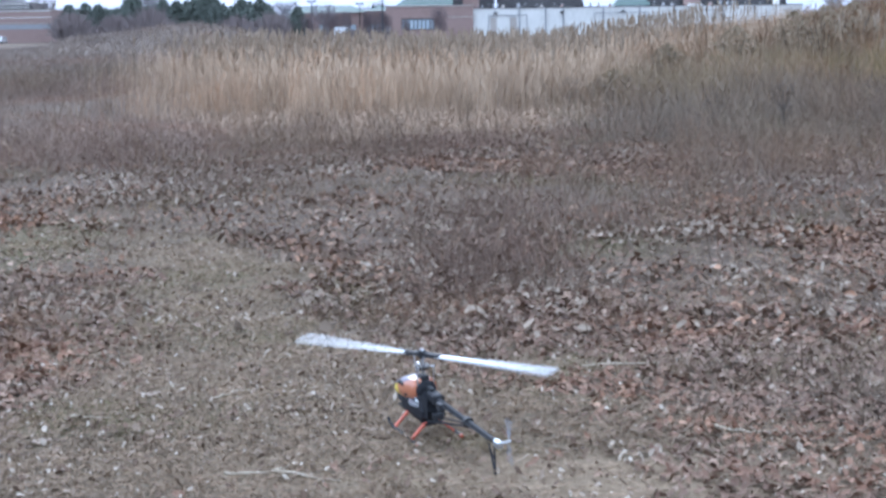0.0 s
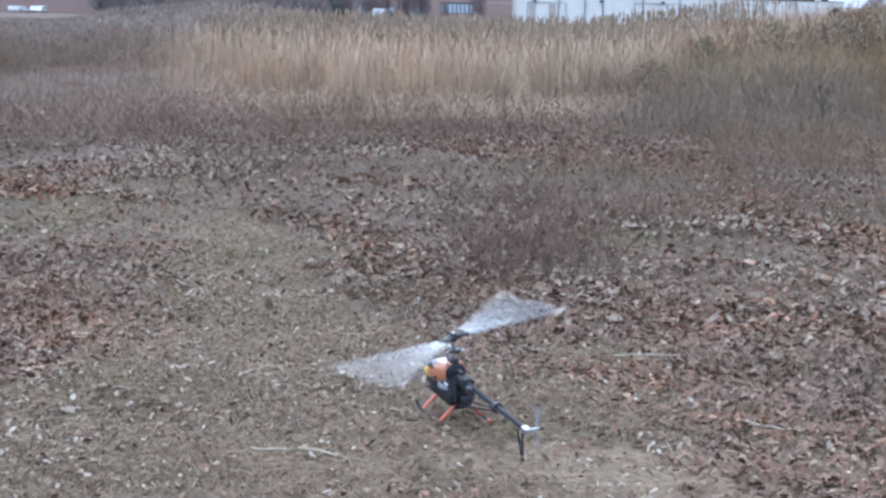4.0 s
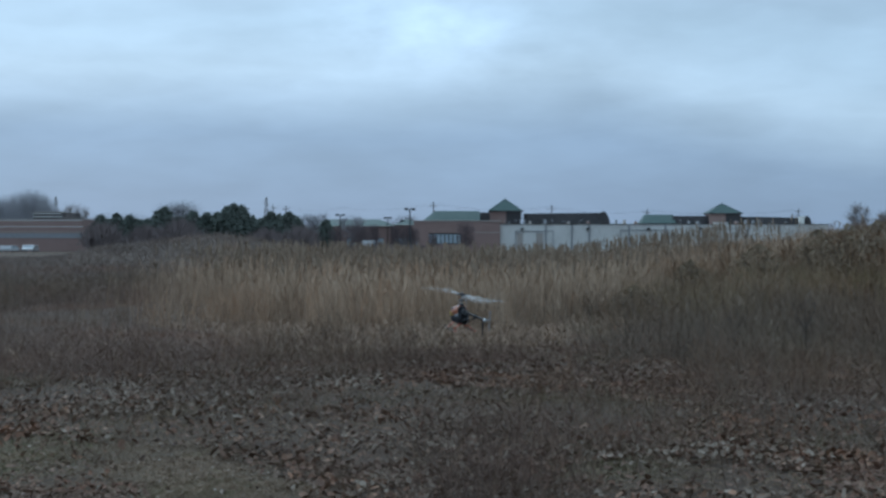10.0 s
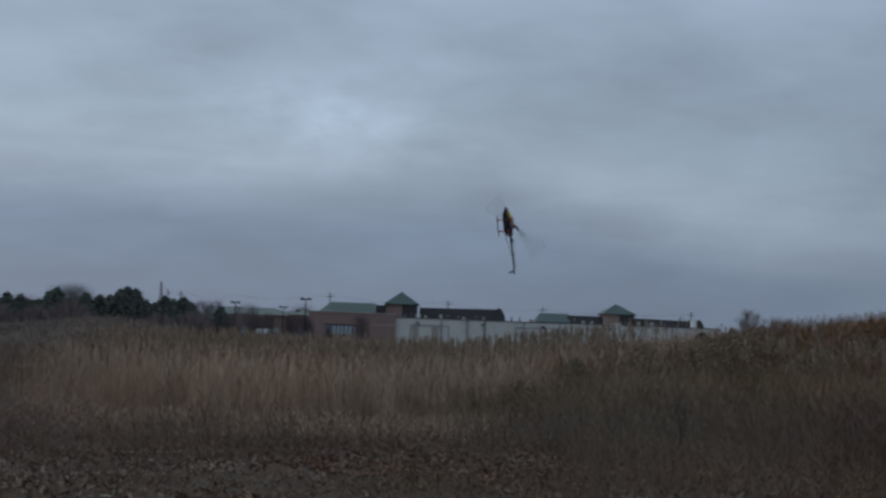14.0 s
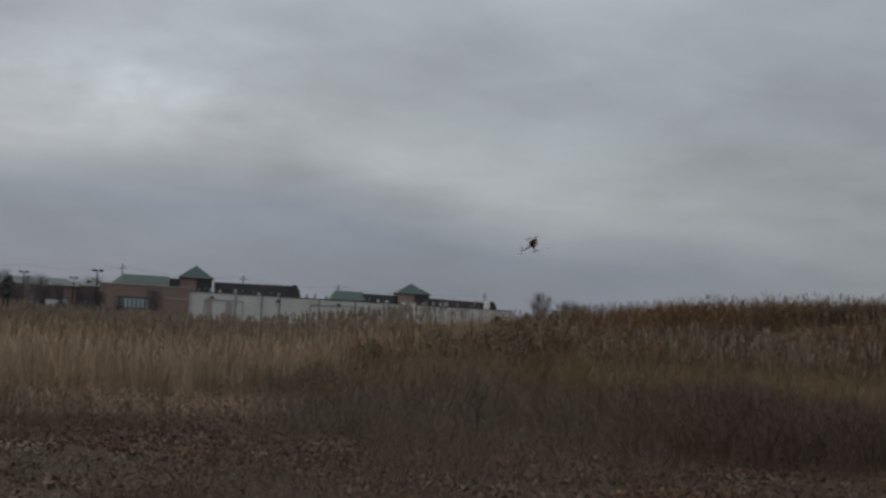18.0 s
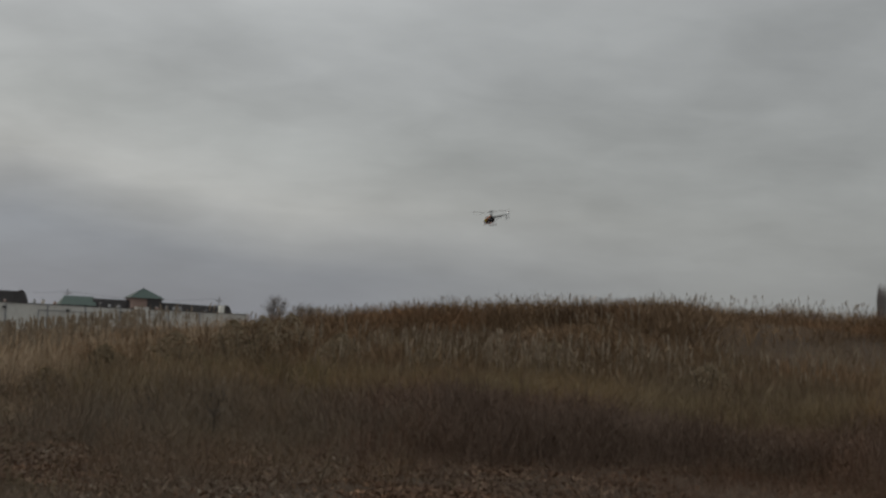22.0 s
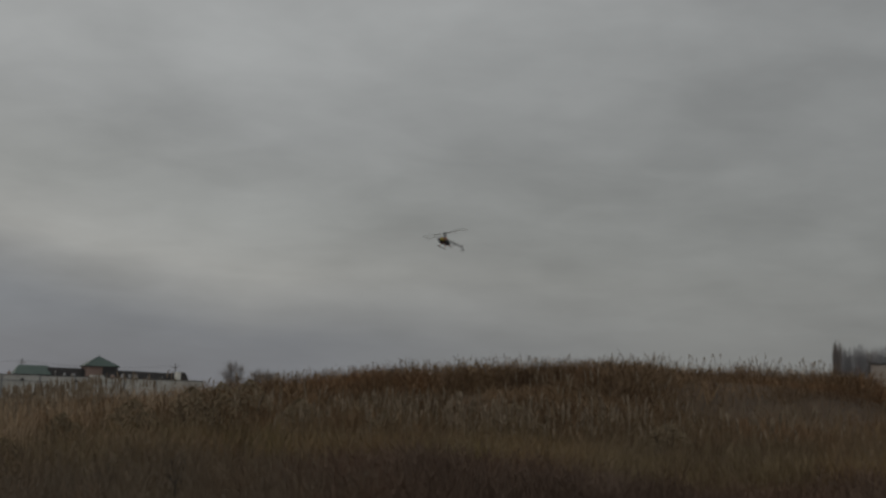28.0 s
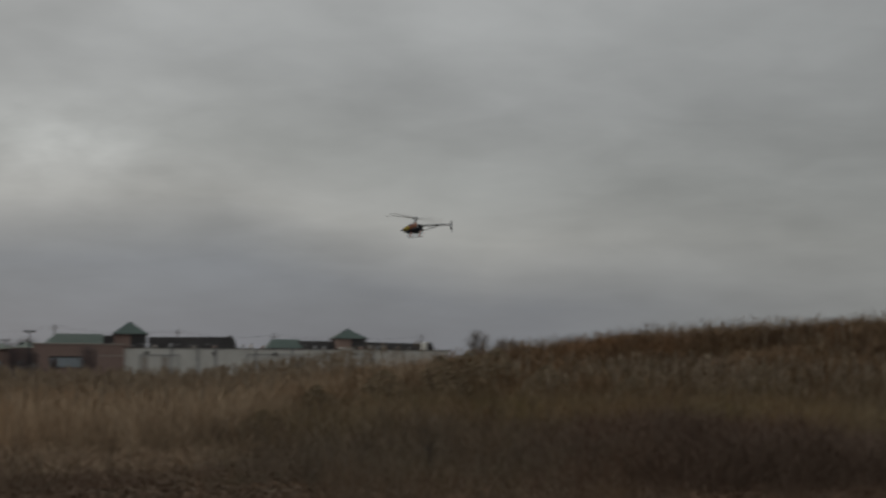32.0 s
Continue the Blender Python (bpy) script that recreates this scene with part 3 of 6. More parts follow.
def weed(count, height, seed, width=0.006, lean=0.2, spread=0.06, twig=blade, stem=blade):
    """A dead weed: thin stems with side twigs."""
    r = random.Random(seed)
    v, f = [], []
    for _ in range(count):
        x, y, lx, ly, h = r.gauss(0, spread), r.gauss(0, spread), r.gauss(0, lean), r.gauss(0, lean), height * r.uniform(0.5, 1.0)
        stem(v, f, x, y, lx, ly, h, width, turn=r.uniform(0, 3.14))
        for _ in range(2):
            s = r.uniform(0.35, 0.8)
            twig(v, f, x + lx * h * s, y + ly * h * s, lx + r.gauss(0, 0.6), ly + r.gauss(0, 0.6), h * r.uniform(0.2, 0.4), width * 0.8, turn=r.uniform(0, 3.14), z0=h * s)
    return v, f


def stalks(seed, count, width, spread, lean, leaves=1):
    """A clump of upright reed stalks about one unit tall, with a few drooping leaves."""
    r = random.Random(seed)
    v, f = [], []
    for _ in range(count):
        x, y, lx, ly, h = r.gauss(0, spread), r.gauss(0, spread), r.gauss(0, lean), r.gauss(0, lean), r.uniform(0.7, 1.0)
        blade(v, f, x, y, lx, ly, h, width, turn=r.uniform(0, 3.14), bend=0.15)
        for _ in range(leaves):
            z, a = h * r.uniform(0.15, 0.85), r.uniform(0, 6.28)
            blade(v, f, x + lx * z, y + ly * z, 0.4 * math.cos(a), 0.4 * math.sin(a), r.uniform(0.14, 0.28), width * 1.2, turn=a + 1.57, z0=z, bend=0.5)
    return v, f


def reed(seed, width=0.012):
    """A single reed about one unit tall: stem, leaves and a small feathery plume (second material) that nods to one side."""
    r = random.Random(seed)
    v, f, s = [], [], []
    lx, ly = r.gauss(0, 0.05), r.gauss(0, 0.05)
    blade(v, f, 0, 0, lx, ly, 0.97, width, s, 0, turn=0.4, bend=0.1)
    for i in range(2):
        z, a = r.uniform(0.25, 0.75), r.uniform(0, 6.28)
        blade(v, f, lx * z, ly * z, 0.5 * math.cos(a), 0.5 * math.sin(a), r.uniform(0.14, 0.24), width * 1.3, s, 0, turn=a + 1.57, z0=z)
    nod = r.uniform(0, 6.28)
    for i in range(7):
        a = nod + r.gauss(0, 0.8)
        z, k = 0.84 + 0.022 * i, r.uniform(0.10, 0.26)
        blade(v, f, lx * z, ly * z, lx + k * math.cos(a) * 1.4, ly + k * math.sin(a) * 1.4, r.uniform(0.085, 0.14), width * 2.2, s, 1, turn=r.uniform(0, 3.14), z0=z)
    return v, f, s


def bit():
    return [(-0.5, -0.2, 0.0), (0.1, -0.32, 0.05), (0.5, 0.0, 0.14), (0.0, 0.3, 0.1), (-0.4, 0.15, 0.02)], [(0, 1, 3, 4), (1, 2, 3)]


# worn turf: short dry blades
lay("short_grass", tuft(7, 0.025, 0.045, 0.0045, 0.9, 1), spots(66000, -21, 19, 4.4, 15, lambda x, y, r, az: (0.2 + 0.8 * bare(x, y)) * (1 - 0.92 * dirt(x, y)), 0.6),
    (0.4, 1.05), 0.1, M_GRASS, "short worn dry grass, straw-grey with olive patches", "grass")
lay("leaf_bits", bit(), spots(60000, -21, 19, 4.4, 20, lambda x, y, r, az: (0.1 + 0.85 * patches(x, y, 0.8, 3)) * (1 - 0.6 * dirt(x, y)) * (1 - 0.85 * step01(r, 8.5, 12) * (1 - bare(x, y))), 0.6) + np.array([0, 0, 0.015]), (0.008, 0.026), 0.45, M_BITS,
    "pale broken scraps of dead leaves in the turf", "leaf litter", stretch=0.6)
lay("mossy_blades", tuft(8, 0.025, 0.035, 0.0045, 0.9, 4), spots(30000, -21, 19, 4.6, 15, lambda x, y, r, az: mossy(x, y) * (1 - dirt(x, y)), 0.6), (0.4, 1.05), 0.1, M_MOSS,
    "low olive moss and short green blades", "moss")
lay("matted_grass", tuft(6, 0.05, 0.11, 0.0045, 1.1, 2), spots(20000, -21, 22, 5.5, 26, lambda x, y, r, az: (1 - bare(x, y)) * (0.15 + 0.7 * step01(patches(x, y, 1.3, 5), 0.35, 0.8)), 0.7),
    (0.6, 1.5), 0.15, M_WEED, "matted grey-tan dead grass between leaves", "grass")


lay("loose_straw", bit(), spots(26000, -21, 19, 4.4, 12, lambda x, y, r, az: (0.2 + 0.8 * patches(x, y, 0.7, 9)) * (0.3 + 0.7 * bare(x, y)), 0.6) + np.array([0, 0, 0.02]),
    (0.9, 1.1), 0.08, M_STRAW, "thin dead straw stems lying loose on the turf", "straw", shape=((0.03, 0.11), 0.0034))


lay("dark_fibres", bit(), spots(16000, -21, 19, 4.4, 11, lambda x, y, r, az: (0.2 + 0.8 * patches(x, y, 0.6, 5)) * (0.3 + 0.7 * bare(x, y)), 0.6) + np.array([0, 0, 0.022]),
    (0.9, 1.1), 0.08, M_WEED, "thin brown dead stems lying in the turf", "straw", shape=((0.03, 0.09), 0.004))
lay("curled_scraps", far_leaf(), spots(14000, -21, 19, 4.4, 12, lambda x, y, r, az: (0.15 + 0.85 * step01(patches(x, y, 0.5, 8), 0.3, 0.75)) * bare(x, y), 0.6) + np.array([0, 0, 0.018]), (0.012, 0.034), 0.55, M_BITS,
    "small curled brown leaf scraps in the turf", "leaf litter", stretch=0.5)


def leafy(x, y, r, az):
    return np.clip((1 - np.clip(1.05 * bare(x, y) + 0.5 * (patches(x, y, 0.35, 10) - 0.6), 0, 0.985)) * (0.14 + 1.1 * step01(0.5 * patches(x, y, 0.9, 6) + 0.5 * patches(x, y, 2.8, 9) + 0.1 * step01(x + 1.0 + 0.14 * (y - 7), 0.2, 1.2), 0.44, 0.63)), 0, 1) * (1 - 0.8 * step01(r, 22, 34))


lay("broad_leaves", oak_leaf(), spots(34000, -21, 22, 4.6, 26, lambda x, y, r, az: leafy(x, y, r, az) * step01(patches(x, y, 1.6, 2), 0.35, 0.75), 0.6) + np.array([0, 0, 0.02]), (0.042, 0.072), 0.36, M_LEAF,
    "large curled oak leaves in drifts", "leaves", stretch=0.3)
lay("fallen_leaves", oak_leaf(), spots(36000, -21, 22, 4.6, 12, leafy, 0.6) + np.array([0, 0, 0.015]), (0.028, 0.06), 0.36, M_LEAF,
    "fallen brown oak leaves, curled and bleached, lying thick", "leaves", stretch=0.3)
lay("fallen_leaves", far_leaf(), spots(64000, -21, 22, 11.5, 34, leafy, 0.6) + np.array([0, 0, 0.015]), (0.035, 0.075), 0.55, M_LEAFFAR,
    "fallen brown oak leaves, curled and bleached, lying thick", "leaves", stretch=0.3)
lay("bleached_leaves", far_leaf(), spots(12000, -21, 24, 8, 26, lambda x, y, r, az: (0.1 + leafy(x, y, r, az)) * step01(patches(x, y, 1.1, 11), 0.4, 0.8) * (1 - 0.6 * step01(r, 12, 18)), 0.7) + np.array([0, 0, 0.03]), (0.03, 0.065), 0.6, M_PALELEAF,
    "bleached pale oak leaves lying on top", "leaves", stretch=0.45)
lay("fallen_leaves", far_leaf(), spots(36000, -21, 22, 7.5, 20, lambda x, y, r, az: step01(r + 2 * (patches(x, y, 1.2, 9) - 0.5), 7.5, 12) * np.clip(0.2 + leafy(x, y, r, az), 0, 1) * (1 - bare(x, y)) * (0.12 + 0.88 * step01(patches(x, y, 1.5, 4), 0.4, 0.7)), 0.7) + np.array([0, 0, 0.03]), (0.035, 0.07), 0.4, M_LEAFFAR,
    "fallen brown oak leaves between the weeds", "leaves", stretch=0.4)
lay("bleached_leaves", far_leaf(), spots(19000, -20, 16, 7.5, 20, lambda x, y, r, az: step01(r + 2 * (patches(x, y, 1.2, 9) - 0.5), 7.5, 12) * (1 - 0.6 * step01(az, 8, 16)) * (1 - bare(x, y)) * step01(patches(x, y, 0.9, 9), 0.4, 0.75), 0.7) + np.array([0, 0, 0.05]), (0.03, 0.07), 0.4, M_PALELEAF,
    "bleached pale oak leaves between the weeds", "leaves", stretch=0.45)
lay("eastern_leaves", far_leaf(), spots(26000, 20, 46, 12, 30, leafy, 0.7) + np.array([0, 0, 0.015]), (0.035, 0.085), 0.5, M_LEAFFAR,
    "fallen brown oak leaves before the mound", "leaves", stretch=0.3)


def outside(x, y, r, az):
    """The rest of the field, beside and behind the flyer."""
    return np.where((az > -21) & (az < 20) & (r > 4.4), 0.0, 0.3 + 0.7 * patches(x, y, 1.6, 6))


lay("outlying_leaves", far_leaf(), spots(24000, -180, 180, 1.2, 24, outside, 0.7) + np.array([0, 0, 0.015]), (0.035, 0.085), 0.42, M_LEAF,
    "fallen brown oak leaves over the rest of the field", "leaves", stretch=0.3)
lay("outlying_grass", tuft(6, 0.05, 0.09, 0.005, 1.0, 3), spots(20000, -180, 180, 1.0, 20, outside, 0.6), (0.5, 1.3), 0.15, M_GRASS,
    "short dry grass over the rest of the field", "grass")


def weedy(x, y, r, az):
    near = 0.35 * np.exp(-(((x - 0.12) / 0.5) ** 2 + ((y - 9.8) / 1.1) ** 2)) + 0.4 * np.exp(-(((x + 0.1) / 0.5) ** 2 + ((y - 13.5) / 1.2) ** 2))
    clumps = step01(patches(x, y, 2.2, 7), 0.42, 0.75)
    haze = 0.4 * np.exp(-((az - 6.5) / 4.5) ** 2 - ((r - 14.5) / 2.0) ** 2)
    return (1 - 0.75 * step01(r, 21, 25) * (1 - step01(az, 1, 5))) * np.clip((1 - bare(x, y)) * (near + haze + step01(r, 12, 20) * (0.06 + 0.5 * clumps)), 0, 1)


for k in range(3):
    lay("dead_weeds", weed(9, 0.36, 30 + k, 0.0035, 0.28, 0.09), spots(3000, -21, 42, 8, 30, weedy, 0.75), (0.4, 1.3), 0.12, M_WEED, "low dead weeds with thin grey-brown stems", "weeds", clump=1.6)


lay("thin_brush", weed(10, 0.5, 36, 0.004, 0.22, 0.1), spots(800, -6, 12, 8, 13, lambda x, y, r, az: np.clip(np.exp(-(((x - 0.12) / 0.4) ** 2 + ((y - 9.9) / 1.0) ** 2)) * 0.85 + 0.5 * np.exp(-(((x - 0.9) / 1.2) ** 2 + ((y - 12.3) / 0.7) ** 2)), 0, 1)), (0.5, 1.1), 0.12,
    M_BRUSHEAST, "patch of thin dark dead stems among the leaves", "brush")


def rusty(x, y, r, az):
    """Low rust-red patches of brush that lie across the field."""
    f = 0.0 * x
    for a, w, d, e in ((-1.5, 4.2, 20.5, 1.6), (-13.0, 3.6, 20.0, 2.2), (4.0, 2.2, 23.0, 1.2), (-6.5, 2.0, 24.0, 1.4), (-8.5, 2.4, 17.5, 1.0), (5.5, 3.0, 16.5, 1.0), (11.5, 3.0, 16.2, 1.4), (0.8, 1.6, 13.2, 0.7), (17.0, 3.0, 21.0, 1.5), (-9.0, 1.8, 15.5, 0.8)):
        f = f + np.exp(-((az - a) / w) ** 2 - ((r - d) / e) ** 2)
    return np.clip(1.2 * f * (0.35 + 0.9 * patches(x, y, 1.4, 3)), 0, 1)


for k in range(2):
    lay("rust_brush", weed(12, 0.24, 46 + k, 0.0045, 0.5, 0.18), spots(3400, -20, 26, 11, 28, rusty, 0.7), (0.5, 1.2), 0.15, M_RUSTRED, "low rust-red patches of brush in the leaf litter", "brush", clump=1.5)


def reed_front(x, y, r, az):
    """How far a place lies behind the ragged front of the reed bed."""
    return r - np.interp(az, (-14, -9, -6, 1, 3.5, 7), (42, 35, 30.5, 30, 34, 42)) - 3.5 * (patches(x, y, 2.4, 7) - 0.5)


def straw_strip(az, r):
    """The strip of flattened straw along the front of the reeds, free of brush."""
    return np.exp(-((az + 4.5) / 4.0) ** 2 - ((r - 26.5) / 2.0) ** 2)


def brushy(x, y, r, az):
    side = np.maximum(step01(az + 7 * (patches(x, y, 4.5, 2) - 0.5), 0.5, 11), np.maximum(0.12 * step01(-az, 9, 13) * step01(r, 18, 22), 0.35 * step01(patches(x, y, 3.2, 5), 0.55, 0.75) * (1 - 0.7 * step01(r, 20, 24))))
    gap = 0.25 + 0.75 * step01(patches(x, y, 3.4, 8), 0.3, 0.6)
    return (1 - 0.9 * straw_strip(az, r)) * np.clip(side * gap * np.maximum(step01(r, 15, 21), step01(az, 5, 8) * (0.35 * step01(r, 12.5, 14) + 0.65 * step01(r, 14, 19))), 0.03, 1)


def west(az, x, y):
    return 1 - step01(az + 4 * (patches(x, y, 3.0, 4) - 0.5), 13, 20)


for k in range(2):
    lay("grey_brush", weed(12, 0.68, 40 + k, 0.0045, 0.3, 0.2), spots(6600, -22, 22, 12, 40, lambda x, y, r, az: brushy(x, y, r, az) * west(az, x, y) * (1 - 0.8 * step01(r, 31, 36)), 0.85), (0.45, 1.2), 0.12, M_BRUSH,
        "dense grey-brown brush of dead weed stalks", "brush", clump=2.6, rise=(13, 24, 0.4))
for k in range(3):
    lay("brown_brush", weed(12, 0.66, 43 + k, 0.0055, 0.32, 0.22, spike), spots(5200, 6, 46, 12.5, 38, lambda x, y, r, az: np.clip((0.15 + brushy(x, y, r, az)) * (1 - west(az, x, y)) * (1 - 0.85 * step01(r + 4 * (patches(x, y, 2.6, 1) - 0.5), 31, 37)), 0, 1), 0.85), (0.5, 1.2), 0.12, M_BRUSHEAST,
        "dark brown brush of dead weed stalks before the mound", "brush", clump=2.6, rise=(13, 24, 0.5))


def meadowy(x, y, r, az):
    return step01(-az, 7, 13) * (0.25 + 0.75 * step01(patches(x, y, 5, 1), 0.3, 0.7)) * step01(r, 17, 24)


for k in range(2):
    lay("rough_meadow", weed(10, 0.3, 84 + k, 0.0075, 0.5, 0.25, spike), spots(11000, -24, -6, 17, 74, meadowy, 0.6), (0.45, 1.2), 0.15, M_MEADOW,
        "grey-mauve rough meadow of dead grass and weeds", "meadow", clump=5.0, rise=(17, 32, 0.45))
lay("meadow_brush", weed(11, 0.6, 87, 0.006, 0.35, 0.25), spots(5000, -24, -7, 20, 60, lambda x, y, r, az: step01(-az + 4 * (patches(x, y, 4, 3) - 0.5), 8, 11) * step01(patches(x, y, 3.6, 8), 0.48, 0.7), 0.7), (0.5, 1.2), 0.12, M_BRUSH,
    "grey clumps of dead brush in the meadow", "brush", clump=3.0)

# pale flattened grass in front of the reeds
lay("flattened_straw", tuft(12, 0.16, 0.16, 0.009, 1.3, 5), spots(9500, -20, 6, 21, 36, lambda x, y, r, az: np.clip(0.6 * np.exp(-((az + 14.3) / 2.6) ** 2 - ((r - 24.5) / 2.6) ** 2) + step01(az, -15.5, -14.5) * 0.5 * step01(patches(x, y, 3, 9), 0.3, 0.7) * step01(reed_front(x, y, r, az), -9, -3) + straw_strip(az, r), 0, 1), 1.0), (0.6, 1.4), 0.2, M_STRAW,
    "pale flattened straw before the reed bed", "grass")


def reedy(x, y, r, az):
    return np.clip(step01(az + 3 * (patches(x, y, 2.2, 5) - 0.5), -12.4, -3.4) ** 1.6 * (1 - 0.85 * step01(az + 4 * (patches(x, y, 3.5, 6) - 0.5), 4.5, 9)) * (1 - 0.5 * step01(az, 4, 9) * step01(r, 42, 46)) * (0.5 + 0.75 * patches(x, y, 4, 10)) * step01(reed_front(x, y, r, az), -2.5, 5), 0.0, 1)


for k in range(3):
    lay("reed_bed", stalks(50 + k, 9, 0.011, 0.16, 0.06), spots(6800, -14, 12, 27, 60, reedy, 0.7), (0.86, 1.28), 0.06, M_REED if k < 2 else M_REEDLITTER,
        "dense bed of dry straw-coloured reeds", "reeds")
lay("thin_reeds", stalks(56, 8, 0.01, 0.22, 0.1), spots(2600, -17, -5, 30, 58, lambda x, y, r, az: 0.8 * np.exp(-((az + 9.2) / 2.4) ** 2) * (0.2 + 0.8 * patches(x, y, 2.6, 1)), 0.7), (0.6, 1.1), 0.1, M_REEDLITTER,
    "thin brown reeds where the bed gives way to meadow", "reeds")
lay("reed_understory", tuft(12, 0.2, 0.7, 0.012, 0.35, 58), spots(8000, -13, 11, 27, 58, reedy, 0.7), (0.6, 1.1), 0.12, M_REEDLITTER, "bent straw stems between the reeds", "reeds", clump=3.0)
for k in range(3):
    lay("plume_reeds", reed(60 + k), spots(2300, -15, 11, 32, 62, lambda x, y, r, az: 0.55 * step01(az, -12, -7) * (1 - 0.9 * step01(az, 6, 11)) * step01(reed_front(x, y, r, az), 0, 3)), (0.98, 1.5), 0.06, M_REED,
        "taller reeds with grey-tan feathery plumes", "reeds", mats=[M_REEDBROWN, M_PLUME])


def east_reedy(x, y, r, az):
    """The taller reeds that go on before the mound."""
    front = 35.5 + 5 * (patches(x, y, 3.0, 8) - 0.5) + 1.5 * step01(az, 24, 34)
    return np.clip((0.35 + 0.75 * step01(patches(x, y, 4, 11), 0.3, 0.7)) * step01(az + 5 * (patches(x, y, 4.0, 8) - 0.5), 4, 10) * step01(r - front, -1.5, 2.5) * (1 - step01(r, 45, 49)), 0, 1)


for k in range(3):
    lay("east_reeds", stalks(90 + k, 9, 0.012, 0.2, 0.08), spots(3600, 2, 47, 32, 49, east_reedy, 0.9), (0.66, 1.06), 0.08, M_REEDEAST if k else M_REEDBROWN,
        "tan-olive reeds standing before the mound", "reeds")
for k in range(3):
    lay("east_plumes", reed(95 + k, 0.013), spots(900, 7, 47, 37, 46, lambda x, y, r, az: east_reedy(x, y, r, az) * step01(az, 12, 17) * step01(patches(x, y, 2.6, 9), 0.35, 0.65), 0.9), (1.1, 1.62), 0.06, M_REEDEAST,
        "tall reeds with pale feathery plumes before the mound", "reeds", mats=[M_REEDEAST, M_PLUME])
for k in range(2):
    lay("tawny_grass", tuft(12, 0.2, 0.75, 0.009, 0.35, 75 + k), spots(5200, 4, 47, 29, 40, lambda x, y, r, az: step01(az, 4, 9) * step01(r + 4 * (patches(x, y, 2.6, 1) - 0.5), 30, 34) * (0.3 + 0.7 * step01(patches(x, y, 3.0, 6), 0.3, 0.7)), 0.9), (0.6, 1.2), 0.15, M_TAWNY,
        "tawny waist-high grass before the mound", "grass", clump=4.0)
lay("mound_growth", weed(8, 0.6, 73, 0.017, 0.4, 0.3, spike, spike), spots(7500, 3, 13, 43, 74, lambda x, y, r, az: 0.15 + 0.85 * step01(patches(x, y, 2.5, 0), 0.3, 0.7), 1.0), (0.85, 1.25), 0.1, M_RUST,
    "low rust-brown brush where the mound begins", "brush", clump=3.0)
for k in range(3):
    lay("mound_growth", weed(8, 0.6, 70 + k, 0.017, 0.4, 0.3, spike, spike), spots(7400, 12, 47, 43, 74, lambda x, y, r, az: 0.15 + 0.85 * step01(patches(x, y, 2.5, 0), 0.3, 0.7), 1.0), (0.65, 1.25), 0.1, M_RUST,
        "rust-brown brush covering the mound", "brush", clump=3.0)
lay("mound_reeds", reed(66, 0.009), spots(1100, 8, 47, 54, 63, lambda x, y, r, az: step01(az, 10, 15) * step01(patches(x, y, 3, 2), 0.3, 0.75)), (0.65, 1.05), 0.07, M_RUST,
    "sparse reeds standing on the mound's crest", "reeds", mats=[M_RUST, M_PLUME])
for k in range(2):
    lay("far_meadow", weed(6, 0.5, 80 + k, 0.04, 0.4, 0.4, spike, spike), spots(9000, -26, 8, 60, 150, lambda x, y, r, az: np.maximum(step01(-az, 3, 10), step01(r, 64, 74)), 0.8), (0.5, 1.15), 0.1,
        M_HUMP, "grey-brown rough meadow on a low hump", "meadow")


# ---- mesh helpers for things in parts
def part(name, bm, mat, parent, label="", smooth=False):
    me = bpy.data.meshes.new(name)
    bmesh.ops.recalc_face_normals(bm, faces=bm.faces)
    bm.to_mesh(me)
    bm.free()
    me.materials.append(mat)
    if smooth:
        for p in me.polygons:
            p.use_smooth = True
    ob = new(name, me)
    ob.parent = parent
    return tagged(ob, label)


def thing(name, x, y, z, label, category, turn=0.0, group="", kind=""):
    e = new(name)
    e.empty_display_size = 0.2
    e.matrix_basis = pose(x, y, z, 0, 0, turn)
    return tagged(e, label, category, group, kind)


def box(bm, x0, x1, y0, y1, z0, z1, bevel=0.0):
    m = Matrix.LocRotScale(((x0 + x1) / 2, (y0 + y1) / 2, (z0 + z1) / 2), None, (x1 - x0, y1 - y0, z1 - z0))
    made = bmesh.ops.create_cube(bm, size=1, matrix=m)["verts"]
    if bevel:
        edges = list({e for v in made for e in v.link_edges})
        bmesh.ops.bevel(bm, geom=edges, offset=bevel, segments=1, affect="EDGES")
    return bm


def tube(bm, p0, p1, r0, r1=None, sides=8):
    p0, p1 = Vector(p0), Vector(p1)
    r1 = r0 if r1 is None else r1
    q = (p1 - p0).to_track_quat("Z", "Y").to_matrix().to_4x4()
    m = Matrix.Translation((p0 + p1) / 2) @ q
    bmesh.ops.create_cone(bm, cap_ends=True, segments=sides, radius1=r0, radius2=max(r1, 1e-4), depth=(p1 - p0).length, matrix=m)
    return bm


def rings_mesh(bm, loops):
    """Skin a row of equal closed loops, with both ends capped."""
    rows = [[bm.verts.new(p) for p in loop] for loop in loops]
    n = len(rows[0])
    for a, b in zip(rows, rows[1:]):
        for i in range(n):
            bm.faces.new((a[i], a[(i + 1) % n], b[(i + 1) % n], b[i]))
    bm.faces.new(rows[0])
    bm.faces.new(rows[-1])
    return bm


def solid(bm, verts, faces):
    vs = [bm.verts.new(p) for p in verts]
    for f in faces:
        bm.faces.new([vs[i] for i in f])
    return bm


B = bmesh.new


# the far side of the field is laid out on a line of sight from the pilot's place: metres across and up at a distance
def across(px, d):
    return (px - 784) / 2830.6 * d - 0.13


def up(py, d):
    return 1.6 + (415 - py) / 2830.6 * d


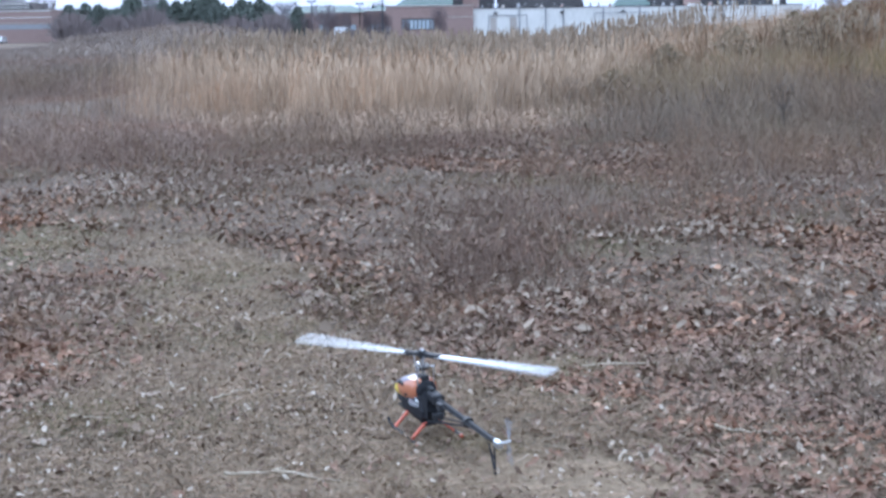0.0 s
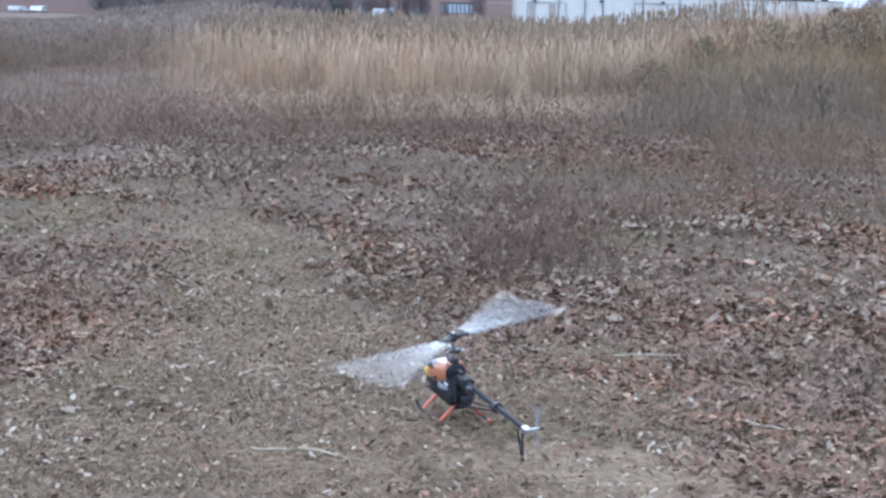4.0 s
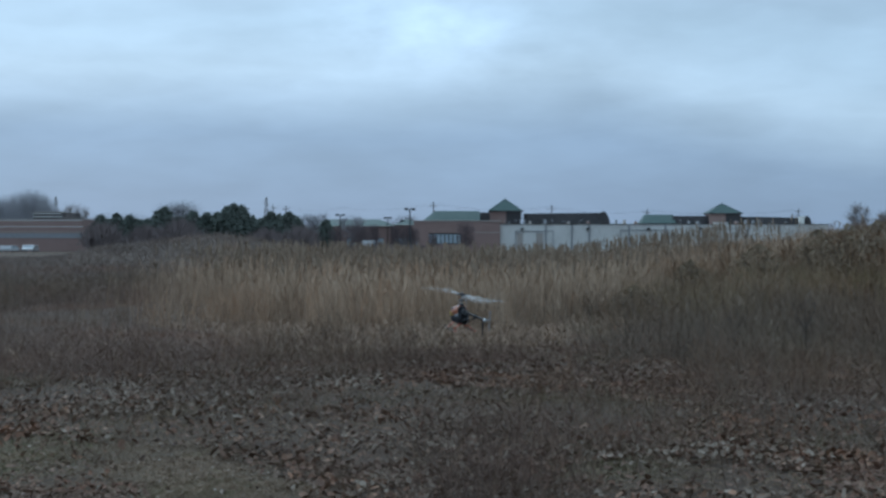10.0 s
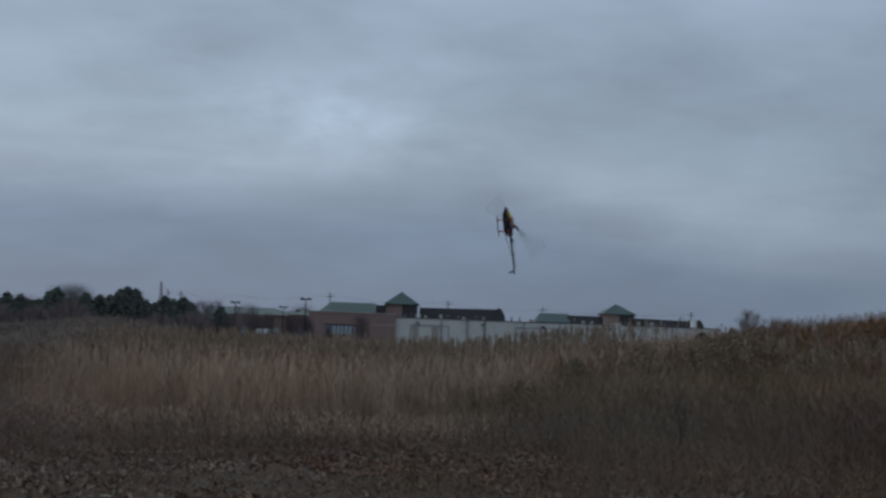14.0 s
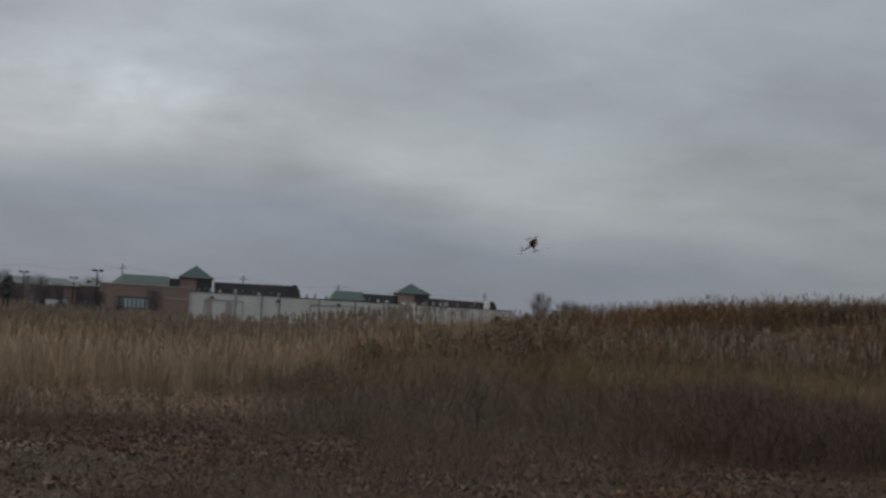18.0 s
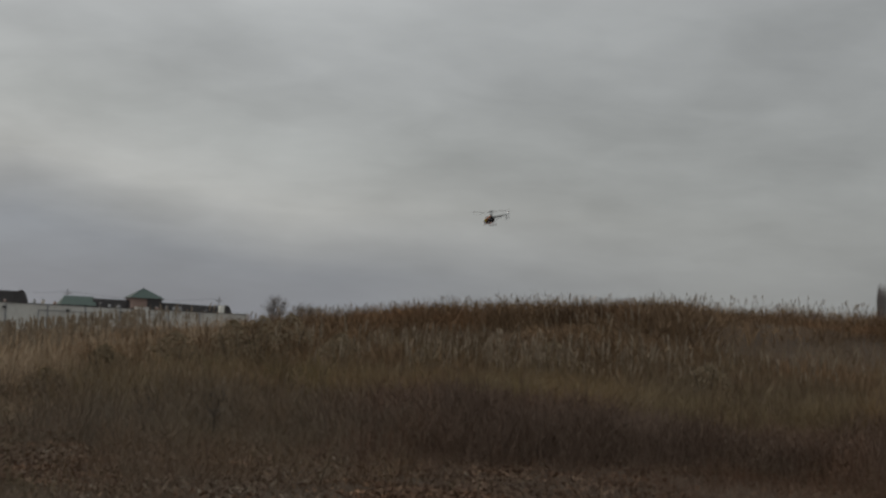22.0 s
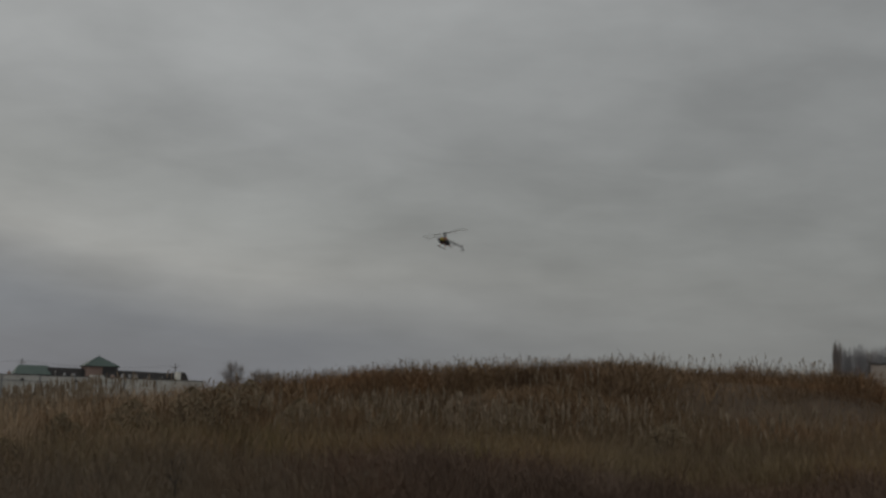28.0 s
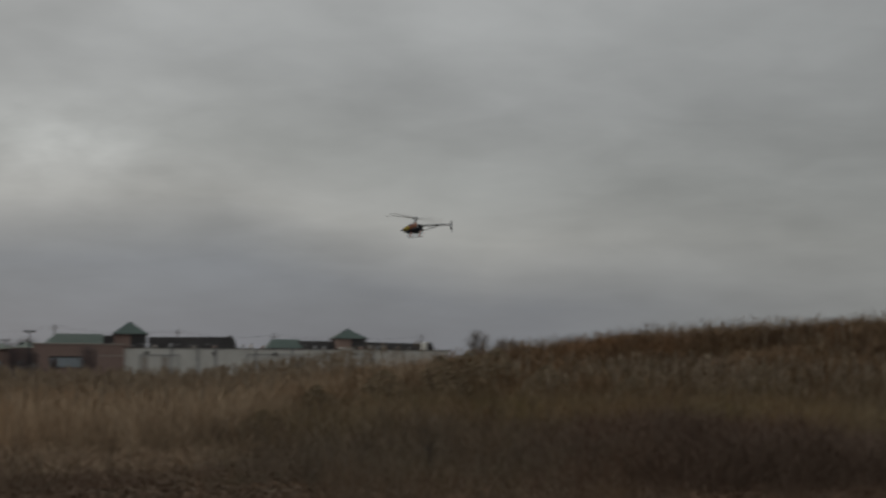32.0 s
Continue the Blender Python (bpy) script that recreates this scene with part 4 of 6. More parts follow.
# ---- the store across the field
def hip_roof(bm, x0, x1, y0, y1, z0, z1, tx0, tx1, ty):
    solid(bm, [(x0, y0, z0), (x1, y0, z0), (x1, y1, z0), (x0, y1, z0), (tx0, ty, z1), (tx1, ty, z1)],
          [(0, 1, 5, 4), (1, 2, 5), (2, 3, 4, 5), (3, 0, 4), (3, 2, 1, 0)])


def store():
    D = 300.0
    s = thing("store_building", 0, D, 0, "long single-storey store with brick front, white block wall and green roofs", "building")

    def X(px, d=D):
        return across(px, d)

    x0, xc, xe = X(655), X(808), X(1385)
    part("brick_front", box(B(), x0, xc, 0, 26, 0, up(377, D)), M_BRICK, s, "red-brown brick front wall")
    part("coping", box(B(), x0 - 0.15, xc + 0.1, -0.15, 0.5, up(377, D), up(375, D)), M_CAP, s, "pale stone coping")
    part("string_course", box(B(), X(764), xc + 0.003, -0.08, 0.1, up(397, D), up(395.5, D)), M_CAP, s)
    part("white_wall", box(B(), xc, xe, 0.6, 30, 0, up(382, D)), M_WHITE, s, "white-painted block side wall with weather streaks")
    part("wall_coping", box(B(), xc, xe + 0.1, 0.45, 0.95, up(382, D), up(381, D)), M_BROWN, s, "dark metal coping")
    for px in (889, 935, 966, 1036, 1100, 1160, 1245, 1300):
        part("downpipe", tube(B(), (X(px), 0.45, 0.2), (X(px), 0.45, up(383, D)), 0.14, sides=6), M_PIPE, s, "grey downpipe")
    for px in (847, 963, 1070, 1162):
        lamp = part("wall_lamp", box(B(), X(px) - 0.35, X(px) + 0.35, -0.1, 0.6, up(391, D), up(389, D), 0.05), M_DARKMETAL, s, "dark wall-mounted flood lamp")
        part("bracket", box(B(), X(px) - 0.1, X(px) + 0.1, 0.1, 0.6, up(389, D), up(387.5, D)), M_DARKMETAL, lamp)
    for a, b, top in ((835, 902, 394), (1021, 1112, 392), (1172, 1230, 390)):
        for u in (a, b):
            part("conduit", tube(B(), (X(u), 0.5, 0.3), (X(u), 0.5, up(top, D)), 0.07, sides=5), M_PIPE, s)
        part("conduit", tube(B(), (X(a), 0.5, up(top, D)), (X(b), 0.5, up(top, D)), 0.07, sides=5), M_PIPE, s)
    for a, b in ((838, 849), (872, 884), (1130, 1142)):
        door = part("loading_door", box(B(), X(a), X(b), 0.5, 0.7, 0, up(398, D)), M_CAP, s, "pale steel service door")
        part("door_frame", box(B(), X(a) - 0.12, X(b) + 0.12, 0.54, 0.62, up(398, D), up(397, D)), M_PIPE, door)
    # shop window in the brick
    w = part("shop_window", box(B(), X(682), X(740), -0.12, 0.05, up(417, D), up(397.5, D)), M_DARKMETAL, s, "dark-framed window band")
    for k in range(8):
        a, b = 682.8 + 7.15 * k, 688.3 + 7.15 * k
        part("pane", box(B(), X(a), X(b), -0.17, -0.125, up(416, D), up(400, D)), M_GLASSDARK, w)
    # green roof over the front
    bm = B()
    za, zb = up(376, D), up(357.5, D)
    solid(bm, [(X(671), 0.6, za), (X(772), 0.6, za), (X(772), 12, za), (X(671), 12, za), (X(691), 6, zb), (X(772), 6, zb)],
          [(0, 1, 5, 4), (1, 2, 5), (2, 3, 4, 5), (3, 0, 4), (3, 2, 1, 0)])
    r = part("front_roof", bm, M_GREEN, s, "green standing-seam metal roof")
    for k in range(13):
        u = 692 + 6.1 * k
        part("seam", tube(B(), (X(u), 0.6, za + 0.05), (X(u), 6, zb + 0.05), 0.05, sides=4), M_GREEN, r)
    # the two towers
    for ax, ay, e0, e1, ey, d0 in ((817, 337, 788, 847, 358, 9.0), (1201, 345, 1174, 1231, 362, 12.0)):
        d = D + d0
        wd = X(e1, d) - X(e0, d)
        body = part("tower", box(B(), X(e0 + 2, d), X(e1 - 2, d), d0 - 1, d0 + wd, 3, up(ey, d)), M_BRICK, s, "square brick roof tower")
        # thin dark sheet added on the front for the tower's dark right face
        part("tower_side", box(B(), X(e0 + (e1 - e0) * 0.52, d), X(e1 - 1.5, d), d0 - 1.2, d0 - 1.003, 3, up(ey + 1, d)), M_BROWN, body, "dark sheet over the right half of the tower face")
        part("cornice", box(B(), X(e0 - 1, d), X(e1 + 2, d), d0 - 1.6, d0 + wd + 0.6, up(ey + 1.5, d), up(ey, d)), M_BROWN, body)
        bm = B()
        xa, xb, ya, yb, z0 = X(e0, d), X(e1, d), d0 - 1.5, d0 + wd, up(ey, d)
        solid(bm, [(xa, ya, z0), (xb, ya, z0), (xb, yb, z0), (xa, yb, z0), (X(ax, d), (ya + yb) / 2, up(ay, d))], [(0, 1, 4), (1, 2, 4), (2, 3, 4), (3, 0, 4), (3, 2, 1, 0)])
        py = part("tower_roof", bm, M_GREEN, s, "green metal pyramid roof")
        for i in range(4):
            c = [(xa, ya), (xb, ya), (xb, yb), (xa, yb)][i]
            part("ridge_cap", tube(B(), (c[0], c[1], z0 + 0.03), (X(ax, d), (ya + yb) / 2, up(ay, d) + 0.03), 0.07, sides=4), M_GREEN, py)
        part("finial", tube(B(), (X(ax, d), (ya + yb) / 2, up(ay, d) - 0.1), (X(ax, d), (ya + yb) / 2, up(ay - 2, d)), 0.06, sides=5), M_DARKMETAL, py)
    part("tower_base", box(B(), X(1188), X(1209), 0.2, 4, 0, up(378, D)), M_WHITE, s, "white pier below the tower")
    # dark mansard parapets behind the wall
    for a, b, t0, t1, d0 in ((772, 790, 361, 361, 7.5), (850, 985, 363, 361.5, 10), (1113, 1176, 367, 367, 12), (1231, 1340, 368, 370, 13)):
        d = D + d0
        solid_b = B()
        solid(solid_b, [(X(a, d), d0, 3.5), (X(b, d), d0, 3.5), (X(b, d), d0 + 5, 3.5), (X(a, d), d0 + 5, 3.5),
                        (X(a, d), d0 + 0.8, up(t0, d)), (X(b, d), d0 + 0.8, up(t1, d)), (X(b, d), d0 + 4, up(t1, d)), (X(a, d), d0 + 4, up(t0, d))],
              [(0, 1, 5, 4), (1, 2, 6, 5), (2, 3, 7, 6), (3, 0, 4, 7), (4, 5, 6, 7), (3, 2, 1, 0)])
        p = part("parapet", solid_b, M_BROWN, s, "dark brown mansard parapet")
        n = int((b - a) / 11)
        for k in range(n):
            u = a + (b - a) * (k + 0.5) / n
            tz = t0 + (t1 - t0) * (k + 0.5) / n
            part("batten", tube(B(), (X(u, d), d0 - 0.03, 3.6), (X(u, d), d0 + 0.78, up(tz, d) + 0.03), 0.05, sides=4), M_BROWN, p)
    for a, b, t, d0 in ((977, 1003, 359, 10.5), (1338, 1357, 367, 13.5)):
        d = D + d0
        bm = B()
        loops = []
        for yy in (d0, d0 + 6):
            loops.append([(X((a + b) / 2, d) + math.cos(q) * (X(b, d) - X(a, d)) / 2, yy, 4 + max(math.sin(q), -0.05) * (up(t, d) - 4)) for q in [math.pi * i / 10 for i in range(11)]])
        part("barrel_roof", rings_mesh(bm, loops), M_BROWN, s, "dark arched roof end")
    d = D + 11
    bm = B()
    hip_roof(bm, X(1056, d), X(1118, d), 11, 19, up(380, d), up(364, d), X(1066, d), X(1117, d), 15)
    part("rear_roof", bm, M_GREEN, s, "small green hip roof")
    # plant on the flat roof
    r = random.Random(4)
    for px in (815, 823, 833, 842, 850, 858, 885, 899, 918, 926, 949, 962, 1012, 1026, 1046, 1125, 1140, 1155, 1222, 1240, 1253, 1262, 1285, 1310):
        w, h, dd = r.uniform(2.0, 6.0), r.uniform(2.5, 6.0), D + r.uniform(3, 7)
        m = r.choice([M_PIPE, M_BRICK, M_PIPE, M_BROWN, M_BROWN, M_CAP])
        unit = part("roof_unit", box(B(), X(px, dd), X(px + w, dd), dd - D, dd - D + 2, 4.2, up(380.5 - h, dd), 0.08), m, s, "boxy rooftop air unit")
        part("fan_hood", tube(B(), (X(px + w / 2, dd), dd - D + 1, up(380.5 - h, dd)), (X(px + w / 2, dd), dd - D + 1, up(379.3 - h, dd)), 0.25, sides=8), M_PIPE, unit)
    part("roof_tank", box(B(), X(1335, D + 11), X(1343, D + 11), 11, 13, 4.5, up(368, D + 11), 0.1), M_WHITE, s, "white rooftop housing")
    part("flat_roof", box(B(), x0 + 0.3, xe - 0.1, 1, 29.5, 4.6, 4.75), M_PIPE, s)
    return s


store()


def low_shop(name, a, b, d, eave, ridge, label, wall_mat, roof_mat, bands=(), glazed=True):
    s = thing(name, 0, d, 0, label, "building")
    xa, xb = across(a, d), across(b, d)
    part("wall", box(B(), xa, xb, 0, 14, 0, up(eave, d)), wall_mat, s)
    if ridge:
        bm = B()
        hip_roof(bm, xa - 0.6, xb + 0.6, -0.6, 14.6, up(eave, d), up(ridge, d), xa + 3, xb - 3, 7)
        rf = part("roof", bm, roof_mat, s, "green metal hip roof")
        part("fascia", box(B(), xa - 0.62, xb + 0.62, -0.66, -0.602, up(eave + 1, d), up(eave, d)), M_CAP, rf)
    else:
        part("coping", box(B(), xa - 0.1, xb + 0.1, -0.1, 14.1, up(eave, d), up(eave - 1, d)), M_CAP, s)
    for y0, y1, m in bands:
        part("wall_band", box(B(), xa - 0.05, xb + 0.05, -0.08, -0.004, up(y1, d), up(y0, d)), m, s)
    n = max(2, int((xb - xa) / 5)) if glazed else 0
    for k in range(n):
        u = xa + (xb - xa) * (k + 0.5) / n
        w = part("window", box(B(), u - 1.1, u + 1.1, -0.06, 0.02, 0.9, 2.6), M_DARKMETAL, s)
        part("pane", box(B(), u - 1.0, u + 1.0, -0.1, -0.064, 1.0, 2.5), M_GLASSDARK, w)
    return s


low_shop("green_roof_shop", 475, 617, 330, 385, 372.5, "low brick shop with a long green roof behind bare trees", M_BRICK, M_GREEN)
low_shop("green_roof_pavilion", 622, 657, 325, 383, 373, "small brick pavilion with green hip roof", M_BRICK, M_GREEN)
# the lowest, grey band paints the shade on the lower wall
low_shop("striped_brick_building", -260, 66, 280, 374, None, "flat brick building with white horizontal bands", M_BRICK, None,
         ((374.8, 376.2, M_WHITE), (386, 387.3, M_WHITE), (395.4, 396.6, M_CAP), (398.5, 407, M_PIPE)), False)
low_shop("upper_hall", -23, 29, 300, 361, None, "set-back upper hall with pale bands above the striped building", M_BROWN, None,
         ((362.4, 364.2, M_WHITE), (368, 369.8, M_WHITE)), False)


def lamp_post(px, py, d):
    x, z = across(px, d), up(py, d)
    s = thing("lamp_post", x, d, 0, "tall dark car-park lamp post with twin heads", "lamp post", group="car-park lamp posts")
    part("base", tube(B(), (0, 0, 0), (0, 0, 0.7), 0.3, 0.28), M_CAP, s, "concrete footing")
    part("pole", tube(B(), (0, 0, 0.7), (0, 0, z), 0.13, 0.09), M_DARKMETAL, s)
    part("arm", tube(B(), (-0.45, 0, z), (0.45, 0, z), 0.06, sides=6), M_DARKMETAL, s)
    for k in (-1, 1):
        part("lamp_head", box(B(), k * 0.52 - 0.33, k * 0.52 + 0.33, -0.3, 0.3, z - 0.12, z + 0.2, 0.06), M_DARKMETAL, s)


for args in ((649, 356, 252), (525, 366, 290), (609, 371, 330)):
    lamp_post(*args)


def utility_pole(px, py, d, arms=1):
    x, z = across(px, d), up(py, d)
    s = thing("utility_pole", x, d, 0, "grey wooden utility pole with crossarm", "utility pole", group="utility poles")
    part("pole", tube(B(), (0, 0, 0), (0, 0, z), 0.2, 0.12), M_POLE, s)
    for k in range(arms):
        za = z - 1.0 - 1.3 * k
        arm = part("crossarm", box(B(), -1.0, 1.0, -0.06, 0.06, za - 0.06, za + 0.06), M_POLE, s)
        for q in (-0.9, -0.5, 0.5, 0.9):
            part("insulator", tube(B(), (q, 0, za + 0.06), (q, 0, za + 0.25), 0.04, sides=6), M_CAP, arm)


for args in ((690, 342, 380, 1), (899, 348, 400, 1), (1067, 354, 420, 1), (405, 346, 400, 2), (428, 349, 430, 1), (1332, 353, 430, 2)):
    utility_pole(*args)


def lattice_mast(px, py, d, width):
    x, z = across(px, d), up(py, d)
    s = thing("lattice_mast", x, d, 0, "grey steel lattice mast far behind the trees", "mast", group="lattice masts")
    for sx, sy in ((-1, -1), (1, -1), (1, 1), (-1, 1)):
        part("leg", tube(B(), (sx * width, sy * width, 0), (sx * 0.15, sy * 0.15, z), 0.1, 0.06, 5), M_POLE, s)
    for k in range(9):
        h0, h1 = z * k / 9, z * (k + 1) / 9
        w0, w1 = width + (0.15 - width) * k / 9, width + (0.15 - width) * (k + 1) / 9
        part("bracing", tube(tube(B(), (-w0, -w0, h0), (w1, -w1, h1), 0.06, sides=4), (w0, -w0, h0), (-w1, -w1, h1), 0.06, sides=4), M_POLE, s)
    part("crossarm", tube(B(), (-1.0, 0, z * 0.9), (1.0, 0, z * 0.9), 0.05, 0.05, 5), M_POLE, s)


lattice_mast(17, 333, 420, 1.0)
lattice_mast(393, 334, 420, 0.9)


def power_lines():
    pts = ((405, 347, 400), (428, 350, 430), (525, 352, 450), (690, 345, 380), (899, 351, 400), (1067, 357, 420), (1332, 356, 430))
    s = thing("power_lines", 0, 0, 0, "thin dark overhead wires between the poles", "wires")
    for a, b in zip(pts, pts[1:]):
        for off in (-1.1, 1.1):
            bm = B()
            p = [Vector((across(q[0], q[2]) + off, q[2], up(q[1], q[2]))) for q in (a, b)]
            n = 6
            for i in range(n):
                u, w = i / n, (i + 1) / n
                sag = lambda e: Vector((0, 0, -1.2 * 4 * e * (1 - e)))
                tube(bm, p[0].lerp(p[1], u) + sag(u), p[0].lerp(p[1], w) + sag(w), 0.014, sides=3)
            part("wire", bm, M_DARKMETAL, s)


power_lines()


def van(px, d, turn, label, tall=1.0):
    s = thing("parked_van", across(px, d), d, 0, label, "van", turn, group="parked vans")
    s.scale.z = tall
    prof = [(-2.4, 0.45), (2.4, 0.45), (2.45, 0.95), (1.75, 1.15), (1.2, 1.9), (-2.3, 2.0), (-2.45, 1.0)]
    bm = B()
    rings_mesh(bm, [[(x, y, z) for x, z in prof] for y in (-0.95, 0.95)])
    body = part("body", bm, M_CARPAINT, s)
    for y in (-0.96, 0.96):
        part("side_window", box(B(), -1.9, 1.0, y - 0.015, y + 0.015, 1.3, 1.75), M_GLASSDARK, body)
        for x in (-1.5, 1.5):
            wh = part("wheel", tube(B(), (x, y - 0.12, 0.34), (x, y + 0.12, 0.34), 0.34, sides=14), M_TYRE, s)
            part("rim", tube(B(), (x, y - 0.13, 0.34), (x, y + 0.13, 0.34), 0.19, sides=10), M_GALV, wh)
    part("windscreen", solid(B(), [(1.72, -0.8, 1.2), (1.72, 0.8, 1.2), (1.27, 0.75, 1.83), (1.27, -0.75, 1.83), (1.69, -0.8, 1.18), (1.69, 0.8, 1.18), (1.24, 0.75, 1.81), (1.24, -0.75, 1.81)],
                             [(0, 1, 2, 3), (7, 6, 5, 4), (0, 4, 5, 1), (1, 5, 6, 2), (2, 6, 7, 3), (3, 7, 4, 0)]), M_GLASSDARK, body)


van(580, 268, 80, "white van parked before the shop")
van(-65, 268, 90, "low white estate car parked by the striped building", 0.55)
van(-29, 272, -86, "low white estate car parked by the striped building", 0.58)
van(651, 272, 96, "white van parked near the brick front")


# ---- trees
def evergreen(px, py, d, wide, seed, low=0.0):
    r = random.Random(seed)
    h = up(py, d)
    s = thing("evergreen_tree", across(px, d), d, 0, "dense dark green conifer with a rounded ragged crown", "tree", group="conifers along the lot")
    part("trunk", tube(B(), (0, 0, 0), (0, 0, h * 0.85), 0.22, 0.05, 7), M_BARK, s)
    n = 1500
    pts = []
    for _ in range(n):
        u = r.random() ** 0.8
        prof = math.sin(math.pi * min(1.0, 0.14 + 0.86 * u) ** 0.75) ** 0.7
        rad = 1.18 * wide * prof * math.sqrt(r.random()) * (1 + 0.16 * math.sin(5 * u + seed) + 0.2 * r.gauss(0, 1))
        a = r.uniform(0, 6.28)
        pts.append((rad * math.cos(a), rad * math.sin(a), 0.4 + low + (h - 0.5 - low) * u))
    v, f = [], []
    for p in pts:
        c = r.uniform(0.16, 0.34)
        for _ in range(3):
            n1 = Vector((r.gauss(0, 1), r.gauss(0, 1), r.gauss(0, 1))).normalized()
            n2 = n1.orthogonal().normalized()
            k = len(v)
            q = Vector(p) + Vector((r.gauss(0, 0.2), r.gauss(0, 0.2), r.gauss(0, 0.2)))
            v += [tuple(q - n1 * c), tuple(q + n2 * c * 0.5), tuple(q + n1 * c), tuple(q - n2 * c * 0.5 + Vector((0, 0, 0.1)))]
            f.append((k, k + 1, k + 2, k + 3))
    me = bpy.data.meshes.new("crown")
    me.from_pydata(v, [], f)
    me.materials.append(M_NEEDLE)
    new("crown", me).parent = s


for i, (px, py, d, wide) in enumerate(((98, 369, 266, 1.7), (127, 367, 262, 1.9), (150, 369, 266, 1.8), (180, 377, 270, 1.5), (203, 360, 262, 1.7), (213, 355, 258, 2.1), (236, 372, 270, 1.8), (264, 362, 264, 2.0), (288, 364, 266, 1.8), (306, 365, 264, 1.4),
                                       (326, 353, 258, 1.8), (337, 349, 260, 1.9), (351, 352, 262, 2.0), (371, 375, 270, 1.5), (402, 362, 262, 2.0), (416, 368, 268, 1.6), (434, 363, 260, 1.9), (446, 372, 264, 1.4), (500, 377, 262, 1.0), (430, 393, 250, 0.9),
                                       (112, 377, 276, 2.6), (165, 376, 278, 2.8), (192, 374, 276, 2.4), (224, 375, 278, 2.6), (250, 373, 276, 2.6), (277, 374, 278, 2.6), (299, 372, 276, 2.4), (318, 371, 278, 2.4), (362, 374, 276, 2.6), (387, 375, 278, 2.6), (424, 376, 276, 2.2))):
    evergreen(px, py, d, wide, 100 + i)


def bare_tree(px, py, d, wide, seed, label="bare grey tree with fine upright twigs", group="bare trees", twigs=90, az=None, dark=False, mat=M_HAZETWIG, thick=0.0013):
    r = random.Random(seed)
    if az is None:
        x, y, h = across(px, d), d, up(py, d)
    else:
        x, y, h = d * math.sin(radians(az)), d * math.cos(radians(az)), py
    s = thing("bare_tree", x, y, float(ground_z(x, y)) - 0.05, label, "tree", group=group)
    bm = tube(B(), (0, 0, 0), (0, 0, h * 0.45), 0.02 * h + (0 if dark else 0.05), 0.012 * h + (0 if dark else 0.03), 7)
    part("trunk", bm, M_BARK if dark else M_TWIG, s)
    joints = []
    low = 0.18 if dark else 0.3
    for i in range(10):
        a, z0 = r.uniform(0, 6.28), h * r.uniform(low * 0.6, 0.5)
        reach = wide * r.uniform(0.4, 0.8)
        p0 = Vector((0, 0, z0))
        p1 = Vector((math.cos(a) * reach, math.sin(a) * reach, z0 + (h - z0) * r.uniform(0.3, 0.75)))
        part("limb", tube(B(), p0, p1, 0.0045 * h, 0.0015 * h, 5), M_BARK if dark else mat, s)
        joints += [p0.lerp(p1, u) for u in (0.35, 0.6, 0.8, 1.0)]
    joints += [Vector((0, 0, h * u)) for u in (0.35, 0.45)]
    # twigs fill an uneven round crown
    v, f = [], []
    for _ in range(twigs):
        a, c = r.uniform(0, 6.28), r.uniform(-0.95, 1.0)
        k = (0.55 + 0.45 * r.random()) * (1 + 0.18 * math.sin(3 * a + seed) + 0.12 * math.sin(5 * c + seed))
        e = Vector((math.cos(a) * math.sqrt(1 - c * c) * wide * k, math.sin(a) * math.sqrt(1 - c * c) * wide * k, h * (0.5 + low * 0.5) + c * h * (0.5 - low * 0.5) * min(k, 1.0)))
        b = min(joints, key=lambda q: (q - e).length + (0.4 * h if q.z > e.z else 0))
        for _ in range(4):
            n = len(v)
            q = e + Vector((r.gauss(0, 0.22) * wide, r.gauss(0, 0.22) * wide, r.gauss(0.02, 0.06) * h))
            q.z = min(q.z, h * 1.01)
            w = Vector((r.gauss(0, 1), r.gauss(0, 1), 0)).normalized() * (0.0022 * h if dark else thick * h)
            m = b.lerp(q, 0.55) + Vector((r.gauss(0, 0.03), r.gauss(0, 0.03), 0)) * wide
            v += [tuple(b - w), tuple(b + w), tuple(m + w * 0.8), tuple(m - w * 0.8), tuple(q)]
            f += [(n, n + 1, n + 2, n + 3), (n + 3, n + 2, n + 4)]
    me = bpy.data.meshes.new("crown")
    me.from_pydata(v, [], f)
    me.materials.append(M_BARK if dark else mat)
    new("crown", me).parent = s


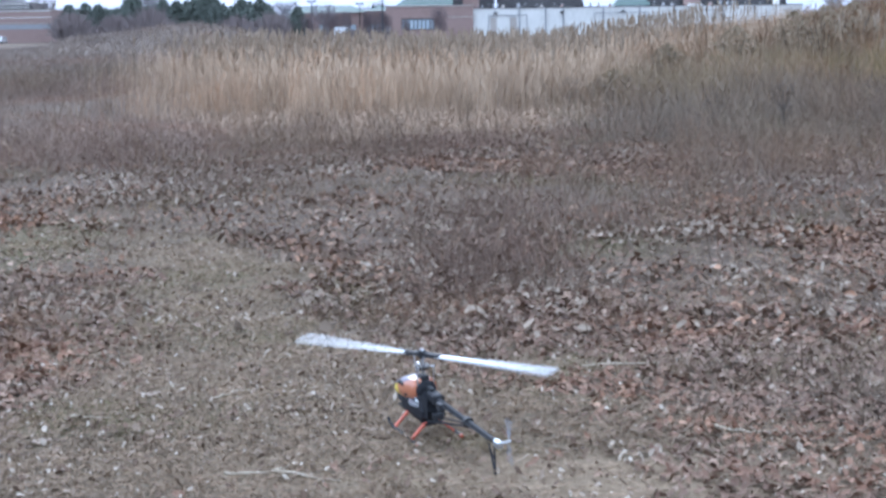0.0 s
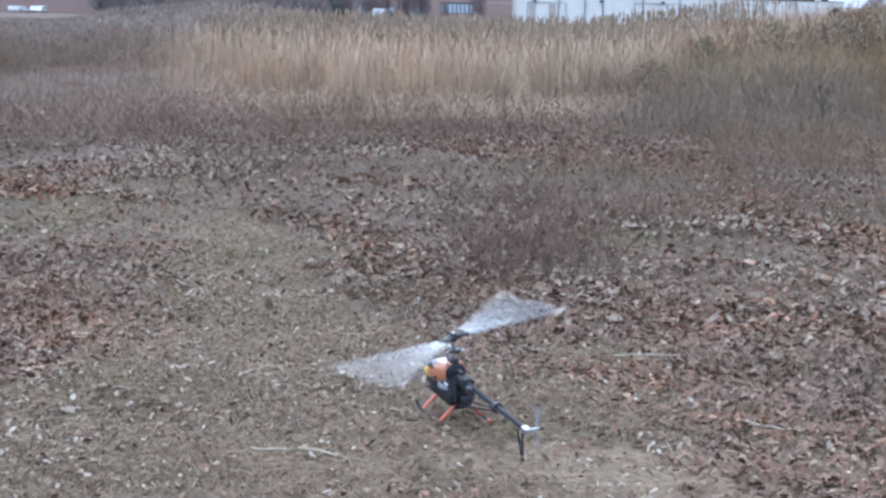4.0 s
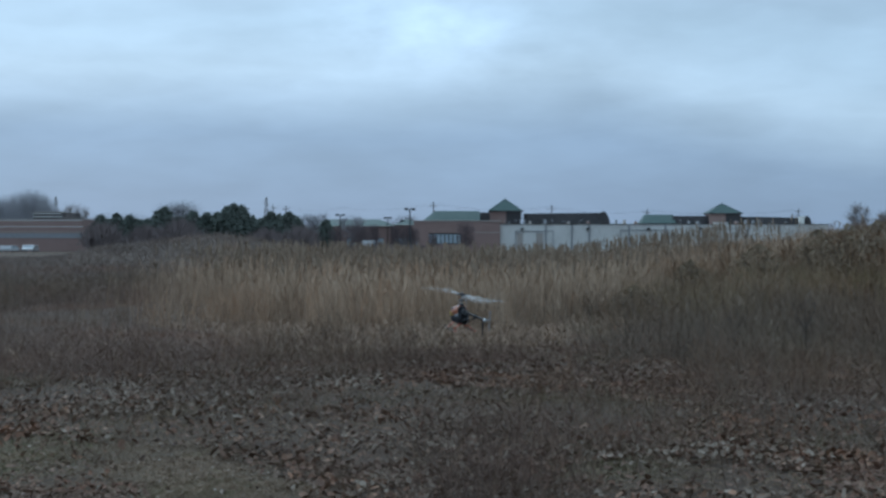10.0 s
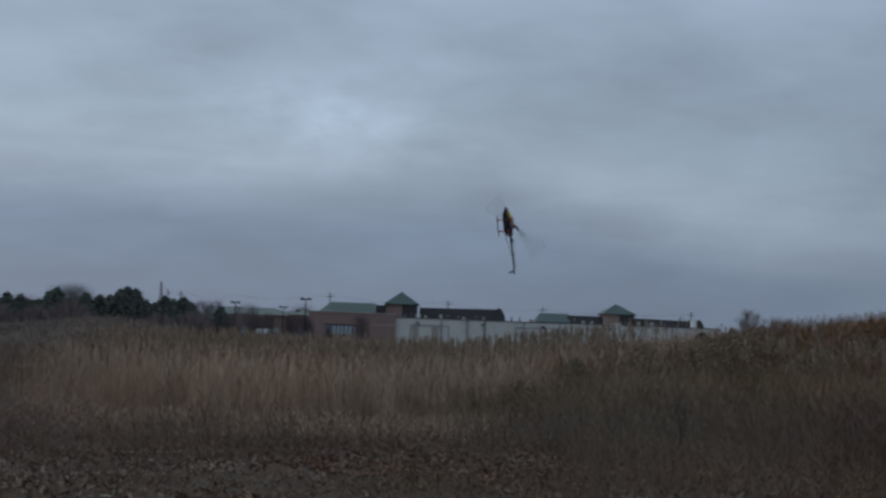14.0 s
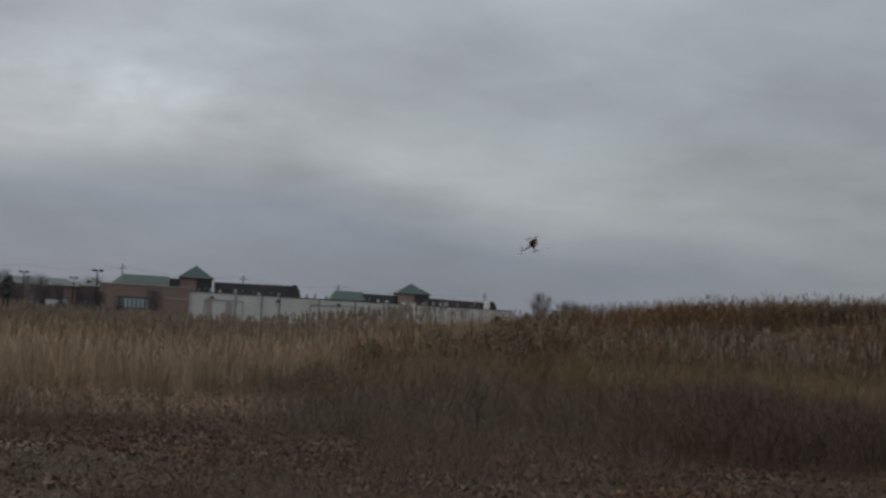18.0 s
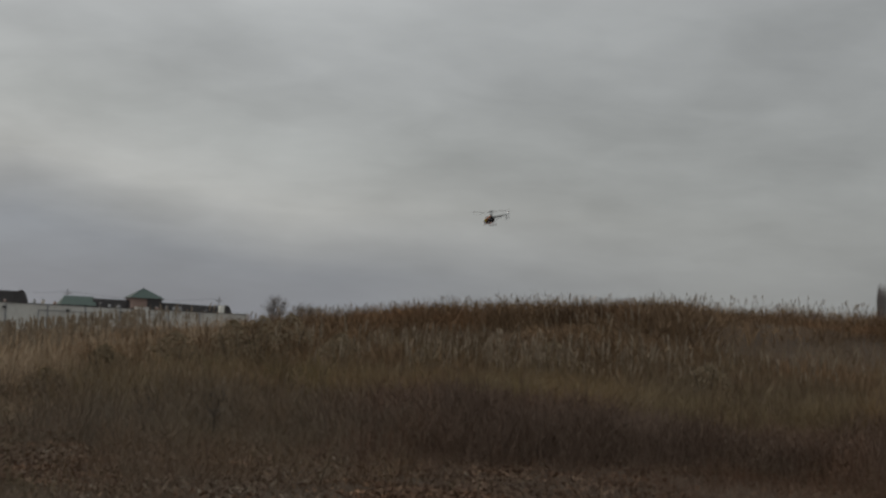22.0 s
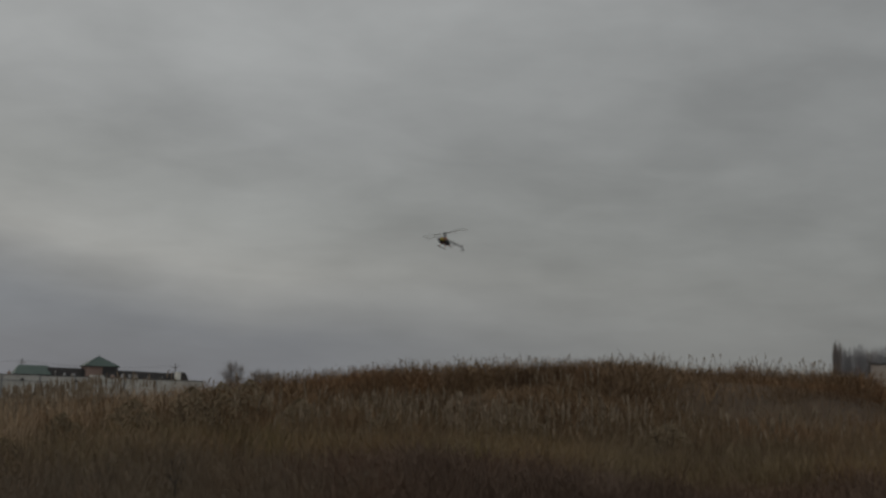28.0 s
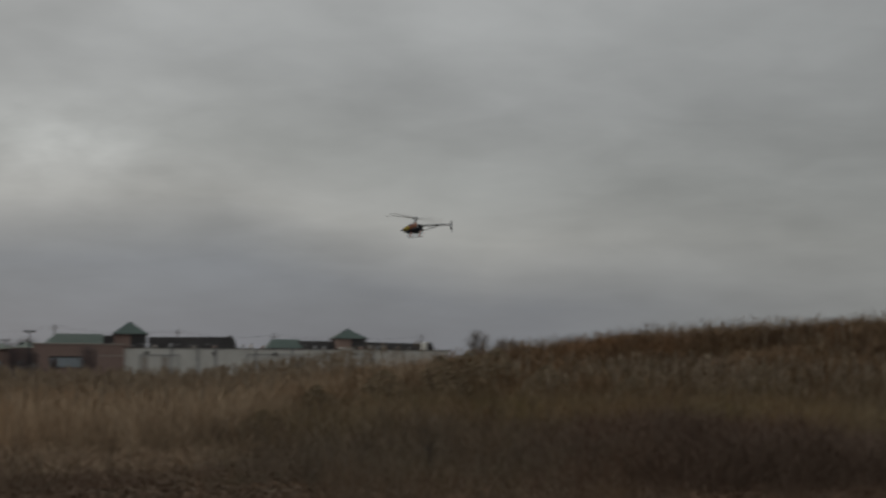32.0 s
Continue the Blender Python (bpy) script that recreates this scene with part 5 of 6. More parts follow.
for i, (px, py, d, wide) in enumerate(((237, 339, 340, 5.5), (108, 358, 320, 5.0), (160, 359, 330, 5.0), (295, 360, 330, 4.0), (470, 362, 300, 3.0), (485, 361, 300, 3.0), (545, 364, 320, 3.5), (640, 362, 400, 4.5), (1437, 344, 330, 3.0),
                                       (1490, 356, 340, 3.2), (1510, 362, 345, 3.0), (54, 343, 296, 3.0), (20, 356, 330, 4.0), (240, 337, 345, 5.0))):
    bare_tree(px, py, d, wide, 200 + i, twigs=1000, mat=M_TWIG if px > 1400 or px == 54 else M_HAZETWIG)
def far_thicket(name, az0, az1, d, h0, h1, count, label, mat=M_TWIG):
    v, f = [], []
    r = random.Random(len(name) * 7 + int(d))
    for _ in range(count):
        a, dd = radians(r.uniform(az0, az1)), d * r.uniform(0.95, 1.1)
        x, y = dd * math.sin(a), dd * math.cos(a)
        h = r.uniform(h0, h1) * (0.7 + 0.2 * math.sin(260 * a) + 0.2 * math.sin(97 * a + 1))
        for _ in range(5):
            k = len(v)
            lx, w = r.gauss(0, 0.6), 0.06
            v += [(x - w, y, 0), (x + w, y, 0), (x + lx + w, y, h * 0.6), (x + lx - w, y, h * 0.6), (x + lx * 1.8, y + r.gauss(0, 0.5), h * r.uniform(0.8, 1.0))]
            f += [(k, k + 1, k + 2, k + 3), (k + 3, k + 2, k + 4)]
    me = bpy.data.meshes.new(name)
    me.from_pydata(v, [], f)
    me.materials.append(mat)
    return tagged(new(name, me), label, "thicket", kind="stuff")


far_thicket("far_thicket", -13.95, -10.8, 251, 2.4, 6.4, 2600, "grey-mauve leafless thicket beside the striped building", M_THICKET)
far_thicket("far_thicket", -11.2, -6.3, 252, 1.6, 5.0, 3000, "grey leafless thicket before the conifers", M_THICKET)
far_thicket("far_thicket", -6.3, -2.4, 258, 0.8, 2.0, 420, "low grey leafless thicket before the shops", M_THICKET)
far_thicket("far_thicket", 12, 50, 400, 4.0, 8.0, 1500, "hazy grey far woods on the skyline")
far_thicket("far_thicket", -30, -1, 420, 6.0, 9.0, 900, "hazy grey far woods on the skyline")


# ---- beyond the mound's right end
def az_place(az, d):
    return d * math.sin(radians(az)), d * math.cos(radians(az))


def end_building():
    x, y = az_place(37.6, 240)
    s = thing("pale_building", x, y, 0, "low pale stuccoed building with flat roof behind the mound", "building", -37.6)
    part("wall", box(B(), -9.4, 14, 0, 18, 0, 9.8), M_PINK, s)
    part("roof_edge", box(B(), -9.5, 14.1, -0.15, 18.2, 9.8, 9.95), M_BROWN, s, "thin dark flat roof edge")
    part("wing", box(B(), -0.5, 14.5, -6, -0.004, 0, 7.2), M_WHITE, s, "lower white wing")
    part("wing_roof", box(B(), -0.7, 14.7, -6.2, -0.008, 7.2, 7.4), M_BROWN, s)
    for k in range(3):
        w = part("window", box(B(), 2 + 4 * k, 4 + 4 * k, -6.06, -5.98, 1.2, 2.6), M_DARKMETAL, s)
        part("pane", box(B(), 2.1 + 4 * k, 3.9 + 4 * k, -6.1, -6.064, 1.3, 2.5), M_GLASSDARK, w)


end_building()


def poplar(x, y, h, wide, seed, label, group, mat=M_HAZETWIG):
    """A tall bare tree whose twigs all strive upwards in a ragged column."""
    r = random.Random(seed)
    s = thing("bare_tree", x, y, float(ground_z(x, y)) - 0.05, label, "tree", group=group)
    part("trunk", tube(B(), (0, 0, 0), (0, 0, h * 0.7), 0.014 * h, 0.004 * h, 7), M_TWIG, s)
    for _ in range(8):
        a, z0 = r.uniform(0, 6.28), h * r.uniform(0.12, 0.5)
        out = wide * r.uniform(0.5, 0.9)
        part("limb", tube(B(), (0, 0, z0), (math.cos(a) * out, math.sin(a) * out, z0 + h * r.uniform(0.2, 0.35)), 0.005 * h, 0.0015 * h, 5), M_TWIG, s)
    v, f = [], []
    for _ in range(1500):
        a, u = r.uniform(0, 6.28), r.random()
        k = wide * math.sqrt(r.random()) * (1 + 0.3 * math.sin(2 * a + seed))
        x0, y0, z0 = k * math.cos(a), k * math.sin(a), h * (0.12 + 0.66 * u)
        z1 = min(z0 + h * r.uniform(0.12, 0.28), h * (1 - 0.16 * (k / wide) ** 2 * (0.6 + 0.4 * math.sin(3 * a + seed))))
        w = Vector((r.gauss(0, 1), r.gauss(0, 1), 0)).normalized() * 0.0016 * h
        b, q = Vector((x0 * 0.8, y0 * 0.8, z0)), Vector((x0 + r.gauss(0, 0.12), y0 + r.gauss(0, 0.12), max(z1, z0 + 0.3)))
        n = len(v)
        v += [tuple(b - w), tuple(b + w), tuple(q + w * 0.5), tuple(q - w * 0.5)]
        f.append((n, n + 1, n + 2, n + 3))
    me = bpy.data.meshes.new("crown")
    me.from_pydata(v, [], f)
    me.materials.append(mat)
    new("crown", me).parent = s


for i, (az, h, w, d) in enumerate(((34.22, 13.6, 0.9, 258), (34.55, 12.9, 1.1, 264), (34.98, 13.3, 1.2, 262), (35.4, 13.2, 1.5, 268), (35.75, 13.5, 1.5, 264), (36.1, 13.8, 1.5, 268), (36.75, 12.9, 1.3, 266), (37.1, 13.2, 1.4, 270), (37.45, 13.5, 1.2, 266), (39.4, 12.4, 1.6, 268))):
    poplar(*az_place(az, d), h, w, 270 + i, "tall bare poplar with dense upright twigs", "poplars behind the pale building", M_HAZETWIG if i % 3 else M_TWIG)

for i, (px, py, d, wide) in enumerate(((-52, 325, 335, 3.0), (-34, 318, 340, 2.8), (-20, 320, 335, 2.6), (-6, 326, 342, 2.4), (10, 345, 338, 2.4), (-72, 330, 340, 3.2), (-90, 334, 336, 3.0), (-108, 332, 335, 3.2))):
    poplar(across(px, d), d, up(py, d), wide, 320 + i, "tall hazy bare tree with upright twigs behind the striped building", "bare trees behind the striped building")


for i, (px, py, d, wide) in enumerate(((748, 375, 285, 1.5), (553, 378, 270, 1.6), (566, 384, 272, 1.2), (585, 380, 268, 1.1), (622, 382, 262, 1.0), (640, 380, 264, 1.5), (655, 386, 264, 1.0), (470, 388, 256, 1.4), (520, 384, 258, 1.4), (690, 396, 280, 0.8))):
    poplar(across(px, d), d, up(py, d), wide, 340 + i, "slim bare street tree before the brick shops", "street trees", M_SAPLING)


def bush(az, d, h, wide, seed):
    r = random.Random(seed)
    x, y = az_place(az, d)
    s = thing("field_bush", x, y, float(ground_z(x, y)) - 0.03, "rounded olive-brown bush with dry clinging leaves", "bush", group="bushes before the mound")
    stems = B()
    for _ in range(7):
        a = r.uniform(0, 6.28)
        tube(stems, (0, 0, 0), (math.cos(a) * wide * 0.6, math.sin(a) * wide * 0.6, h * r.uniform(0.6, 0.9)), 0.018, 0.006, 5)
    part("stem_clump", stems, M_BARK, s)
    v, f = [], []
    for _ in range(1100):
        u, a = r.random() ** 0.7, r.uniform(0, 6.28)
        rad = wide * math.sqrt(r.random()) * math.sin(math.pi * min(1, 0.2 + 0.8 * u)) ** 0.6 * (1 + 0.25 * math.sin(3 * a + seed))
        c = Vector((rad * math.cos(a), rad * math.sin(a), h * (0.08 + 0.92 * u) * (1 - 0.2 * rad / wide)))
        n1 = Vector((r.gauss(0, 1), r.gauss(0, 1), r.gauss(0, 1))).normalized()
        n2, k, w = n1.orthogonal().normalized(), len(v), r.uniform(0.025, 0.06)
        v += [tuple(c - n1 * w), tuple(c + n2 * w * 0.5), tuple(c + n1 * w), tuple(c - n2 * w * 0.5)]
        f.append((k, k + 1, k + 2, k + 3))
    me = bpy.data.meshes.new("foliage")
    me.from_pydata(v, [], f)
    me.materials.append(M_BUSH)
    new("foliage", me).parent = s


for i, (az, d, h, wide) in enumerate(((11.6, 45, 1.5, 0.8), (12.6, 44, 1.7, 1.0), (13.6, 46, 1.5, 0.9), (9.6, 43, 1.3, 0.9), (7.2, 40, 1.15, 0.7), (15.4, 43, 1.3, 0.9), (18.5, 41, 1.2, 0.8), (5.3, 34, 0.8, 0.6), (23.0, 42, 1.3, 1.0), (28.5, 40, 1.2, 0.9))):
    bush(az, d, h, wide, 500 + i)

# leafless shrubs standing in the brush
for i, (px, py, d) in enumerate(((1320, 0.85, 24), (1445, 0.95, 22), (1065, 0.8, 33), (1180, 0.7, 36))):
    az = -1.96 + math.degrees(math.atan((px - 784) / 2830.6))
    bare_tree(0, py, d, 0.28, 300 + i, "small dark leafless shrub in the brush", "shrubs in the brush", 60, az, True)


# ---- single things on the near ground
def stick(x, y, length, turn, bendy, seed):
    r = random.Random(seed)
    x0, y0, d, n = 0.0, 0.0, 0.0, 7
    loops = []
    for i in range(n + 1):
        k = 0.0075 * (1 - 0.75 * i / n)
        z = 0.014 + 0.012 * r.random()
        loops.append([(x0 - math.sin(d) * k * math.cos(a), y0 + math.cos(d) * k * math.cos(a), z + k * math.sin(a)) for a in [2 * math.pi * q / 6 for q in range(6)]])
        d += r.gauss(0, bendy)
        x0, y0 = x0 + math.cos(d) * length / n, y0 + math.sin(d) * length / n
    s = rings_mesh(B(), loops)
    bmesh.ops.recalc_face_normals(s, faces=s.faces)
    me = bpy.data.meshes.new("stick")
    s.to_mesh(me)
    s.free()
    me.materials.append(M_STICK)
    ob = new("stick", me)
    ob.matrix_basis = pose(x, y, float(ground_z(x, y)), 0, 0, turn)
    tagged(ob, "thin bleached fallen stick lying on the turf", "stick", "fallen sticks")


for i, (x, y, l, turn, bendy) in enumerate(((-0.81, 5.49, 0.31, -36, 0.12), (-0.8, 5.48, 0.11, 62, 0.1), (-0.98, 5.44, 0.17, -8, 0.1), (0.45, 7.3, 0.5, 5, 0.12), (-1.2, 6.6, 0.25, 60, 0.3), (-1.75, 6.2, 0.2, 10, 0.3), (0.9, 6.1, 0.3, -40, 0.25), (-0.15, 6.75, 0.18, 80, 0.2))):
    stick(x, y, l, turn, bendy, 400 + i)
leaf_v, leaf_f = oak_leaf()
leaf_me = bpy.data.meshes.new("fallen_leaf")
leaf_me.from_pydata([(a * 0.085, b * 0.085, c * 0.085) for a, b, c in leaf_v], [], leaf_f)
M_LEAFONE = material("single_oak_leaf", [(0.10, 0.06, 0.04), (0.20, 0.13, 0.09), (0.34, 0.27, 0.21)], 0.75, 3, 60, rand=0.8, bump=0)
leaf_me.materials.append(M_LEAFONE)
r = random.Random(9)
for i in range(110):
    x, y = r.uniform(-2.6, 2.2), r.uniform(5.3, 9.5)
    ob = new("fallen_leaf", leaf_me)
    k = r.uniform(0.6, 1.25)
    ob.matrix_basis = pose(x, y, float(ground_z(x, y)) + 0.012, r.uniform(-14, 14), r.uniform(-14, 14), r.uniform(0, 360)) @ Matrix.Diagonal((k, k, k, 1))
    tagged(ob, "single curled brown oak leaf on the turf", "leaf", "single fallen leaves")


# ---- the model helicopter: +x to the nose, +z up, origin on the main shaft at the height of the tail boom
def canopy_material():
    m = bpy.data.materials.new("painted_canopy")
    m.use_nodes = True
    t = m.node_tree
    b = t.nodes["Principled BSDF"]
    b.inputs["Roughness"].default_value, b.inputs["Specular IOR Level"].default_value = 0.28, 0.6
    tc = t.nodes.new("ShaderNodeTexCoord")
    sp = t.nodes.new("ShaderNodeSeparateXYZ")
    t.links.new(tc.outputs["Object"], sp.inputs[0])

    def mth(op, a, c):
        n = t.nodes.new("ShaderNodeMath")
        n.operation = op
        for i, v in enumerate((a, c)):
            if isinstance(v, (int, float)):
                n.inputs[i].default_value = v
            else:
                t.links.new(v, n.inputs[i])
        return n.outputs[0]

    def over(fac, a, colour):
        n = t.nodes.new("ShaderNodeMix")
        n.data_type = "RGBA"
        t.links.new(fac, n.inputs[0])
        t.links.new(a, n.inputs[6])
        n.inputs[7].default_value = (*colour, 1)
        return n.outputs[2]

    x, z = sp.outputs[0], sp.outputs[2]
    base = t.nodes.new("ShaderNodeRGB")
    base.outputs[0].default_value = (0.42, 0.155, 0.08, 1)
    c = over(mth("GREATER_THAN", mth("SUBTRACT", mth("MULTIPLY", x, 1.0), mth("MULTIPLY", z, 0.7)), 0.155), base.outputs[0], (0.70, 0.53, 0.07))
    c = over(mth("LESS_THAN", mth("ADD", z, mth("MULTIPLY", x, 0.32)), -0.042), c, (0.6, 0.5, 0.36))
    c = over(mth("LESS_THAN", mth("ADD", z, mth("MULTIPLY", x, 0.25)), -0.058), c, (0.66, 0.5, 0.08))
    c = over(mth("GREATER_THAN", mth("ADD", z, mth("MULTIPLY", x, 0.42)), 0.052), c, (0.055, 0.04, 0.075))
    c = over(mth("GREATER_THAN", x, 0.222), c, (0.05, 0.03, 0.07))
    t.links.new(c, b.inputs["Base Color"])
    return m


M_CANOPY = canopy_material()
M_CARBON = material("carbon_plate", [(0.012, 0.012, 0.014), (0.03, 0.03, 0.034)], 0.65, 60, 300, bump=0.1, spec=0.15)
M_ALLOY = material("machined_alloy", [(0.40, 0.41, 0.43), (0.55, 0.56, 0.58)], 0.35, 30, 200, bump=0.05, metal=0.9)
M_BLADE = material("white_blade", [(0.60, 0.61, 0.62), (0.72, 0.73, 0.74)], 0.4, 6, 60, bump=0.05, spec=0.4)
M_ORANGE = material("orange_plastic", [(0.395, 0.073, 0.0385), (0.474, 0.103, 0.055)], 0.45, 20, 120, bump=0.05)
M_BLACKPLASTIC = material("black_plastic", [(0.02, 0.02, 0.022), (0.035, 0.035, 0.038)], 0.6, 20, 120, bump=0.1)
M_LABEL = material("white_label", [(0.68, 0.68, 0.68), (0.78, 0.78, 0.78)], 0.5, 20, 100, bump=0)

S = 1.10


def helicopter():
    h = thing("model_helicopter", 0, 0, 0, "radio-controlled model helicopter, orange and yellow canopy, orange skid legs, white blades", "helicopter")

    def V(x, y, z):
        return (x * S, y * S, z * S)

    def bx(x0, x1, y0, y1, z0, z1, b=0.0):
        return box(B(), x0 * S, x1 * S, y0 * S, y1 * S, z0 * S, z1 * S, b * S)

    def tb(p, q, r0, r1=None, n=8):
        return tube(B(), V(*p), V(*q), r0 * S, None if r1 is None else r1 * S, n)

    # canopy, a slim pointed shell that leaves the belly open
    loops = []
    for x, zc, hy, hz in ((0.255, -0.066, 0.003, 0.004), (0.243, -0.063, 0.013, 0.011), (0.216, -0.054, 0.026, 0.021), (0.18, -0.04, 0.038, 0.031), (0.142, -0.028, 0.047, 0.039), (0.1, -0.016, 0.053, 0.045), (0.06, -0.007, 0.055, 0.048),
                          (0.03, -0.001, 0.053, 0.047), (0.0, 0.004, 0.048, 0.044), (-0.018, 0.007, 0.043, 0.04)):
        loops.append([V(x, hy * math.copysign(abs(math.cos(a)) ** 0.85, math.cos(a)), zc + hz * math.copysign(abs(math.sin(a)) ** 0.85, math.sin(a))) for a in [2 * math.pi * i / 20 for i in range(20)]])
    can = part("canopy", rings_mesh(B(), loops), M_CANOPY, h, "glossy orange, yellow and white painted canopy with dark purple top", True)
    # the shell is capped; a dark plug imitates the shaded hollow behind
    part("canopy_opening", rings_mesh(B(), [[V(x, k * 0.04 * math.cos(a), 0.007 + k * 0.037 * math.sin(a)) for a in [2 * math.pi * i / 20 for i in range(20)]] for x, k in ((-0.0185, 1.0), (-0.024, 0.96), (-0.032, 0.8))]), M_CARBON, can, "dark plug standing for the shaded hollow back of the canopy", True)
    part("canopy_grommet", tb((0.04, -0.0595, -0.02), (0.04, 0.0595, -0.02), 0.005), M_BLACKPLASTIC, can)
    part("canopy_window", bx(0.06, 0.11, -0.0545, 0.0545, 0.0, 0.014, 0.003), M_CARBON, can, "dark painted window strip")
    # frame and drive
    for y in (-0.03, 0.03):
        part("side_plate", bx(-0.1, 0.12, y * 1.14 - 0.001, y * 1.14 + 0.001, -0.07, 0.0), M_CARBON, h, "carbon side plate")
    loops = []
    for z, xa, xb, hy in ((-0.112, -0.03, 0.09, 0.024), (-0.1, -0.06, 0.115, 0.036), (-0.078, -0.082, 0.13, 0.044), (-0.052, -0.085, 0.1, 0.045), (-0.03, -0.07, 0.05, 0.038), (-0.008, -0.052, -0.005, 0.025), (0.008, -0.04, -0.01, 0.016)):
        c = hy * 0.35
        loops.append([V(xa, -hy + c, z), V(xa + c, -hy, z), V(xb - c, -hy, z), V(xb, -hy + c, z), V(xb, hy - c, z), V(xb - c, hy, z), V(xa + c, hy, z), V(xa, hy - c, z)])
    part("rear_frame", rings_mesh(B(), loops), M_CARBON, h, "black carbon frame and belly tapering to the skids")
    part("speed_controller", bx(-0.04, 0.0, -0.041, 0.041, -0.045, -0.012, 0.006), M_BLACKPLASTIC, h)
    bm = B()
    loop_pts = [(-0.06 - 0.03 * math.sin(math.pi * k / 7), -0.036, -0.02 - 0.075 * k / 7) for k in range(8)]
    for p, q in zip(loop_pts, loop_pts[1:]):
        tube(bm, V(*p), V(*q), 0.0045 * S, sides=6)
    part("cable_loop", bm, M_ALLOY, h, "silver cable looped behind the frame")
    part("bottom_plate", bx(-0.08, 0.17, -0.032, 0.032, -0.106, -0.1), M_CARBON, h)
    part("battery", bx(0.06, 0.2, -0.022, 0.022, -0.096, -0.06, 0.003), M_BLACKPLASTIC, h, "black battery pack")
    part("motor", tb((0.045, 0, -0.07), (0.045, 0, -0.015), 0.022, n=16), M_ALLOY, h, "silver brushless motor")
    part("main_gear", tb((0, 0, -0.045), (0, 0, -0.036), 0.058, n=28), M_PIPE, h, "grey plastic main gear")
    part("receiver_box", bx(-0.125, -0.1, -0.02, 0.02, -0.075, -0.05, 0.003), M_BLACKPLASTIC, h)
    part("servo_label", bx(-0.036, -0.012, -0.0422, 0.0422, -0.03, -0.02), M_LABEL, h, "white servo label")
    for x, y in ((0.03, 0.04), (0.03, -0.04), (-0.06, 0.0)):
        part("servo", bx(x - 0.02, x + 0.02, y * 0.8 - 0.008, y * 0.8 + 0.008, -0.005, 0.03, 0.002), M_BLACKPLASTIC, h)
    part("lower_stripe", bx(-0.03, 0.06, -0.0375, 0.0375, -0.066, -0.057), M_ALLOY, h, "silver frame spacer bar")
    part("boom_block", bx(-0.125, -0.06, -0.018, 0.018, -0.02, 0.02, 0.005), M_BLACKPLASTIC, h)
    part("main_shaft", tb((0, 0, -0.09), (0, 0, 0.155), 0.006), M_ALLOY, h)
    part("mast_tower", bx(-0.02, 0.02, -0.016, 0.016, 0.02, 0.06, 0.005), M_BLACKPLASTIC, h)
    swash = part("swashplate", tb((0, 0, 0.085), (0, 0, 0.094), 0.026, n=20), M_BLACKPLASTIC, h, "dark swashplate")
    for k in range(3):
        a = 2 * math.pi * k / 3
        part("swash_ball", tb((0.028 * math.cos(a), 0.028 * math.sin(a), 0.09), (0.042 * math.cos(a), 0.042 * math.sin(a), 0.09), 0.004), M_ALLOY, swash)
        part("servo_rod", tb((0.04 * math.cos(a), 0.04 * math.sin(a), 0.09), (0.036 * math.cos(a), 0.036 * math.sin(a), 0.02), 0.0025, n=5), M_ALLOY, h)
    # tail
    part("tail_boom", tb((-0.1, 0, 0), (-0.585, 0, 0.004), 0.0105, 0.0095, 12), M_CARBON, h, "black carbon tail boom")
    for y in (-0.035, 0.035):
        part("boom_strut", tb((-0.085, y * 0.9, -0.085), (-0.36, y * 0.25, -0.012), 0.0035, n=6), M_CARBON, h, "thin boom support strut")
    part("boom_clamp", tb((-0.35, 0, 0), (-0.37, 0, 0), 0.019, n=10), M_BLACKPLASTIC, h)
    part("tail_servo", bx(-0.2, -0.165, 0.012, 0.03, -0.012, 0.014, 0.002), M_BLACKPLASTIC, h)
    part("tail_rod", tb((-0.18, 0.026, 0.012), (-0.56, 0.022, 0.012), 0.0022, n=5), M_CARBON, h)
    part("tail_case", bx(-0.606, -0.568, -0.011, 0.011, -0.011, 0.014, 0.004), M_ALLOY, h, "polished tail gear case")
    # open-truss tail fin hanging below
    fin = part("tail_fin", tb((-0.548, 0.013, -0.006), (-0.588, 0.013, -0.125), 0.003, 0.0022, 6), M_CARBON, h, "black skeleton tail fin")
    part("fin_bar", tb((-0.585, 0.013, -0.006), (-0.593, 0.013, -0.125), 0.003, 0.0022, 6), M_CARBON, fin)
    for z0, z1 in ((-0.03, -0.06), (-0.06, -0.085), (-0.085, -0.11)):
        part("fin_web", tb((-0.548 - 0.3 * abs(z0), 0.013, z0), (-0.588 - 0.04 * abs(z1), 0.013, z1), 0.003, n=5), M_CARBON, fin)
    # landing gear
    for y in (-1, 1):
        skid = [(-0.115, -0.154), (0.105, -0.157), (0.132, -0.15), (0.145, -0.138)]
        bm = B()
        for (xa, za), (xb, zb) in zip(skid, skid[1:]):
            tube(bm, V(xa, y * 0.086, za), V(xb, y * 0.086, zb), 0.0055 * S, sides=8)
        sk = part("skid_tube", bm, M_CARBON, h, "black skid tube")
        part("skid_cap", tb((-0.124, y * 0.086, -0.154), (-0.11, y * 0.086, -0.154), 0.0068), M_ORANGE, sk)
        for x in (-0.06, 0.085):
            bm = B()
            loops = []
            for f, (yy, zz) in zip((1.2, 0.95, 0.9, 1.05), ((0.024, -0.1), (0.045, -0.117), (0.066, -0.136), (0.086, -0.155))):
                w, d = 0.0072 * f, 0.0045 * f
                loops.append([V(x - w, y * yy, zz - d), V(x + w, y * yy, zz - d), V(x + w, y * yy, zz + d), V(x - w, y * yy, zz + d)])
            part("skid_leg", rings_mesh(bm, loops), M_ORANGE, h, "bright orange plastic skid leg")
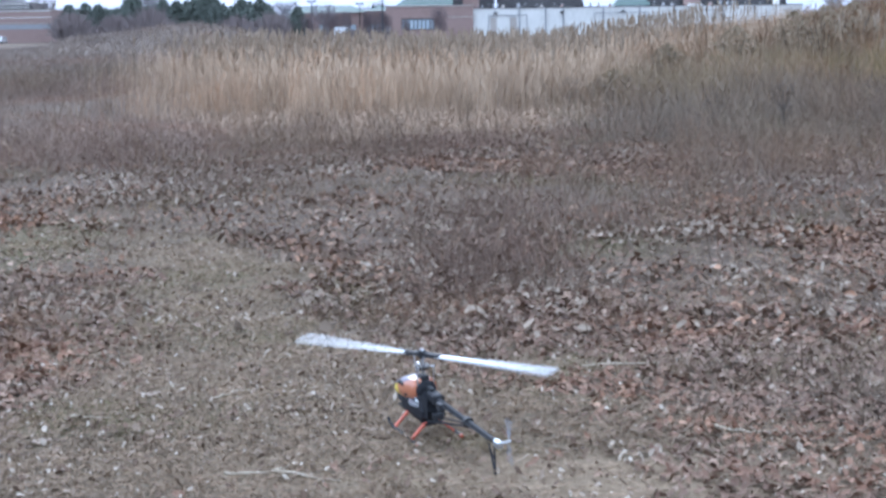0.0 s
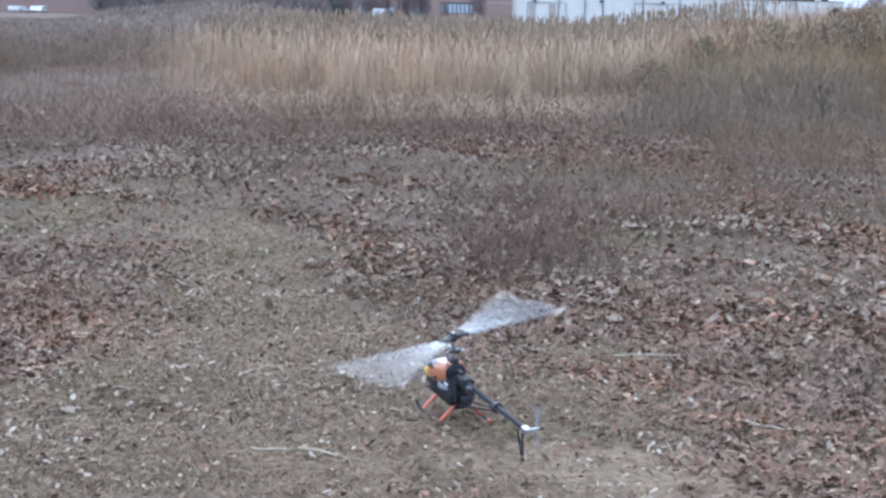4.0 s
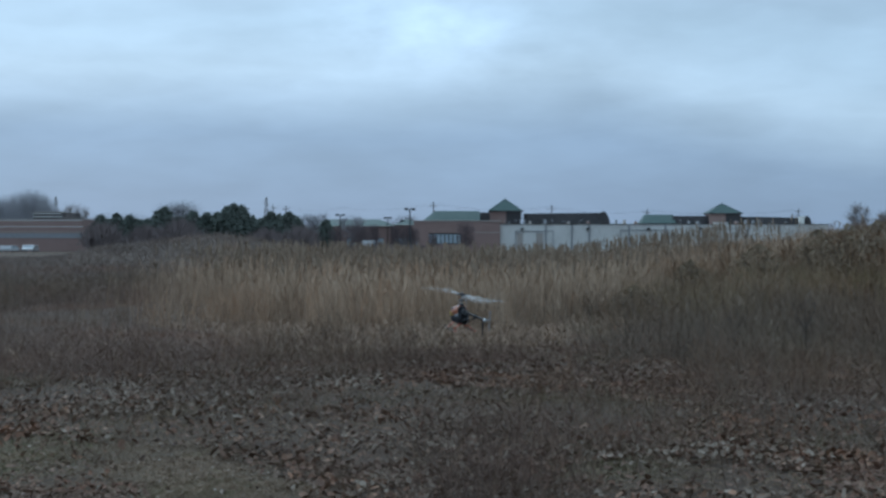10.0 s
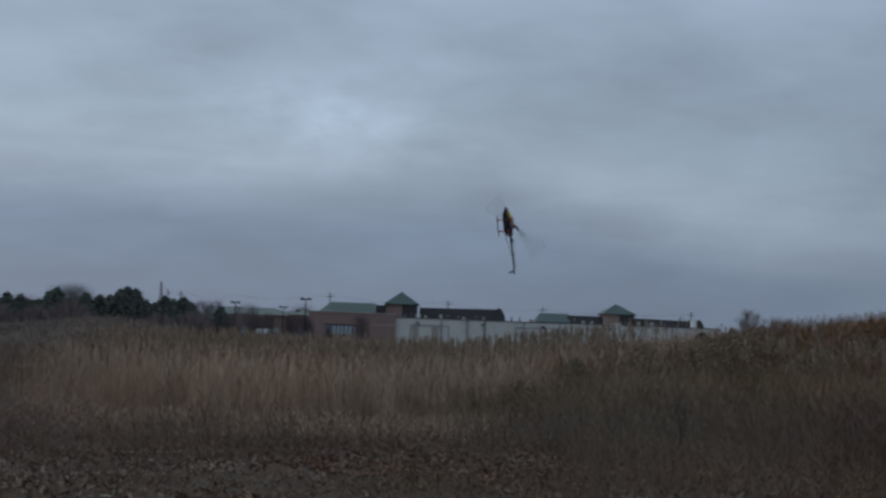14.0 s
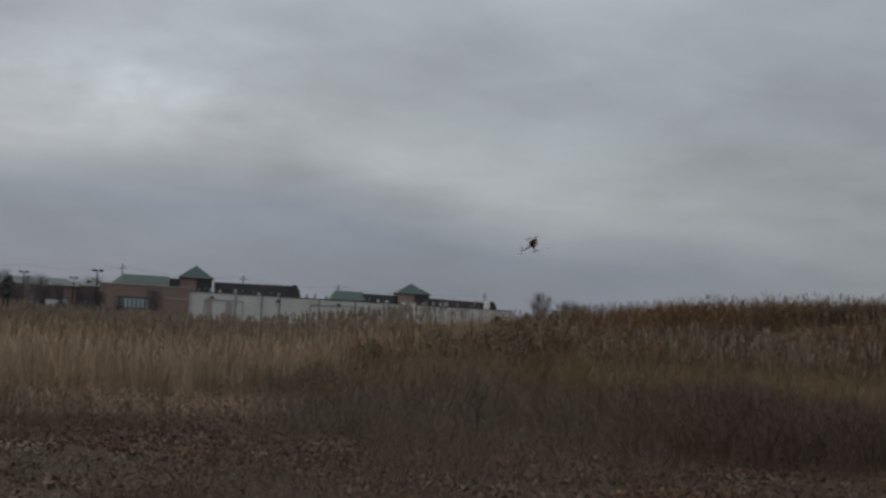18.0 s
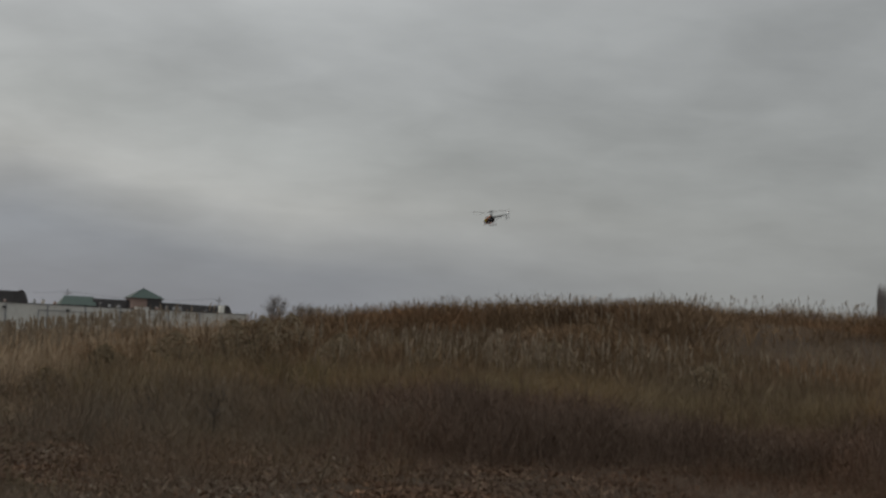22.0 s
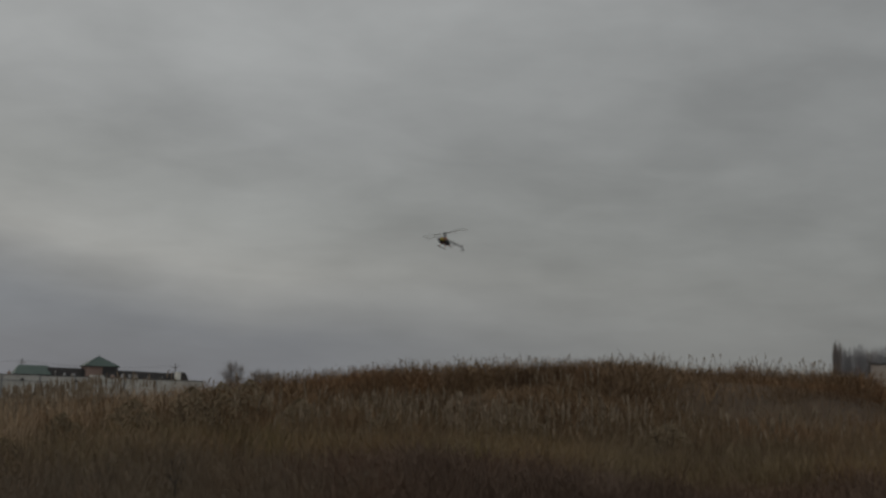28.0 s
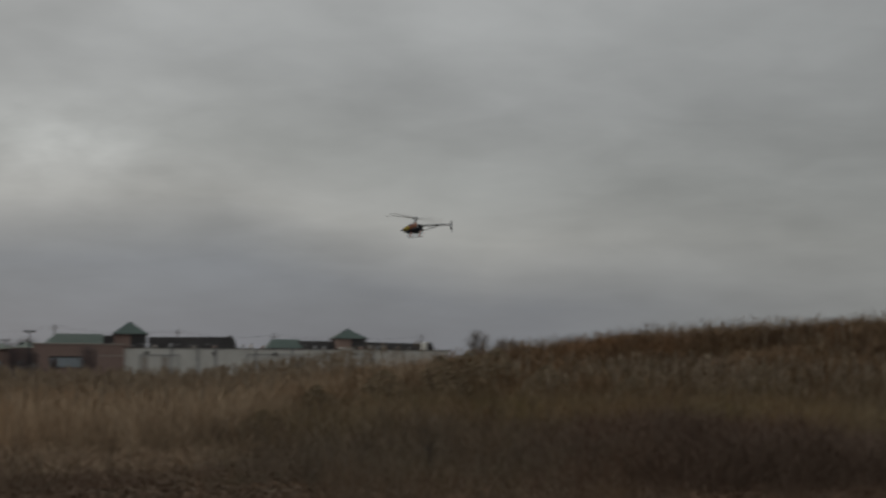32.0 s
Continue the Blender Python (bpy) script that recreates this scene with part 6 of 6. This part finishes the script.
    # main rotor
    rot = part("main_rotor", tb((0, 0, -0.012), (0, 0, 0.016), 0.012, n=12), M_BLACKPLASTIC, h, "rotor head with two white blades")
    rot.matrix_basis = pose(0, 0, 0.135 * S)
    part("head_block", bx(-0.018, 0.018, -0.012, 0.012, -0.008, 0.012, 0.003), M_BLACKPLASTIC, rot)
    for k in (1, -1):
        part("blade_grip", bx(min(k * 0.014, k * 0.07), max(k * 0.014, k * 0.07), -0.011, 0.011, -0.007, 0.008, 0.002), M_BLACKPLASTIC, rot)
        part("pitch_link", tb((k * 0.02, 0.024, 0.0), (k * 0.012, 0.03, -0.042), 0.0025, n=5), M_ALLOY, rot)
        loops = []
        for q, lead, chord in ((0.055, 0.012, 0.024), (0.08, 0.018, 0.036), (0.11, 0.02, 0.04), (0.33, 0.02, 0.04), (0.5, 0.019, 0.039), (0.518, 0.012, 0.028)):
            sec = [(lead, 0), (lead - chord * 0.25, 0.0028), (lead - chord, 0.0004), (lead - chord * 0.25, -0.0028)]
            loops.append([V(k * q, k * yy, zz + yy * 0.09) for yy, zz in sec])
        part("rotor_blade", rings_mesh(B(), loops), M_BLADE, rot, "long white main blade", True)
    # tail rotor
    tail = part("tail_rotor", tb((0, 0.0, 0), (0, -0.03, 0), 0.005, n=8), M_ALLOY, h, "small tail rotor hub with two pale blades")
    tail.matrix_basis = pose(-0.592 * S, -0.014 * S, 0.004 * S)
    for k in (1, -1):
        loops = []
        for q, lead, chord in ((0.012, 0.007, 0.014), (0.03, 0.01, 0.02), (0.074, 0.01, 0.02), (0.08, 0.006, 0.013)):
            sec = [(lead, 0), (lead - chord * 0.3, 0.0015), (lead - chord, 0), (lead - chord * 0.3, -0.0015)]
            loops.append([V(k * xx, -0.024 + yy, k * q) for xx, yy in sec])
        part("tail_blade", rings_mesh(B(), loops), M_PIPE, tail, "pale tail blade")
    return h, rot, tail


heli, main_rotor, tail_rotor = helicopter()


# seconds, place and turn of the helicopter
FLIGHT = [
    (0, -0.266, 6.006, 0.197, -4.9, -6.4, 115.7),
    (4.4, -0.266, 6.006, 0.197, -4.9, -6.4, 115.7),
    (5.5, -0.200, 6.636, 0.179, -1.0, -4.3, 113.2),
    (5.8, -0.124, 7.084, 0.344, -3.4, -4.7, 116.9),
    (6.2, -0.126, 7.495, 0.461, -2.6, -3.6, 116.0),
    (6.6, -0.217, 8.036, 0.452, -2.2, -5.2, 116.2),
    (7, -0.302, 8.566, 0.438, 0.3, -4.3, 113.2),
    (7.4, -0.250, 9.794, 0.778, 3.5, -6.1, 117.3),
    (7.8, -0.202, 10.950, 1.050, -1.3, -3.9, 119.5),
    (8.2, -0.124, 11.521, 1.126, -0.3, -1.8, 118.4),
    (8.6, -0.069, 12.263, 1.112, 0.9, -2.9, 117.2),
    (9, -0.086, 13.196, 1.001, -0.2, -3.1, 117.5),
    (9.4, -0.173, 14.014, 0.685, -0.1, -2.9, 112.9),
    (9.8, -0.138, 14.578, 0.852, 2.4, -6.0, 110.2),
    (10.2, -0.253, 15.629, 1.068, 0.1, -4.7, 109.9),
    (10.6, -0.263, 16.432, 1.293, 1.6, -4.7, 110.8),
    (11, -0.337, 16.626, 1.165, 2.6, -4.4, 110.4),
    (11.4, -0.354, 16.913, 1.314, 2.5, -6.3, 109.9),
    (11.6, -0.334, 16.810, 1.387, -9.7, -12.9, 113.3),
    (11.7, -0.318, 16.593, 1.656, -4.1, -43.0, 112.0),
    (11.8, -0.303, 16.376, 1.925, 11.9, -72.5, 99.3),
    (12, -0.058, 15.642, 2.288, 84.8, -85.6, 42.5),
    (12.2, 0.131, 14.835, 2.500, 168.7, -65.2, -47.6),
    (12.4, 0.210, 14.294, 2.667, 142.7, -28.4, -5.5),
    (12.6, 0.199, 14.258, 2.792, 144.8, 22.3, 23.2),
    (12.8, 0.218, 14.808, 2.917, 159.6, 59.7, 37.9),
    (13, 0.452, 15.958, 3.024, -152.8, 74.6, 86.4),
    (13.2, 0.751, 17.486, 2.836, -4.9, 68.7, -134.9),
    (13.4, 1.092, 18.920, 2.556, 12.1, 36.9, -113.5),
    (13.6, 1.321, 20.069, 2.488, 0.5, 2.5, -116.0),
    (13.8, 1.535, 21.207, 2.789, -3.7, -28.6, -110.3),
    (13.9, 1.740, 21.903, 2.966, -0.6, -58.0, -120.4),
    (14, 1.946, 22.599, 3.143, 63.6, -82.7, 169.3),
    (14.2, 2.613, 24.062, 3.278, -107.6, -82.3, -23.7),
    (14.4, 3.020, 25.256, 3.142, -145.2, -75.9, 10.8),
    (14.6, 3.443, 25.978, 2.869, 165.6, -50.8, 52.0),
    (14.8, 3.672, 26.286, 2.791, -174.4, -13.4, 63.5),
    (15, 3.969, 26.386, 2.903, 171.5, 10.2, 60.0),
    (15.2, 4.405, 26.466, 3.357, -172.1, 34.4, 108.7),
    (15.3, 4.594, 26.554, 3.555, 160.4, 7.0, 126.3),
    (15.4, 4.782, 26.641, 3.752, 126.1, -8.1, 154.4),
    (15.5, 4.835, 26.773, 3.919, 116.6, -52.9, 178.4),
    (15.9, 5.397, 28.855, 3.979, 113.4, -59.0, 165.4),
    (16.3, 5.958, 30.936, 4.039, 113.0, -65.4, 150.1),
    (16.7, 6.519, 33.018, 4.099, 117.8, -71.5, 130.0),
    (17.1, 7.080, 35.100, 4.160, 132.9, -76.3, 99.8),
    (17.5, 7.642, 37.181, 4.220, 160.8, -77.7, 56.9),
    (17.6, 7.776, 37.213, 4.080, -167.1, -83.2, 28.1),
    (17.8, 8.119, 37.244, 3.686, 177.0, -63.9, 46.7),
    (18, 8.370, 37.118, 3.649, 167.8, -15.7, 53.5),
    (18.2, 8.677, 36.619, 4.114, -178.0, 16.8, 57.3),
    (18.3, 8.786, 36.200, 4.432, 178.5, 28.2, 85.0),
    (18.4, 8.894, 35.780, 4.751, -178.2, 39.6, 116.0),
    (18.5, 8.870, 35.394, 4.993, -152.8, 9.3, 156.5),
    (18.6, 8.845, 35.008, 5.235, -150.6, -28.5, -174.4),
    (18.8, 9.336, 34.601, 5.829, -136.3, -58.4, 179.8),
    (18.9, 9.737, 34.709, 5.972, -131.6, -22.8, 164.5),
    (19, 10.138, 34.817, 6.115, -136.2, 12.7, 152.9),
    (19.1, 10.558, 35.158, 6.156, -142.1, 47.8, 139.0),
    (19.2, 10.977, 35.499, 6.196, 163.5, 75.5, 78.3),
    (19.3, 11.353, 35.895, 6.089, 118.0, 49.3, 4.2),
    (19.4, 11.730, 36.291, 5.982, 124.8, 17.9, -24.1),
    (19.5, 12.107, 36.670, 5.758, 133.9, -18.1, -32.6),
    (19.6, 12.485, 37.048, 5.534, 155.6, -50.9, -54.1),
    (19.8, 13.224, 38.031, 4.992, -121.0, -82.4, -133.5),
    (20, 14.072, 39.618, 4.072, 2.9, -66.8, 102.8),
    (20.2, 15.118, 41.532, 3.540, -13.9, -15.3, 98.2),
    (20.4, 15.883, 42.714, 3.578, -9.6, -3.5, 105.2),
    (20.6, 15.985, 42.608, 3.585, -3.7, 4.0, 99.0),
    (20.8, 15.873, 41.979, 3.620, -5.2, 6.6, 97.5),
    (21, 15.780, 41.506, 3.516, -2.6, 2.1, 100.8),
    (21.2, 15.483, 40.738, 3.500, -13.4, -5.5, 100.5),
    (21.4, 14.965, 39.506, 3.754, -13.2, -12.7, 100.3),
    (21.6, 14.513, 38.556, 4.080, -15.7, -14.0, 99.3),
    (21.8, 14.116, 38.002, 4.420, -7.8, -7.8, 103.2),
    (22, 13.765, 36.693, 4.702, 4.1, 4.0, 107.0),
    (22.2, 12.763, 34.255, 4.927, -1.8, 4.4, 95.0),
    (22.267, 12.422, 33.324, 4.942, -9.1, 5.5, 153.2),
    (22.333, 12.082, 32.392, 4.956, -12.1, 12.2, -148.4),
    (22.4, 11.741, 31.460, 4.971, -7.6, 18.2, -88.4),
    (22.6, 10.874, 29.504, 4.933, -3.1, -4.4, -56.2),
    (22.7, 10.666, 29.166, 4.761, 1.2, -9.0, -104.7),
    (22.8, 10.459, 28.829, 4.589, 7.6, -8.9, -153.6),
    (22.9, 10.496, 29.009, 4.608, 10.8, -2.9, 150.5),
    (23, 10.534, 29.189, 4.627, 7.6, 3.2, 94.9),
    (23.067, 10.586, 29.481, 4.653, 3.0, 7.2, 49.3),
    (23.133, 10.639, 29.774, 4.679, -3.2, 6.7, 3.4),
    (23.2, 10.691, 30.066, 4.705, -7.1, 2.0, -42.1),
    (23.267, 10.761, 30.254, 4.768, 0.5, -4.1, 0.9),
    (23.333, 10.830, 30.441, 4.831, 1.9, -13.8, 44.0),
    (23.4, 10.899, 30.628, 4.894, -4.1, -21.7, 89.0),
    (23.5, 10.903, 30.630, 5.049, -18.8, -10.1, 133.7),
    (23.6, 10.908, 30.633, 5.203, -21.4, 8.1, 174.3),
    (23.667, 10.852, 30.528, 5.481, -11.9, 36.1, -145.0),
    (23.733, 10.796, 30.424, 5.760, 24.8, 47.1, -83.0),
    (23.8, 10.741, 30.320, 6.039, 54.2, 28.7, -27.4),
    (23.9, 10.615, 30.238, 6.370, 61.8, -21.7, -13.4),
    (24, 10.490, 30.157, 6.701, 49.8, -72.1, 9.8),
    (24.1, 10.452, 30.208, 6.881, -113.2, -51.1, 160.5),
    (24.2, 10.414, 30.259, 7.062, -127.0, 3.9, 156.4),
    (24.3, 10.398, 30.400, 7.146, -151.2, 50.3, 124.2),
    (24.4, 10.383, 30.541, 7.230, 122.3, 52.3, 31.6),
    (24.5, 10.434, 30.697, 7.050, 143.0, 8.8, -7.8),
    (24.9, 10.543, 31.388, 7.106, 177.2, 1.3, -0.5),
    (25.3, 10.651, 32.079, 7.161, -149.4, -8.9, 1.4),
    (25.7, 10.760, 32.770, 7.217, -114.9, -18.4, -2.9),
    (26.1, 10.869, 33.460, 7.273, -77.9, -23.7, -12.5),
    (26.5, 10.978, 34.151, 7.328, -40.0, -22.5, -23.7),
    (26.6, 11.311, 34.151, 7.457, -73.3, 32.3, 7.9),
    (26.7, 11.732, 34.294, 7.474, -11.4, 63.9, 83.5),
    (26.8, 12.153, 34.437, 7.490, 45.2, 29.6, 153.7),
    (26.867, 12.439, 34.639, 7.481, 59.6, 1.5, -176.3),
    (26.933, 12.724, 34.842, 7.473, 58.8, -29.7, -150.2),
    (27, 13.010, 35.045, 7.464, 33.9, -55.5, -106.9),
    (27.1, 13.303, 35.258, 7.284, 27.2, -26.7, -77.7),
    (27.2, 13.596, 35.471, 7.103, 35.3, 1.4, -54.9),
    (27.267, 13.686, 35.426, 6.832, 45.4, 11.6, -97.3),
    (27.333, 13.775, 35.381, 6.560, 45.8, 25.8, -140.8),
    (27.4, 13.865, 35.335, 6.288, 34.1, 35.9, 169.6),
    (27.5, 13.704, 35.098, 5.981, -12.6, 26.1, 111.5),
    (27.6, 13.543, 34.861, 5.673, -32.9, -9.7, 75.5),
    (27.7, 13.261, 34.562, 5.486, -21.0, -10.0, 18.3),
    (27.8, 12.978, 34.264, 5.299, -14.1, -0.4, -37.4),
    (27.9, 12.770, 34.043, 5.342, -4.9, -12.3, -93.0),
    (28, 12.562, 33.822, 5.385, 10.3, -11.1, -150.6),
    (28.1, 12.402, 33.760, 5.581, 16.7, 5.1, 156.7),
    (28.2, 12.242, 33.698, 5.776, 7.2, 19.9, 102.2),
    (28.3, 12.064, 33.789, 5.945, -20.5, 18.4, 42.8),
    (28.4, 11.887, 33.879, 6.115, -34.1, -4.1, -9.1),
    (28.5, 11.841, 34.198, 6.220, -16.3, -46.4, -53.2),
    (28.6, 11.795, 34.518, 6.326, 52.3, -48.2, -142.4),
    (28.7, 11.851, 35.073, 6.291, 64.8, 0.7, -176.6),
    (28.8, 11.908, 35.627, 6.256, 44.5, 47.5, 145.7),
    (28.9, 11.829, 36.114, 6.063, -108.4, 73.6, 1.1),
    (29, 11.749, 36.600, 5.871, -131.7, 17.6, -12.7),
    (29.067, 11.738, 36.563, 5.595, -116.3, -21.5, 11.3),
    (29.133, 11.727, 36.525, 5.319, -119.7, -63.3, 38.3),
    (29.2, 11.715, 36.487, 5.042, 120.6, -67.9, 177.8),
    (29.3, 11.703, 35.821, 4.664, -174.7, -35.8, 119.8),
    (29.4, 11.692, 35.155, 4.285, -156.9, 9.0, 112.0),
    (29.5, 11.693, 34.276, 4.150, 178.1, 22.7, 53.9),
    (29.6, 11.695, 33.398, 4.016, 153.0, 9.1, -4.2),
    (29.7, 11.949, 32.644, 3.979, 169.9, 6.9, 33.4),
    (29.8, 12.203, 31.889, 3.941, -178.0, -5.0, 68.9),
    (29.9, 12.340, 31.413, 3.999, 175.6, -1.6, 124.9),
    (30, 12.477, 30.937, 4.057, 174.8, 5.5, -179.4),
    (30.067, 12.591, 30.663, 4.304, -165.1, 1.7, -139.3),
    (30.133, 12.705, 30.389, 4.551, -151.8, -13.9, -102.0),
    (30.2, 12.819, 30.115, 4.798, -150.8, -34.3, -63.6),
    (30.3, 12.658, 29.798, 5.349, 147.0, -34.5, 4.4),
    (30.4, 12.496, 29.481, 5.899, 116.4, 6.9, 42.8),
    (30.5, 12.135, 29.207, 6.276, 104.6, 23.9, 74.7),
    (30.6, 11.773, 28.932, 6.654, 104.3, 44.3, 109.6),
    (30.667, 11.455, 28.825, 6.808, 96.8, 4.2, 109.7),
    (30.733, 11.136, 28.718, 6.963, 87.7, -35.5, 115.7),
    (30.8, 10.818, 28.611, 7.118, 50.5, -71.1, 150.7),
    (30.867, 10.486, 28.581, 7.065, -35.3, -65.8, -94.4),
    (30.933, 10.153, 28.551, 7.011, -40.3, -36.7, -57.1),
    (31, 9.821, 28.521, 6.958, -26.3, -10.4, -29.6),
    (31.1, 9.393, 28.394, 6.721, -22.2, 29.9, -0.5),
    (31.2, 8.965, 28.267, 6.483, 21.0, 57.5, 59.2),
    (31.267, 8.633, 28.157, 6.245, 44.5, 38.0, 111.8),
    (31.333, 8.302, 28.046, 6.006, 42.8, 13.3, 145.9),
    (31.4, 7.971, 27.936, 5.768, 27.6, -6.5, 179.8),
    (31.5, 7.517, 27.877, 5.400, 15.9, -16.0, -124.5),
    (31.6, 7.063, 27.819, 5.032, 1.2, -11.7, -67.6),
    (31.8, 6.337, 27.898, 4.544, 13.3, 10.8, -71.1),
    (31.9, 5.800, 27.958, 4.339, 10.3, 7.3, -128.9),
    (32, 5.263, 28.018, 4.134, 11.8, 2.9, 173.9),
]


# ---- what moves: the helicopter's flight, and its two rotors
def motions():
    walk(heli, [(row[0], pose(*row[1:])) for row in FLIGHT])
    phases = {0: 37, 2: 154, 4: 124, 6: 40, 12: 58, 13: 60, 14: 58, 15: 60, 16: 60, 17: 60, 18: 60, 19: 10, 20: 10, 21: 66, 22: 70, 24: 90, 48: 90}
    rows_main, rows_tail, spin = [], [], 37.0
    for k in range(64):
        target = 15 * (30, 54, 82)[min(k, 2)]
        gap = (phases.get(k + 1, 40 + 37 * k) - spin) % 180
        total = gap + 180 * ((target - gap) // 180)
        for i in range(15):
            rows_main.append((k / 2 + i / 30, pose(0, 0, 0.135 * S, 0, 0, spin + total * i / 15)))
        spin += total
    rows_main.append((32.0, pose(0, 0, 0.135 * S, 0, 0, spin)))
    for k in range(961):
        rows_tail.append((k / 30, pose(-0.592 * S, -0.014 * S, 0.004 * S, 0, 87.0 * k, 0)))
    walk(main_rotor, rows_main)
    walk(tail_rotor, rows_tail)


motions()
